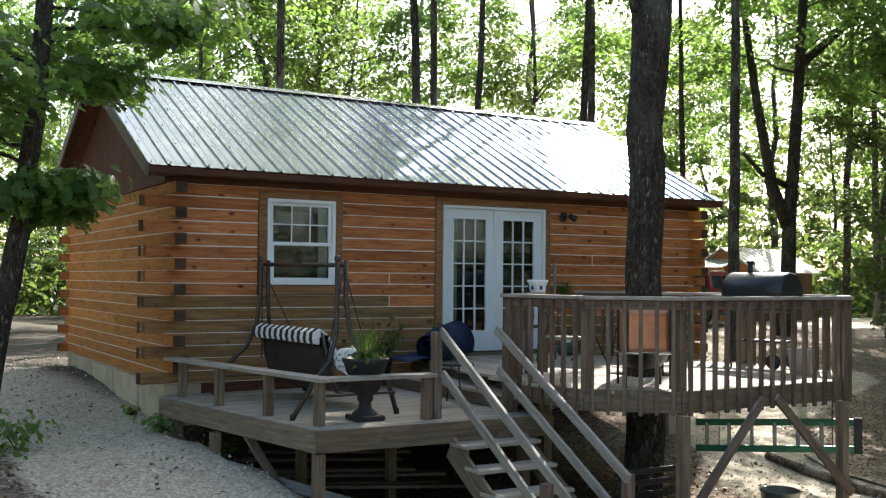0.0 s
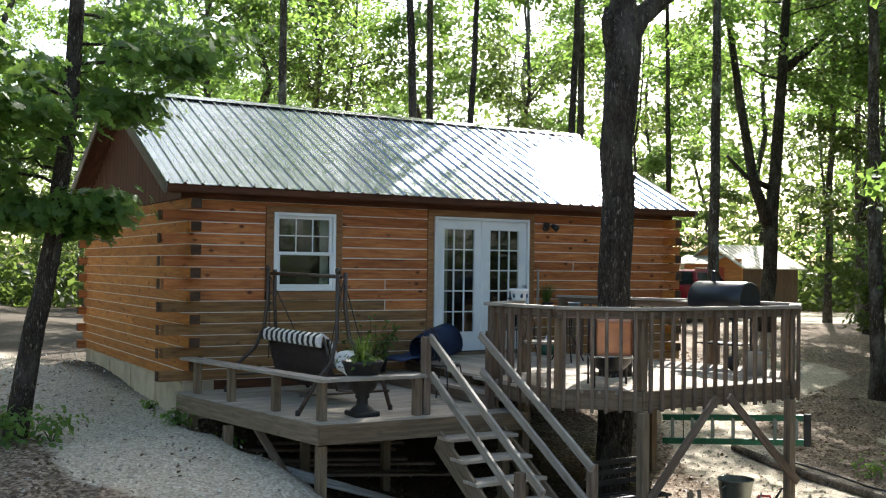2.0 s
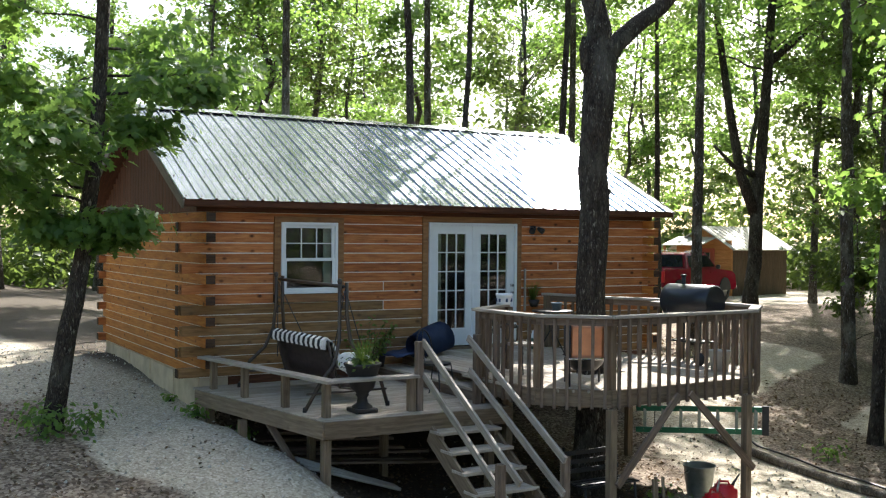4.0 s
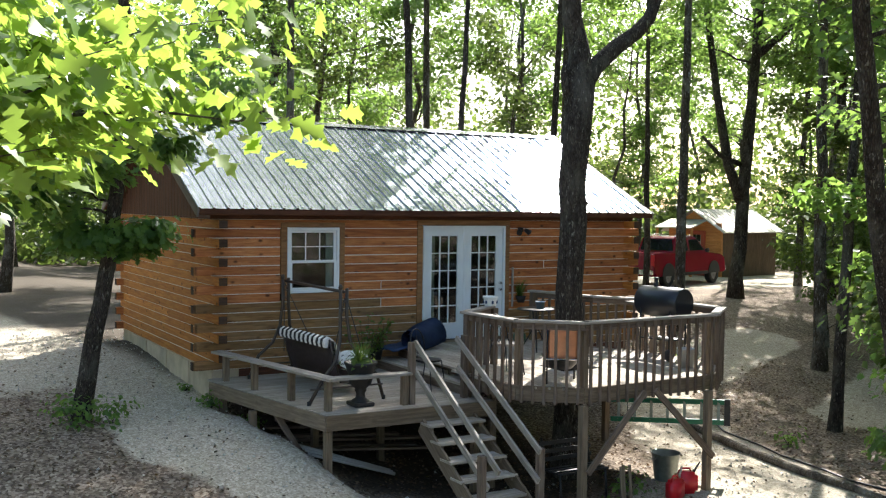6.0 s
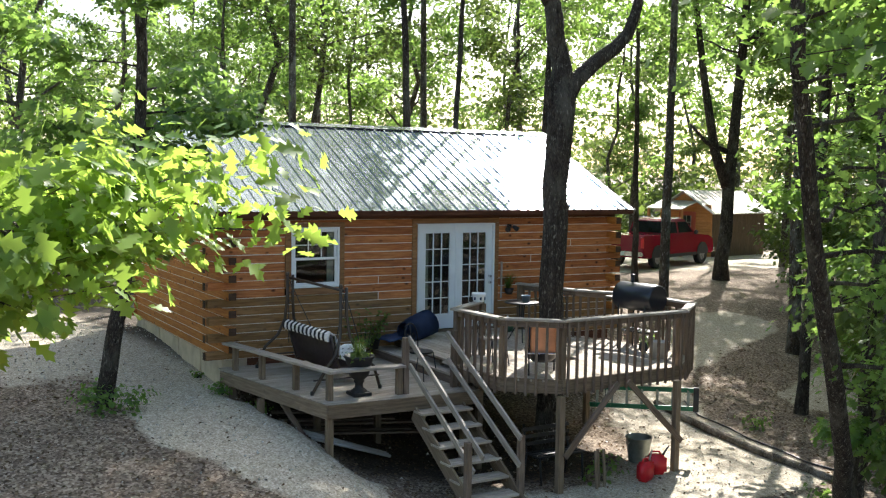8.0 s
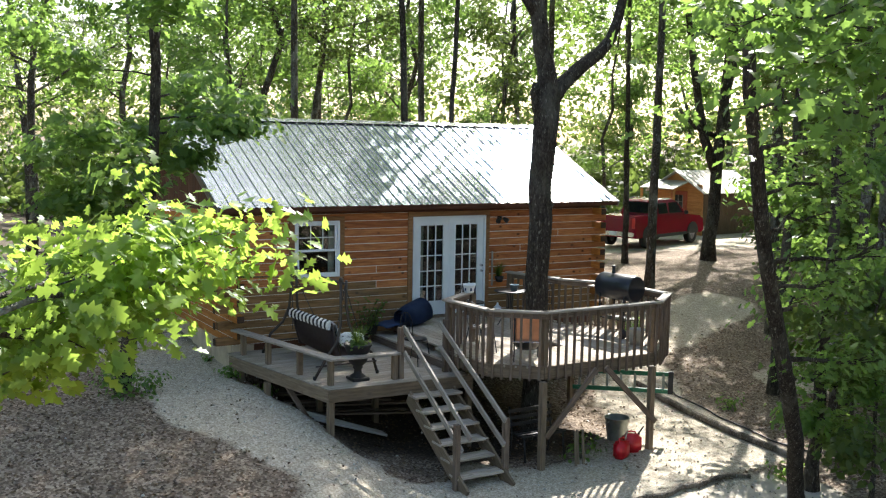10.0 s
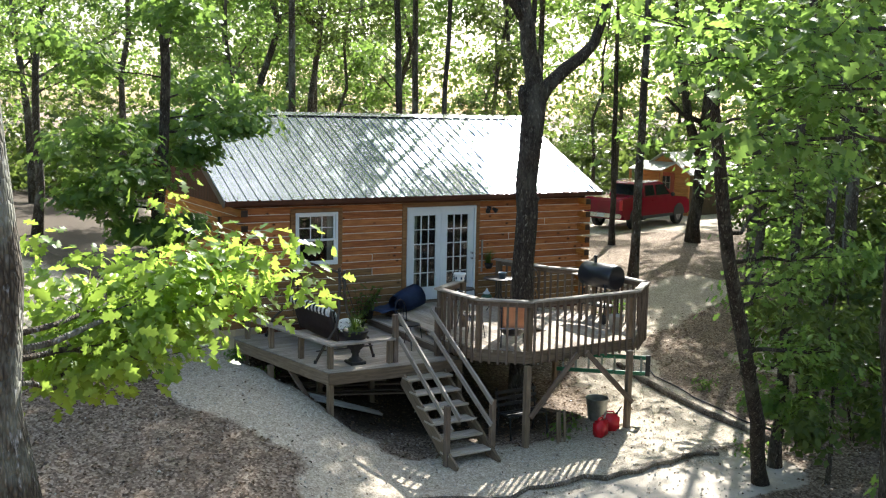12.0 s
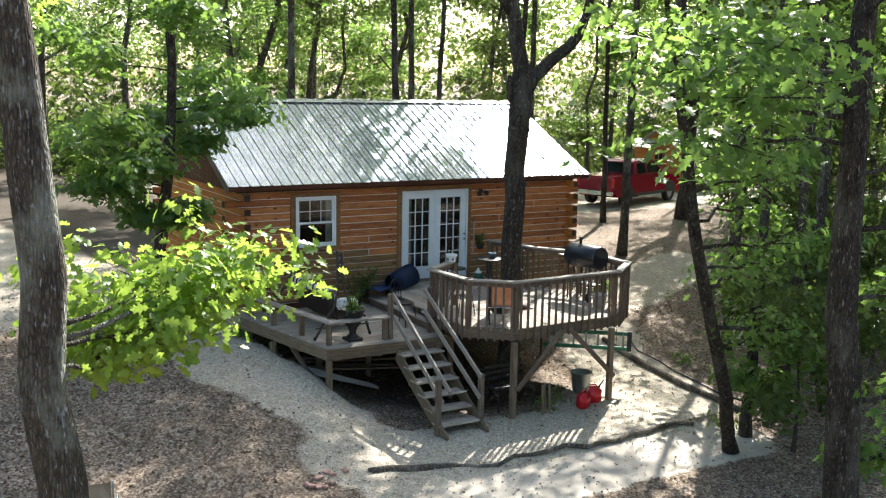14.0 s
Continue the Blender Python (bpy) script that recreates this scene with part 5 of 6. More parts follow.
    plank("strap", (1.72, -2.26, 1.78), (1.98, -2.52, 1.52), 0.07, 0.006, CUSHION_WHITE, st, up=(-0.5, -0.5, 0.6), b=0.001)


def blades(base, n, lo, hi, spread, seed):
    """Long thin arching leaves from one place."""
    pick = random.Random(seed)
    bm = bmesh.new()
    for _ in range(n):
        a, l = pick.uniform(0, math.tau), pick.uniform(lo, hi)
        d = Vector((math.cos(a), math.sin(a), 0))
        side = Vector((-d.y, d.x, 0)) * 0.006
        b = Vector(base) + d * pick.uniform(0, 0.06)
        out = spread * pick.uniform(0.3, 1)
        ps = [b, b + d * out * 0.3 + Vector((0, 0, l * 0.6)), b + d * out * 0.7 + Vector((0, 0, l * 0.9)), b + d * out + Vector((0, 0, l * 0.8))]
        prev = None
        for k, p in enumerate(ps):
            w = side * (1 - k / 3.3)
            cur = (bm.verts.new(p - w), bm.verts.new(p + w))
            if prev:
                bm.faces.new((prev[0], prev[1], cur[1], cur[0]))
            prev = cur
    return bm


def build_urn():
    x, y = 1.62, -3.0
    urn = thing("urn_planter", (x, y, LOW), "dark pedestal urn planted with grassy greenery", "planter")
    block("plinth", (x - 0.15, y - 0.15, LOW), (x + 0.15, y + 0.15, LOW + 0.055), TERRACOTTA, urn, b=0.012)
    lathe("bowl", (x, y, LOW + 0.055), [(0.13, 0.0), (0.125, 0.02), (0.07, 0.06), (0.06, 0.12), (0.085, 0.16), (0.075, 0.18), (0.15, 0.25), (0.17, 0.33), (0.165, 0.38), (0.19, 0.42), (0.215, 0.5), (0.235, 0.53), (0.235, 0.555), (0.21, 0.555), (0.19, 0.5), (0.0, 0.49)], TERRACOTTA, urn)
    lathe("soil", (x, y, LOW + 0.55), [(0.2, -0.03), (0.1, 0.0), (0.0, 0.005)], SOIL, urn)
    part("grass_plant", blades((x, y, LOW + 0.54), 120, 0.18, 0.42, 0.26, 3), GRASS_BLADE, urn, "tufted green grass plant")
    g = np.random.default_rng(8)
    c = np.array([x, y, LOW + 0.6]) + g.normal(size=(90, 3)) * np.array([0.1, 0.1, 0.04])
    as_part("foliage", leaf_mesh("foliage", c, 0.08, GRASS_BLADE, 8), urn)


def build_wall_plants():
    """Tall thin plants with dark leaves, in low pots against the log wall."""
    for i, (x, y, h) in enumerate(((2.95, -0.42, 0.85), (3.2, -0.32, 0.6))):
        z = LOW if x < 3.1 else 1.5
        pl = thing("potted_plant", (x, y, z), "thin dark leafy plant in a low pot by the log wall", "plant", "plants by the wall")
        lathe("pot", (x, y, z), [(0.0, 0.0), (0.09, 0.0), (0.12, 0.16), (0.13, 0.17), (0.11, 0.16), (0.0, 0.14)], TERRACOTTA, pl, "dark low pot", 16)
        pick = random.Random(40 + i)
        bm = bmesh.new()
        tips = []
        for _ in range(11):
            way = bend((x, y, z + 0.13), (x + pick.uniform(-0.3, 0.3), y + pick.uniform(-0.2, 0.12), z + h * pick.uniform(0.6, 1.1)), 4, 0.03, pick)
            tube(bm, way, [0.006, 0.005, 0.004, 0.003, 0.002], 4)
            tips += way[1:]
        part("stems", bm, BARK, pl)
        as_part("leaves", leaf_mesh("leaves", cloud(tips, 4, 0.05, 60 + i), 0.07, GRASS_BLADE, 60 + i), pl)


def iron_chair(place, turn, label, seat_mat=BLACK_IRON):
    """A wrought-iron cafe chair, facing local -y."""
    m = pose(*place, 0, 0, turn)
    ch = thing("cafe_chair", place, label, "chair", "iron chairs on the deck")
    def at(p):
        return m @ Vector(p)
    bm = bmesh.new()
    bmesh.ops.create_cone(bm, cap_ends=True, segments=24, radius1=0.2, radius2=0.2, depth=0.03, matrix=m @ Matrix.Translation((0, 0, 0.45)))
    part("seat", bm, seat_mat, ch)
    for sx in (-1, 1):
        rod("leg", [at((sx * 0.15, -0.14, 0.44)), at((sx * 0.19, -0.2, 0.0))], 0.009, BLACK_IRON, ch, sides=6)
        rod("leg", [at((sx * 0.15, 0.15, 0.44)), at((sx * 0.18, 0.24, 0.0))], 0.009, BLACK_IRON, ch, sides=6)
    back = [at((0.19 * math.cos(k * math.pi / 10) * (1.0 if 0 < k < 10 else 0.92), 0.19 + 0.05 * math.sin(k * math.pi / 10), 0.44 + 0.46 * math.sin(k * math.pi / 10) ** 0.6)) for k in range(11)]
    rod("backrest", back, 0.009, BLACK_IRON, ch, sides=6)
    for sx in (-1, 1):
        scroll = [at((sx * (0.07 + 0.045 * math.cos(k * 0.7)), 0.22, 0.64 + 0.10 * math.sin(k * 0.7) - k * 0.006)) for k in range(11)]
        rod("scroll", scroll, 0.006, BLACK_IRON, ch, sides=5)
    rod("splat", [at((0, 0.2, 0.45)), at((0, 0.235, 0.89))], 0.006, BLACK_IRON, ch, sides=5)
    return ch


def build_sleeping_pad():
    pad = thing("rolled_mat", (3.85, -0.4, UP), "dark blue rolled foam mat by the door", "mat")
    a, c = Vector((3.66, -0.66, 1.80)), Vector((4.28, -0.42, 1.93))
    d = (c - a).normalized()
    e1 = Vector((-d.y, d.x, 0)).normalized()
    e2 = d.cross(e1)
    bm = bmesh.new()
    prof = []
    for k in range(46):
        t = k / 45 * math.tau * 2.6
        r = 0.075 + 0.0122 * t
        prof.append(e1 * (r * math.cos(t)) + e2 * (r * math.sin(t)))
    rows = [[bm.verts.new(p + q * s) for q in prof] for p, s in ((a, 0.8), (a.lerp(c, 0.3), 0.95), (a.lerp(c, 0.7), 1.0), (c, 1.0))]
    for r0, r1 in zip(rows, rows[1:]):
        for k in range(len(prof) - 1):
            bm.faces.new((r0[k], r0[k + 1], r1[k + 1], r1[k]))
    bmesh.ops.solidify(bm, geom=bm.faces[:], thickness=0.022)
    part("foam_roll", bm, BLUE_FOAM, pad, smooth=True)
    bm = bmesh.new()
    flap = [(3.30, -0.75, 1.675), (3.25, -0.35, 1.675), (3.75, -0.15, 1.70), (3.85, -0.60, 1.69)]
    bm.faces.new([bm.verts.new(p) for p in flap])
    bmesh.ops.subdivide_edges(bm, edges=bm.edges[:], cuts=5, use_grid_fill=True)
    for v in bm.verts:
        v.co.z += 0.03 * noise.noise(v.co * 6) + 0.01
    bmesh.ops.solidify(bm, geom=bm.faces[:], thickness=0.02)
    part("loose_flap", bm, BLUE_FOAM, pad, smooth=True)


# ---- things on the upper deck ----
def build_fire_pit():
    x, y = 4.16, -4.2
    fp = thing("fire_pit", (x, y, UP), "copper screened fire pit on black iron legs", "fire pit")
    m = pose(x, y, 0, 0, 0, -30)
    for sx in (-1, 1):
        for sy in (-1, 1):
            rod("leg", [m @ Vector((sx * 0.22, sy * 0.22, UP)), m @ Vector((sx * 0.22, sy * 0.22, UP + 0.78))], 0.014, BLACK_IRON, fp, sides=6)
    bowl = lathe("bowl", (x, y, UP + 0.17), [(0.0, 0.0), (0.15, 0.02), (0.22, 0.09), (0.26, 0.17), (0.275, 0.18), (0.25, 0.16), (0.0, 0.05)], BLACK_IRON, fp, "black fire bowl")
    for k in range(4):
        r = m @ pose(0, 0, UP + 0.56, 0, 0, 90 * k)
        bm = bmesh.new()
        bmesh.ops.create_grid(bm, x_segments=10, y_segments=8, size=0.5, matrix=r @ Matrix.Translation((0, -0.21, 0)) @ Matrix.Rotation(math.pi / 2, 4, "X") @ Matrix.Diagonal((0.41, 0.42, 1, 1)))
        for v in bm.verts:
            v.co += Vector((noise.noise(v.co * 5), noise.noise(v.co * 5 + Vector((9, 0, 0))), 0)) * 0.006
        bmesh.ops.solidify(bm, geom=bm.faces[:], thickness=0.006)
        part("copper_screen", bm, COPPER, fp, "warm copper sheet", smooth=True)
    for k in range(4):
        r = m @ pose(0, 0, 0, 0, 0, 90 * k)
        plank("ledge", r @ Vector((-0.25, -0.23, UP + 0.345)), r @ Vector((0.25, -0.23, UP + 0.345)), 0.05, 0.02, CHROME, fp, "bright metal ledge")


def build_smoker():
    sm = thing("barrel_smoker", (6.98, -3.2, UP), "black barrel smoker with a short chimney", "smoker")
    ax = Vector((0.13, -0.99, 0)).normalized()
    mid = Vector((6.98, -3.2, UP + 0.935))
    r, h = 0.245, 0.43
    m = along(mid - ax * h, mid + ax * h)
    bm = bmesh.new()
    prof = [(-h, 0.0), (-h, r * 0.93), (-h + 0.02, r), (h - 0.02, r), (h, r * 0.93), (h, 0.0)]
    rings = [[bm.verts.new((u, max(q, 1e-4) * math.cos(k * math.tau / 36), max(q, 1e-4) * math.sin(k * math.tau / 36))) for k in range(36)] for u, q in prof]
    for q0, q1 in zip(rings, rings[1:]):
        for k in range(36):
            bm.faces.new((q0[k], q0[(k + 1) % 36], q1[(k + 1) % 36], q1[k]))
    bmesh.ops.recalc_face_normals(bm, faces=bm.faces)
    bar = part("barrel", bm, SMOKER_BLACK, sm, "black painted steel barrel", m=m)
    for f in bar.data.polygons:
        f.use_smooth = abs(f.normal.x) < 0.3
    def at(u, v, w):
        return m @ Vector((u, v, w))
    lathe("chimney", at(-0.16, 0.0, r - 0.02), [(0.032, 0.0), (0.032, 0.14), (0.0, 0.14)], BLACK_IRON, sm, "", 14)
    lathe("chimney_cap", at(-0.16, 0.0, r + 0.1), [(0.0, 0.05), (0.045, 0.04), (0.05, 0.02), (0.0, 0.02)], BLACK_IRON, sm, "", 14)
    k = lathe("gauge", (0, 0, 0), [(0.0, 0.014), (0.03, 0.012), (0.034, 0.0)], CHROME, sm, "small round temperature gauge", 16)
    k.matrix_basis = placed(sm).inverted() @ m @ pose(-0.1, r * 0.8, r * 0.6, -53, 0, 0)
    rod("lid_handle", [at(-0.02, r * 0.96, 0.10), at(-0.02, r * 1.12, 0.12), at(0.2, r * 1.12, 0.12), at(0.2, r * 0.96, 0.10)], 0.009, CHROME, sm, "", 6)
    for u in (-0.3, 0.3):
        for v in (-0.2, 0.2):
            p = at(u, v, -0.12)
            rod("leg", [p, (p.x, p.y, UP)], 0.016, BLACK_IRON, sm, sides=6)
    plank("bottom_shelf", at(-0.31, 0, -0.60), at(0.31, 0, -0.60), 0.36, 0.02, BLACK_IRON, sm)
    plank("side_shelf", at(-0.69, 0, -0.05), at(-0.412, 0, -0.05), 0.3, 0.02, CAP, sm, "small wooden side shelf")
    for v in (-0.2, 0.2):
        b = at(0.3, v, 0)
        w = lathe("wheel", (0, 0, 0), [(0.0, -0.02), (0.09, -0.02), (0.1, 0.0), (0.09, 0.02), (0.0, 0.02)], BLACK_IRON, sm, "", 18)
        w.matrix_basis = placed(sm).inverted() @ Matrix.Translation((b.x, b.y, UP + 0.1)) @ m.to_3x3().to_4x4() @ pose(0, 0, 0, 90, 0, 0)


SMOKER_BLACK = plain("smoker_black_paint", (0.010, 0.012, 0.017), 0.32, 0.0, 0.3, 8)


def build_deck_furniture():
    tx, ty = 5.62, -1.55
    tb = thing("cafe_table", (tx, ty, UP), "round black iron cafe table", "table")
    lathe("tabletop", (tx, ty, UP + 0.70), [(0.0, 0.0), (0.31, 0.0), (0.325, 0.012), (0.31, 0.025), (0.0, 0.022)], BLACK_IRON, tb)
    for k in range(3):
        a = k * math.tau / 3
        rod("leg", [(tx + 0.06 * math.cos(a), ty + 0.06 * math.sin(a), UP + 0.7), (tx + 0.03 * math.cos(a), ty + 0.03 * math.sin(a), UP + 0.4), (tx + 0.27 * math.cos(a), ty + 0.27 * math.sin(a), UP)], 0.011, BLACK_IRON, tb, sides=6)
    pot = thing("blue_pot", (tx + 0.05, ty - 0.05, UP + 0.725), "small grey blue pot on the cafe table", "pot")
    lathe("pot_body", (tx + 0.05, ty - 0.05, UP + 0.725), [(0.0, 0.0), (0.065, 0.0), (0.085, 0.12), (0.09, 0.12), (0.08, 0.10), (0.0, 0.09)], POT_BLUE, pot)
    iron_chair((6.15, -1.75, UP), -75, "black wrought iron cafe chair beside the table")
    iron_chair((5.1, -1.05, UP), 110, "black wrought iron cafe chair near the door")
    iron_chair((3.80, -3.35, UP), 100, "iron cafe chair with a pale seat by the rail", CAP)
    iron_chair((3.06, -2.35, LOW), 25, "black wrought iron chair at the head of the stairs")
    # bowl on the end of the rail
    pb = thing("flower_pot", (4.07, -2.5, 2.574), "white ceramic pot with dark motifs on the rail end", "pot")
    lathe("pot_body", (4.07, -2.5, 2.574), [(0.0, 0.0), (0.085, 0.0), (0.09, 0.02), (0.105, 0.11), (0.12, 0.125), (0.12, 0.15), (0.105, 0.15), (0.09, 0.05), (0.0, 0.04)], WHITE, pb, "glazed white pot")
    for k in range(6):
        a = k * math.tau / 6 + 0.3
        block("motif", (4.07 + 0.099 * math.cos(a) - 0.014, -2.5 + 0.099 * math.sin(a) - 0.014, 2.61), (4.07 + 0.099 * math.cos(a) + 0.014, -2.5 + 0.099 * math.sin(a) + 0.014, 2.66), BLUE_FOAM, pb, b=0.008)
    # covered green jug by the wall
    lt = thing("green_lantern", (6.02, -0.5, UP), "dark green lantern with a pale cap", "lantern")
    lathe("body", (6.02, -0.5, UP), [(0.0, 0.0), (0.1, 0.0), (0.12, 0.04), (0.12, 0.12), (0.08, 0.18), (0.0, 0.18)], DARK_GREEN, lt)
    lathe("cap", (6.02, -0.5, UP + 0.18), [(0.07, 0.0), (0.08, 0.03), (0.03, 0.07), (0.015, 0.12), (0.0, 0.13)], WHITE, lt)
    bk = thing("feed_bucket", (6.72, -4.02, UP), "pale grey plastic bucket beside the smoker", "bucket")
    lathe("bucket_body", (6.72, -4.02, UP), [(0.0, 0.0), (0.12, 0.0), (0.15, 0.28), (0.16, 0.29), (0.145, 0.28), (0.115, 0.02), (0.0, 0.015)], PAIL_GREY, bk)
    # hanging basket with stake on the wall beside the door
    hb = thing("wall_planter", (6.25, -0.12, 2.3), "grassy plant hanging on the log wall", "plant")
    plank("stake", (6.17, -0.03, 2.25), (6.17, -0.03, 2.98), 0.03, 0.04, CAP, hb, up=(0, 1, 0))
    part("grass", blades((6.3, -0.1, 2.45), 70, 0.15, 0.35, 0.25, 12), GRASS_BLADE, hb)
    lathe("basket", (6.3, -0.12, 2.33), [(0.0, 0.0), (0.06, 0.0), (0.1, 0.12), (0.09, 0.12), (0.0, 0.1)], TERRACOTTA, hb)
    # twin floodlight under the eave
    fl = thing("floodlight", (6.34, -0.03, 3.68), "twin black floodlight on the log wall", "lamp")
    lathe("base", (6.34, -0.02, 3.64), [(0.0, 0.0), (0.05, 0.0), (0.05, 0.08), (0.0, 0.08)], BLACK_IRON, fl, "", 14)
    for s in (-1, 1):
        hd = lathe("lamp_head", (0, 0, 0), [(0.0, 0.0), (0.03, 0.0), (0.045, 0.06), (0.055, 0.12), (0.05, 0.12), (0.0, 0.09)], BLACK_IRON, fl, "", 16)
        hd.matrix_basis = placed(fl).inverted() @ pose(6.34 + s * 0.06, -0.07, 3.68, 120, 0, s * 35)


POT_BLUE = plain("blue_grey_glaze", (0.2, 0.26, 0.3), 0.35, 0, 0.15, 6)
DARK_GREEN = plain("dark_green_glaze", (0.02, 0.07, 0.04), 0.4, 0, 0.2, 6)
PAIL_GREY = plain("grey_plastic", (0.36, 0.35, 0.32), 0.6, 0, 0.15, 6)

build_swing()
build_urn()
build_wall_plants()
build_sleeping_pad()
build_fire_pit()
build_smoker()
build_deck_furniture()


# ---- things on the ground ----
def build_ladder():
    ld = thing("ladder", (6.75, -3.63, 0.7), "green fibreglass ladder hung on its side under the deck", "ladder")
    a, c = Vector((6.19, -2.88, 0.69)), Vector((7.28, -4.36, 0.80))
    up = Vector((0.02, 0.02, 0.31))
    for off in (Vector(), up):
        plank("rail", a + off, c + off, 0.08, 0.028, LADDER_GREEN, ld, up=(0.6, 0.7, 0.1))
    for k in range(7):
        p = a.lerp(c, (k + 0.5) / 7)
        plank("rung", p, p + up, 0.045, 0.028, GALVANISED, ld, up=(0.6, 0.7, 0))
    plank("foot", c - Vector((0, 0, 0.05)), c + up + Vector((0, 0, 0.05)), 0.09, 0.05, BLACK_IRON, ld, "black rubber ladder foot", up=(0.6, 0.7, 0))
    for k in (0.15, 0.85):
        p = a.lerp(c, k)
        rod("hanger", [p + Vector((0, 0, -0.03)), p + up, (p.x + 0.02, p.y + 0.02, UP - 0.06)], 0.006, BLACK_IRON, ld, "thin dark hanging wire", 6)


def build_yard_things():
    x, y = 6.22, -4.15
    z = ground_z(x, y)
    bk = thing("metal_pail", (x, y, z), "large galvanised pail standing under the deck", "bucket")
    lathe("pail_body", (x, y, z), [(0.0, 0.0), (0.16, 0.0), (0.165, 0.02), (0.215, 0.40), (0.225, 0.405), (0.225, 0.42), (0.205, 0.41), (0.155, 0.03), (0.0, 0.02)], GALVANISED, bk)
    for s in (-1, 1):
        rod("handle", [(x + s * 0.21, y - 0.03, z + 0.36), (x + s * 0.25, y - 0.03, z + 0.33), (x + s * 0.25, y + 0.03, z + 0.33), (x + s * 0.21, y + 0.03, z + 0.36)], 0.008, GALVANISED, bk, sides=6)
    for (x, y, s, turn) in ((5.62, -5.0, 1.0, 20), (5.98, -4.84, 1.05, -30)):
        z = ground_z(x, y)
        can = thing("fuel_can", (x, y, z), "red plastic fuel can with a spout", "fuel can", "fuel cans")
        bm = bmesh.new()
        bmesh.ops.create_cube(bm, size=1)
        bmesh.ops.bevel(bm, geom=bm.edges[:], offset=0.16, segments=3, affect="EDGES")
        m = pose(x, y, z + 0.15 * s, 0, 0, turn)
        body = part("can_body", bm, RED_PLASTIC, can, m=m @ Matrix.Diagonal((0.30 * s, 0.2 * s, 0.30 * s, 1)), smooth=True)
        rod("can_handle", [m @ Vector((-0.1, 0, 0.13)), m @ Vector((-0.08, 0, 0.20)), m @ Vector((0.05, 0, 0.20)), m @ Vector((0.08, 0, 0.13))], 0.016, RED_PLASTIC, can)
        rod("spout", [m @ Vector((0.1, 0, 0.13)), m @ Vector((0.13, 0, 0.19)), m @ Vector((0.2, 0, 0.30))], [0.025, 0.016, 0.01], CAP if s == 1.0 else BLACK_IRON, can)
    # log edging and the hose behind it
    lg = thing("edging_log", (8.6, -3.8, 0.1), "long weathered log edging the gravel", "log")
    pts = [(9.0, -1.5), (8.85, -2.4), (8.6, -3.6), (8.35, -4.85), (8.2, -5.9), (8.15, -6.7)]
    bm = bmesh.new()
    tube(bm, [(px, py, ground_z(px, py) + 0.05) for px, py in pts], [0.055, 0.065, 0.07, 0.066, 0.06, 0.05], 12)
    part("bole", bm, BARK_LOG, lg, smooth=True)
    hs = thing("garden_hose", (9.2, -4, 0.1), "dark hose lying along the log", "hose")
    pts = [(9.7, -1.6), (9.3, -2.4), (9.2, -3.3), (8.95, -4.0), (8.8, -4.8), (8.62, -5.6), (8.7, -6.4)]
    rod("hose", [(px, py, ground_z(px, py) + 0.025) for px, py in pts], 0.018, BLACK_IRON, hs)
    # long crooked bar added in place of the shadowed step edge of the lower path
    rt = thing("path_root", (3.8, -6.6, 0), "crooked bar added for the shaded step edge of the gravel path", "log")
    pick = random.Random(3)
    pts = [(0.35 + 0.36 * k, -6.25 - 0.45 * smooth_step(0, 9, k) + 0.06 * pick.uniform(-1, 1) + 0.06 * math.sin(k * 0.9)) for k in range(19)]
    bm = bmesh.new()
    tube(bm, [(px, py, ground_z(px, py) + 0.02 + pick.uniform(-0.025, 0.01)) for px, py in pts], [(0.07 if k < 4 else 0.036) + pick.uniform(-0.018, 0.016) for k in range(19)], 9)
    part("bole", bm, BARK_LOG, rt, smooth=True)
    # planks and pipes stored under the lower deck
    for k in range(6):
        y = -0.5 - 0.26 * k + pick.uniform(-0.05, 0.05)
        x0 = 1.1 + pick.uniform(-0.1, 0.3)
        z = 0.62 - 0.04 * k + pick.uniform(0, 0.06)
        lum = thing("stored_plank", (x0, y, z), "old grey plank stored under the deck", "plank", "planks under the deck")
        plank("plank", (x0, y, max(z, ground_z(x0, y) + 0.03)), (x0 + 2.0, y - 0.3, max(z - 0.1, ground_z(x0 + 2, y - 0.3) + 0.05)), 0.14, 0.035, RAIL, lum)
    for k in range(3):
        pp = thing("plastic_pipe", (0.9, -2.9, 0.5), "grey plastic pipe lying under the deck", "pipe", "pipes under the deck")
        a = (0.95 + 0.05 * k, -2.35 - 0.08 * k)
        c = (2.3, -2.6 - 0.08 * k)
        rod("pipe", [(*a, ground_z(*a) + 0.05), (*c, ground_z(*c) + 0.12)], 0.025, PAIL_GREY, pp)
    # bent stakes, an old iron bench and boards in the shade under the upper deck
    for k, (x, y) in enumerate(((4.62, -5.05), (4.72, -4.98), (4.80, -5.02))):
        sk = thing("wooden_stake", (x, y, 0), "pale wooden stake leaning under the deck", "stake", "stakes")
        plank("stake", (x, y, ground_z(x, y) - 0.05), (x + 0.05, y + 0.12, 0.55), 0.04, 0.03, POST, sk, up=(0, 1, 0))
    bn = thing("iron_bench", (4.3, -4.3, 0), "black iron bench frame in the shade under the deck", "bench")
    for x in (3.95, 4.75):
        rod("bench_end", [(x, -4.55, ground_z(x, -4.55)), (x, -4.5, 0.42), (x, -4.15, 0.42), (x, -4.05, 0.85)], 0.018, BLACK_IRON, bn)
        rod("bench_leg", [(x, -4.15, 0.42), (x, -4.08, ground_z(x, -4.1))], 0.018, BLACK_IRON, bn)
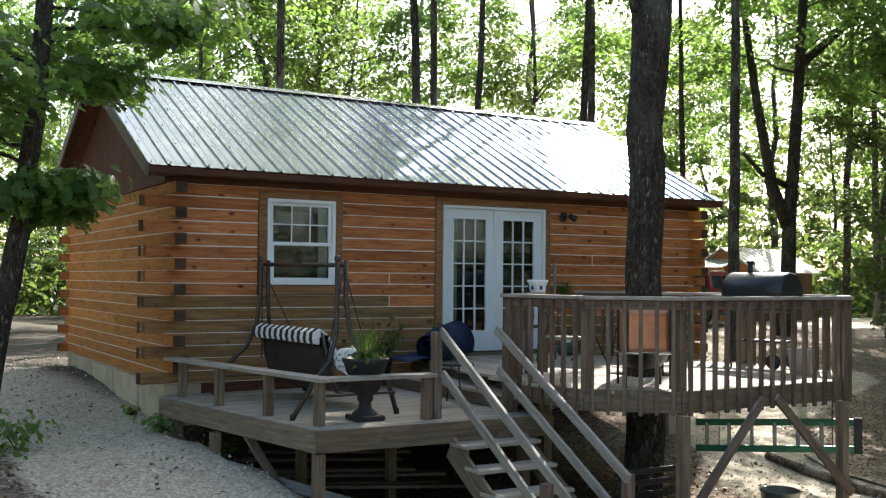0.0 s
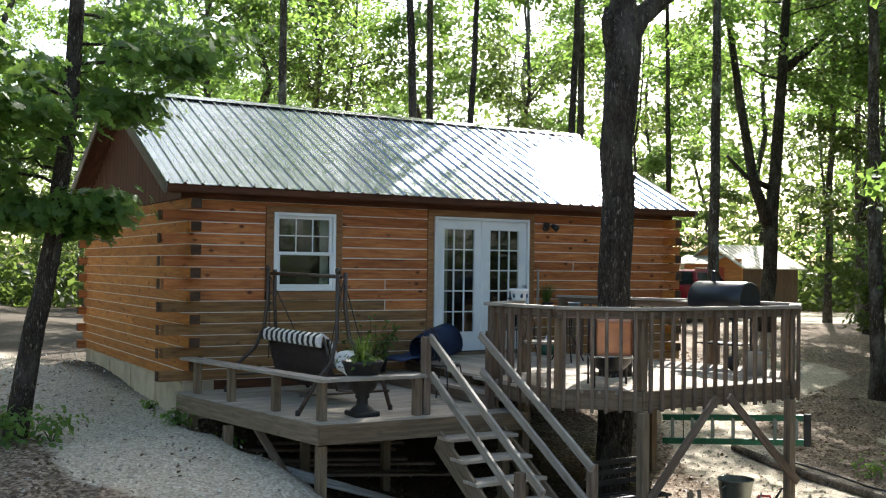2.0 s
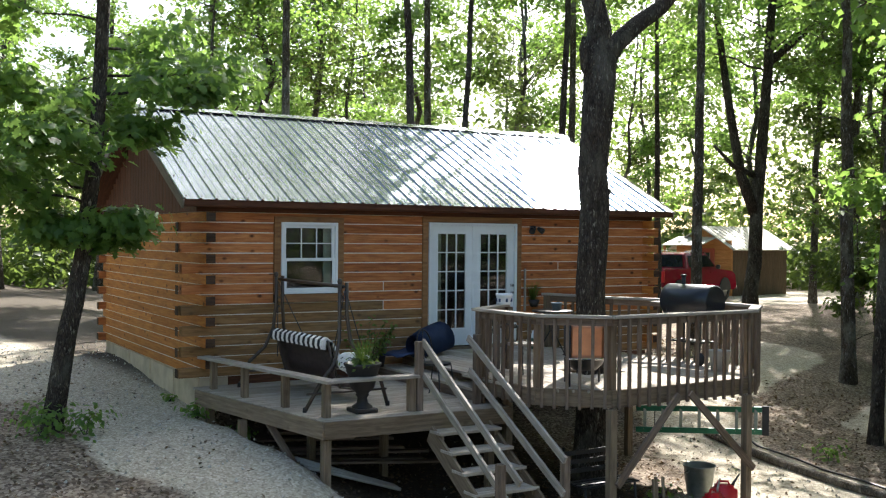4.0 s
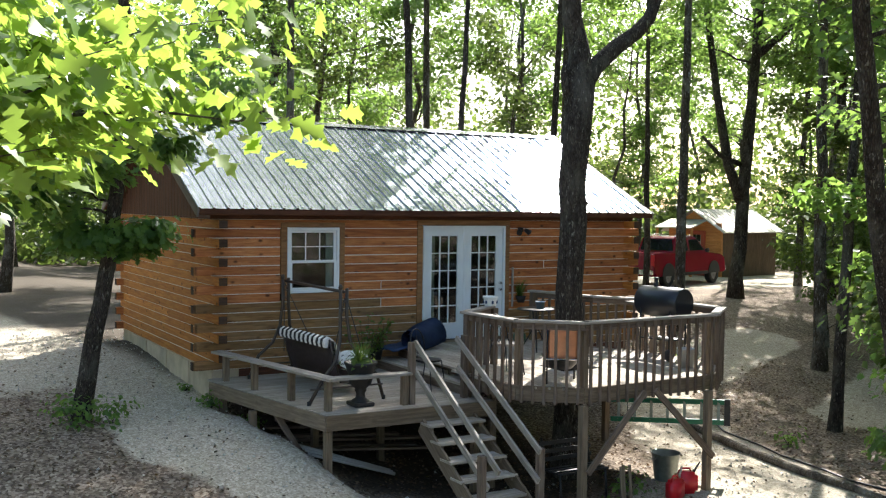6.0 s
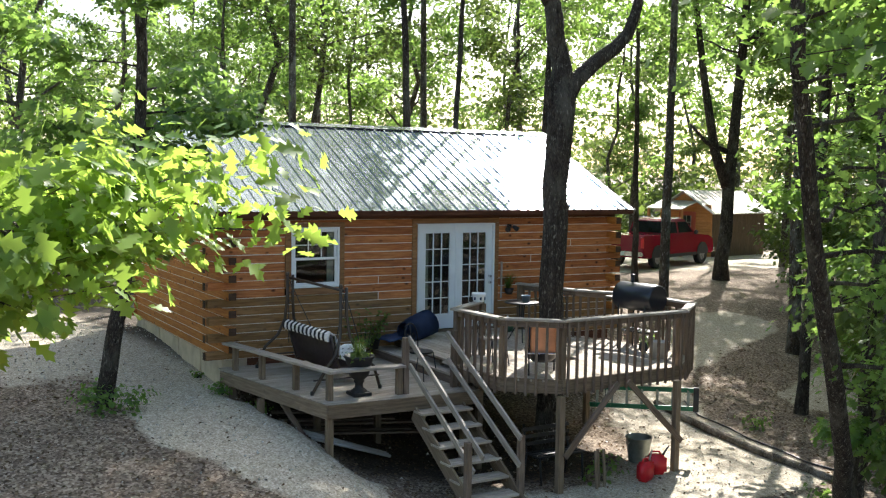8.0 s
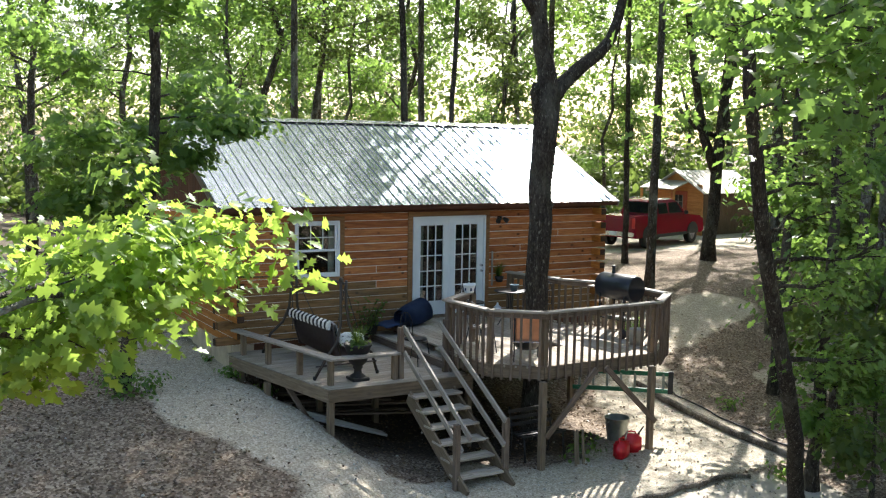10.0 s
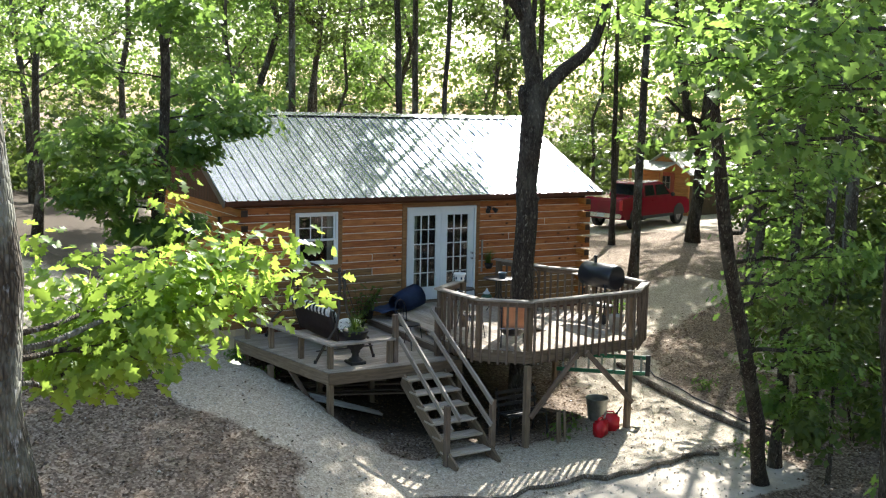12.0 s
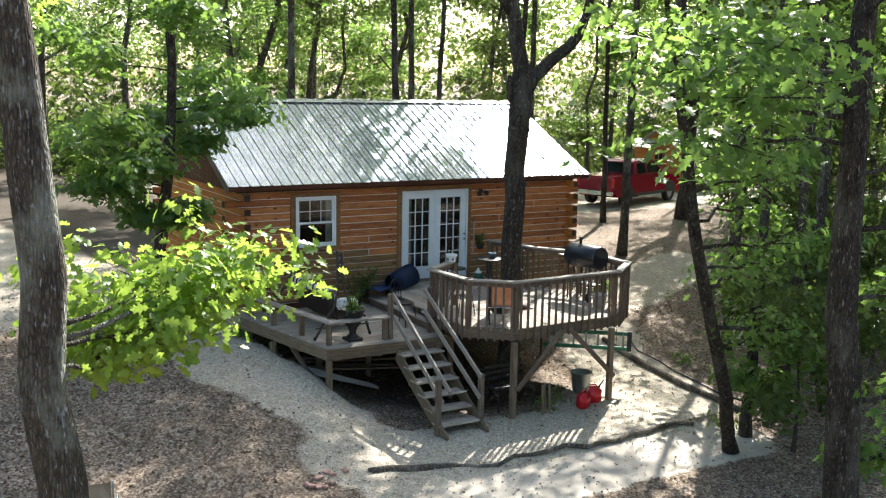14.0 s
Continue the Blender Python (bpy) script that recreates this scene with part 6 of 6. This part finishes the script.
    for k in range(4):
        plank("slat", (3.9, -4.5 + 0.1 * k, 0.43), (4.8, -4.5 + 0.1 * k, 0.43), 0.07, 0.02, BLACK_IRON, bn)
    for k in range(3):
        plank("slat", (3.9, -4.12 + 0.02 * k, 0.55 + 0.11 * k), (4.8, -4.12 + 0.02 * k, 0.55 + 0.11 * k), 0.02, 0.06, BLACK_IRON, bn)


def build_weeds():
    """Low leafy weeds at the foot of posts, trunks and walls."""
    for i, (x, y, n, h) in enumerate(((-1.75, -0.65, 150, 0.4), (-1.25, -0.75, 130, 0.35), (-1.5, 0.1, 100, 0.3), (0.32, -0.42, 70, 0.22), (0.30, 0.9, 30, 0.1), (5.0, -4.7, 60, 0.3), (5.3, -4.3, 50, 0.3), (0.75, -1.0, 60, 0.2), (9.6, -3.6, 70, 0.25), (12.0, 2.2, 120, 0.35), (11.2, 1.6, 90, 0.3), (7.3, -7.1, 90, 0.3))):
        z = ground_z(x, y)
        w = thing("weed_plant", (x, y, z), "low green leafy weed on the ground", "plant", "weeds")
        g = np.random.default_rng(100 + i)
        c = np.array([x, y, z + h * 0.5]) + g.normal(size=(n, 3)) * np.array([h * 0.55, h * 0.55, h * 0.3])
        c[:, 2] = np.maximum(c[:, 2], z + 0.03)
        stems = bmesh.new()
        for k in range(7):
            a = k * 0.9
            tube(stems, [(x, y, z - 0.03), (x + h * 0.5 * math.cos(a), y + h * 0.5 * math.sin(a), z + h * (0.6 + 0.05 * k))], [0.006, 0.003], 4)
        part("stems", stems, BARK_PALE, w)
        as_part("leaves", leaf_mesh("leaves", c, 0.09, LEAF, 100 + i), w)


def build_sitting_place():
    """A sling chair and a small round table on the leaf litter, and broken bricks by the path."""
    x, y = -3.95, -6.75
    z = ground_z(x, y)
    m = pose(x, y, z, 0, 0, 165)
    ch = thing("patio_chair", (x, y, z), "grey sling patio chair standing on leaf litter", "chair")
    prof = [(-0.22, 0.42), (0.0, 0.38), (0.2, 0.40), (0.28, 0.7), (0.36, 1.0)]
    bm = bmesh.new()
    rows = [[bm.verts.new((sx, u, w - 0.02 * (1 - abs(sx) / 0.26))) for u, w in prof] for sx in (-0.26, -0.13, 0.0, 0.13, 0.26)]
    for r0, r1 in zip(rows, rows[1:]):
        for k in range(4):
            bm.faces.new((r0[k], r0[k + 1], r1[k + 1], r1[k]))
    bmesh.ops.solidify(bm, geom=bm.faces[:], thickness=0.012)
    part("sling", bm, PAIL_GREY, ch, "grey sling seat and back", m=m, smooth=True)
    for s in (-1, 1):
        def at(u, w, o=0.0):
            return m @ Vector((s * (0.28 + o), u, w))
        rod("side_frame", [at(-0.24, 0.42), at(0.0, 0.38), at(0.2, 0.40), at(0.28, 0.7), at(0.36, 1.02)], 0.014, GALVANISED, ch)
        rod("armrest", [at(-0.26, 0.0, 0.03), at(-0.24, 0.58, 0.03), at(-0.1, 0.64, 0.03), at(0.28, 0.62, 0.03)], 0.014, GALVANISED, ch)
        rod("rear_leg", [at(0.27, 0.62, 0.02), at(0.3, 0.0, 0.03)], 0.014, GALVANISED, ch)
    tx, ty = -3.40, -7.0
    tz = ground_z(tx, ty)
    tb = thing("side_table", (tx, ty, tz), "small round side table with a coppery top", "table")
    lathe("tabletop", (tx, ty, tz + 0.46), [(0.0, 0.0), (0.19, 0.0), (0.2, 0.012), (0.19, 0.02), (0.0, 0.018)], COPPER, tb)
    for k in range(3):
        a = k * math.tau / 3 + 0.4
        rod("leg", [(tx + 0.1 * math.cos(a), ty + 0.1 * math.sin(a), tz + 0.46), (tx + 0.17 * math.cos(a), ty + 0.17 * math.sin(a), tz - 0.01)], 0.01, BLACK_IRON, tb, sides=6)
    mg = thing("black_mug", (tx - 0.04, ty, tz + 0.48), "black mug standing on the side table", "mug")
    lathe("mug_body", (tx - 0.04, ty, tz + 0.479), [(0.0, 0.0), (0.04, 0.0), (0.045, 0.1), (0.04, 0.1), (0.035, 0.01), (0.0, 0.008)], BLACK_IRON, mg)
    pick = random.Random(9)
    for k in range(9):
        bx, by = -0.35 + pick.uniform(-0.45, 0.4), -6.45 + pick.uniform(-0.3, 0.3)
        bz = ground_z(bx, by)
        br = thing("broken_brick", (bx, by, bz), "broken pinkish brick lying on the gravel", "brick", "broken bricks")
        as_part("brick", box_mesh("brick", 0.09 + 0.03 * (k % 3), 0.09, 0.05, BRICK, 0.01), br, pose(bx, by, bz + 0.015, pick.uniform(-12, 12), pick.uniform(-12, 12), pick.uniform(0, 180)))


BRICK = plain("faded_brick", (0.42, 0.24, 0.19), 0.9, 0, 0.25, 8, 0.003)
build_sitting_place()
build_ladder()
build_yard_things()
build_weeds()


# ---- pickup truck and shed beyond the cabin ----
def build_truck():
    head = math.atan2(0.30, 0.95)
    x, y = 23.1, 13.9
    z = ground_z(x, y)
    m = pose(x, y, z, 0, 0, math.degrees(head))
    tr = thing("pickup_truck", (x, y, z), "red crew cab pickup truck parked on the drive", "truck")
    def slab(name, outline, half, mat, label="", taper=1.0, parent=None, y0=0.0):
        """A side outline pushed out to both flanks; taper narrows it towards the top."""
        bm = bmesh.new()
        top = max(p[1] for p in outline)
        low = min(p[1] for p in outline)
        sides = []
        for s in (-1, 1):
            sides.append([bm.verts.new((u, s * half * (1 - (1 - taper) * (w - low) / (top - low)), w)) for u, w in outline])
        bm.faces.new(sides[0])
        bm.faces.new(sides[1][::-1])
        for k in range(len(outline)):
            j = (k + 1) % len(outline)
            bm.faces.new((sides[0][k], sides[1][k], sides[1][j], sides[0][j]))
        bmesh.ops.recalc_face_normals(bm, faces=bm.faces)
        bmesh.ops.bevel(bm, geom=[e for e in bm.edges], offset=0.03, segments=2, affect="EDGES")
        return part(name, bm, mat, parent or tr, label, m=m)
    body = slab("body", [(-2.75, 0.55), (-2.78, 1.2), (-2.7, 1.28), (-1.0, 1.28), (1.35, 1.24), (2.45, 1.14), (2.72, 1.02), (2.78, 0.5), (2.6, 0.42), (-2.6, 0.42)], 0.95, TRUCK_RED, "glossy red body", 0.94)
    slab("cab", [(-1.05, 1.24), (-0.95, 1.78), (-0.75, 1.86), (0.55, 1.86), (0.75, 1.8), (1.45, 1.24)], 0.84, TRUCK_RED, "red cab", 0.80)
    for s in (-1, 1):
        for a, c in (((-0.85, 1.32), (-0.1, 1.74)), ((0.0, 1.32), (1.0, 1.74))):
            bm = bmesh.new()
            tip = 0.25 if a[0] >= 0 else 0.0
            ps = [(a[0], a[1]), (c[0] + tip * 0.6, a[1]), (c[0] - tip, c[1]), (a[0] + 0.06, c[1])]
            bm.faces.new([bm.verts.new((u, s * (0.838 - 0.27 * (w - 1.24)) + s * 0.014, w)) for u, w in ps])
            bmesh.ops.solidify(bm, geom=bm.faces[:], thickness=0.012)
            part("side_window", bm, DARK_GLASS, tr, m=m)
        for wx in (-1.75, 1.78):
            part_wheel(tr, m @ pose(wx, s * 0.84, 0.4, 90, 0, 0))
            bm = bmesh.new()
            bmesh.ops.create_cone(bm, cap_ends=True, segments=32, radius1=0.46, radius2=0.46, depth=0.03, matrix=pose(wx, s * 0.945, 0.44, 90, 0, 0))
            bmesh.ops.bisect_plane(bm, geom=bm.verts[:] + bm.edges[:] + bm.faces[:], plane_co=(0, 0, 0.425), plane_no=(0, 0, -1), clear_outer=True)
            bmesh.ops.holes_fill(bm, edges=bm.edges[:])
            part("wheel_arch", bm, TYRE, tr, "black wheel arch", m=m)
        bm = bmesh.new()
        bmesh.ops.create_cube(bm, size=1, matrix=Matrix.Translation((0.0, s * 0.945, 0.46)) @ Matrix.Diagonal((2.5, 0.05, 0.12, 1)))
        part("sill", bm, TYRE, tr, "black sill", m=m)
        for u in (-0.15, 0.95):
            bm = bmesh.new()
            bmesh.ops.create_cube(bm, size=1, matrix=Matrix.Translation((u - 0.2, s * 0.925, 1.12)) @ Matrix.Diagonal((0.2, 0.03, 0.035, 1)))
            part("door_handle", bm, TRUCK_RED, tr, m=m)
        bm = bmesh.new()
        bmesh.ops.create_cube(bm, size=1, matrix=Matrix.Translation((2.70, s * 0.70, 0.98)) @ Matrix.Diagonal((0.12, 0.32, 0.16, 1)))
        bmesh.ops.bevel(bm, geom=bm.edges[:], offset=0.02, segments=1, affect="EDGES")
        part("headlight", bm, CHROME, tr, m=m)
        bm = bmesh.new()
        bmesh.ops.create_cube(bm, size=1, matrix=Matrix.Translation((-2.76, s * 0.85, 1.02)) @ Matrix.Diagonal((0.05, 0.12, 0.4, 1)))
        part("tail_light", bm, RED_PLASTIC, tr, m=m)
        bm = bmesh.new()
        bmesh.ops.create_cube(bm, size=1, matrix=Matrix.Translation((1.05, s * 1.02, 1.32)) @ Matrix.Diagonal((0.12, 0.16, 0.16, 1)))
        bmesh.ops.bevel(bm, geom=bm.edges[:], offset=0.03, segments=2, affect="EDGES")
        part("wing_mirror", bm, BLACK_IRON, tr, m=m)
    bm = bmesh.new()
    bm.faces.new([bm.verts.new(p) for p in ((-1.06, -0.7, 1.33), (-1.06, 0.7, 1.33), (-0.985, 0.62, 1.76), (-0.985, -0.62, 1.76))])
    bmesh.ops.solidify(bm, geom=bm.faces[:], thickness=0.02)
    part("rear_window", bm, DARK_GLASS, tr, m=m)
    bm = bmesh.new()
    bm.faces.new([bm.verts.new(p) for p in ((1.44, -0.74, 1.27), (1.44, 0.74, 1.27), (0.80, 0.6, 1.78), (0.80, -0.6, 1.78))])
    bmesh.ops.solidify(bm, geom=bm.faces[:], thickness=0.02)
    part("windscreen", bm, DARK_GLASS, tr, m=m)
    for u, half, lo, hi, name in ((-2.83, 0.9, 0.5, 0.68, "rear_bumper"), (2.80, 0.92, 0.45, 0.66, "front_bumper")):
        bm = bmesh.new()
        bmesh.ops.create_cube(bm, size=1, matrix=Matrix.Translation((u, 0, (lo + hi) / 2)) @ Matrix.Diagonal((0.14, half * 2, hi - lo, 1)))
        bmesh.ops.bevel(bm, geom=bm.edges[:], offset=0.03, segments=2, affect="EDGES")
        part(name, bm, CHROME, tr, m=m)
    bm = bmesh.new()
    bmesh.ops.create_cube(bm, size=1, matrix=Matrix.Translation((-2.91, 0, 0.6)) @ Matrix.Diagonal((0.01, 0.32, 0.14, 1)))
    part("number_plate", bm, WHITE, tr, m=m)
    for s in (-1, 1):
        rod("roof_rail", [m @ Vector((-0.75, s * 0.6, 1.9)), m @ Vector((0.45, s * 0.6, 1.9))], 0.02, CHROME, tr)


def part_wheel(parent, m):
    bm = bmesh.new()
    prof = [(0.24, -0.12), (0.36, -0.125), (0.4, -0.09), (0.4, 0.09), (0.36, 0.125), (0.24, 0.12)]
    rings = [[bm.verts.new((r * math.cos(k * math.tau / 28), r * math.sin(k * math.tau / 28), z)) for k in range(28)] for r, z in prof]
    for q0, q1 in zip(rings, rings[1:] + rings[:1]):
        for k in range(28):
            bm.faces.new((q0[k], q0[(k + 1) % 28], q1[(k + 1) % 28], q1[k]))
    bmesh.ops.recalc_face_normals(bm, faces=bm.faces)
    w = part("wheel", bm, TYRE, parent, "black tyre", m=m)
    bm = bmesh.new()
    bmesh.ops.create_cone(bm, cap_ends=True, segments=24, radius1=0.245, radius2=0.245, depth=0.16)
    for k in range(6):
        bmesh.ops.create_cube(bm, size=1, matrix=pose(0, 0, 0, 0, 0, 60 * k) @ Matrix.Translation((0.12, 0, 0)) @ Matrix.Diagonal((0.2, 0.05, 0.2, 1)))
    part("rim", bm, RIM_GREY, w, "grey wheel rim", m=m)
    return w


def build_shed():
    # a small cabin with an orange front and a porch roof, gable towards the drive
    cx, cy = 29.7, 17.6
    z = ground_z(cx, cy) - 0.02
    m = pose(cx, cy, z, 0, 0, 7)
    sh = thing("garden_shed", (cx, cy, z), "small orange board shed with a pale metal roof", "shed")
    def P(x, y, zz):
        return m @ Vector((x, y, zz))
    L, W, H, R = 3.8, 2.9, 2.1, 2.85
    # front gable faces local -x
    for x, mat, lab in ((-L / 2, SHED_WOOD, "orange gable front"), (L / 2, SHED_SIDE, "brown back gable")):
        bm = bmesh.new()
        out = [(-W / 2, 0), (W / 2, 0), (W / 2, H), (0, R), (-W / 2, H)]
        f0 = [bm.verts.new((x - 0.05, u, w)) for u, w in out]
        f1 = [bm.verts.new((x + 0.05, u, w)) for u, w in out]
        bm.faces.new(f0)
        bm.faces.new(f1[::-1])
        for k in range(5):
            j = (k + 1) % 5
            bm.faces.new((f0[k], f1[k], f1[j], f0[j]))
        bmesh.ops.recalc_face_normals(bm, faces=bm.faces)
        wall = part("wall", bm, mat, sh, lab, m=m)
        if x < 0:
            for k in range(15):
                zz = 0.08 + 0.155 * k
                plank("board", P(x - 0.06, -W / 2 + 0.01, zz), P(x - 0.06, W / 2 - 0.01, zz), 0.03, 0.145, SHED_WOOD, wall)
    for s in (-1, 1):
        wall = None
        for k in range(22):
            u = -L / 2 + 0.1 + k * (L - 0.2) / 21
            b = plank("side_board", P(u, s * W / 2, 0), P(u, s * W / 2, H), 0.18, 0.03, SHED_SIDE, sh, up=m.to_3x3() @ Vector((0, 1, 0)))
        d = Vector((0, s * (W / 2 + 0.25), H - 0.2))
        a0, a1 = P(0, 0, R + 0.05), P(0, s * (W / 2 + 0.28), H - 0.18)
        pl = plank("roof_slope", a0, a1, L + 0.6, 0.05, SHED_ROOF, sh, "weathered pale metal roofing")
        for k in range(14):
            u = -L / 2 - 0.2 + k * (L + 0.4) / 13
            plank("rib", P(u, 0, R + 0.085), P(u, s * (W / 2 + 0.28), H - 0.145), 0.04, 0.03, SHED_ROOF, pl)
    # door with panes, dark frame
    door = as_part("door", box_mesh("door", 0.08, 0.9, 1.95, DOOR_RED, 0.01), sh, m @ Matrix.Translation((-L / 2 - 0.09, -0.15, 1.0)), "reddish door with a small paned window")
    as_part("pane", box_mesh("pane", 0.02, 0.5, 0.6, DARK_GLASS, 0.004), door, m @ Matrix.Translation((-L / 2 - 0.14, -0.15, 1.5)))
    for u in (-0.4, -0.15, 0.1):
        as_part("muntin", box_mesh("muntin", 0.02, 0.03, 0.62, CAP, 0.002), door, m @ Matrix.Translation((-L / 2 - 0.155, u, 1.5)))
    as_part("muntin", box_mesh("muntin", 0.02, 0.5, 0.03, CAP, 0.002), door, m @ Matrix.Translation((-L / 2 - 0.158, -0.15, 1.5)))
    # porch roof with posts
    a0, a1 = P(-L / 2 - 0.1, 0.3, 2.45), P(-L / 2 - 1.2, 0.3, 2.1)
    plank("porch_roof", a0, a1, W * 0.7, 0.05, SHED_ROOF, sh, "pale porch roof")
    for u in (-0.65, 1.25):
        plank("porch_post", P(-L / 2 - 1.1, u, 0), P(-L / 2 - 1.1, u, 2.1), 0.1, 0.1, SHED_WOOD, sh, up=(0, 1, 0))


SHED_ROOF = plain("pale_shed_roof", (0.50, 0.49, 0.43), 0.5, 0.4, 0.25, 2)
DOOR_RED = plain("brick_red_door", (0.34, 0.06, 0.03), 0.5, 0, 0.15, 4)
build_truck()
build_shed()


# ---- loose cover on the ground ----
def scatter(n, seed, want, lo, hi):
    pick = random.Random(seed)
    out = []
    while len(out) < n:
        x, y = pick.uniform(lo[0], hi[0]), pick.uniform(lo[1], hi[1])
        k = litter_at(x, y) + 0.3 * noise.noise((x * 1.2, y * 1.2, 0))
        if (k > 0.45) == want or pick.random() < 0.1:
            if not (X0 < x < X1 and 0 < y < Y1):
                out.append((x, y, ground_z(x, y) + 0.012))
    return out


tagged(new("fallen_leaves", leaf_mesh("fallen_leaves", scatter(26000, 21, True, (-9, -14), (15, 6)), 0.06, LITTER, 21, up=1.6)), "dry brown fallen leaves lying on the ground", "leaves", kind="stuff")


def build_stones():
    """Loose limestone chips on the gravel, and a few on the litter."""
    g = np.random.default_rng(6)
    c = np.array(scatter(5000, 22, False, (-5, -12), (10, 8)))
    n = len(c)
    base = np.array([(1, 0, 0), (-0.5, 0.8, 0), (-0.6, -0.8, 0), (0.1, 0.1, 0.9), (0, 0, -0.5)])
    co = base[None] * (0.008 + 0.02 * g.random((n, 1, 1)) ** 2.5) * g.uniform(0.6, 1.4, (n, 5, 1))
    a = g.uniform(0, math.tau, n)
    rot = np.stack([np.stack([np.cos(a), -np.sin(a), 0 * a], 1), np.stack([np.sin(a), np.cos(a), 0 * a], 1), np.stack([0 * a, 0 * a, 1 + 0 * a], 1)], 1)
    co = np.einsum("nij,nkj->nki", rot, co) + c[:, None]
    tri = [(0, 1, 3), (1, 2, 3), (2, 0, 3), (1, 0, 4), (2, 1, 4), (0, 2, 4)]
    me = bpy.data.meshes.new("gravel_chips")
    me.from_pydata(co.reshape(-1, 3).tolist(), [], [tuple(5 * i + k for k in t) for i in range(n) for t in tri])
    me.materials.append(STONE)
    tagged(new("gravel_chips", me), "loose pale limestone chips on the gravel", "gravel", kind="stuff")


def make_stone():
    m, t, n, l, b = material("limestone_chip")
    ge = n.new("ShaderNodeNewGeometry")
    l.new(ramp(t, ge.outputs["Random Per Island"], [(0, (0.24, 0.22, 0.18)), (1, (0.58, 0.55, 0.48))]), b.inputs["Base Color"])
    b.inputs["Roughness"].default_value = 0.9
    return m


STONE = make_stone()
build_stones()
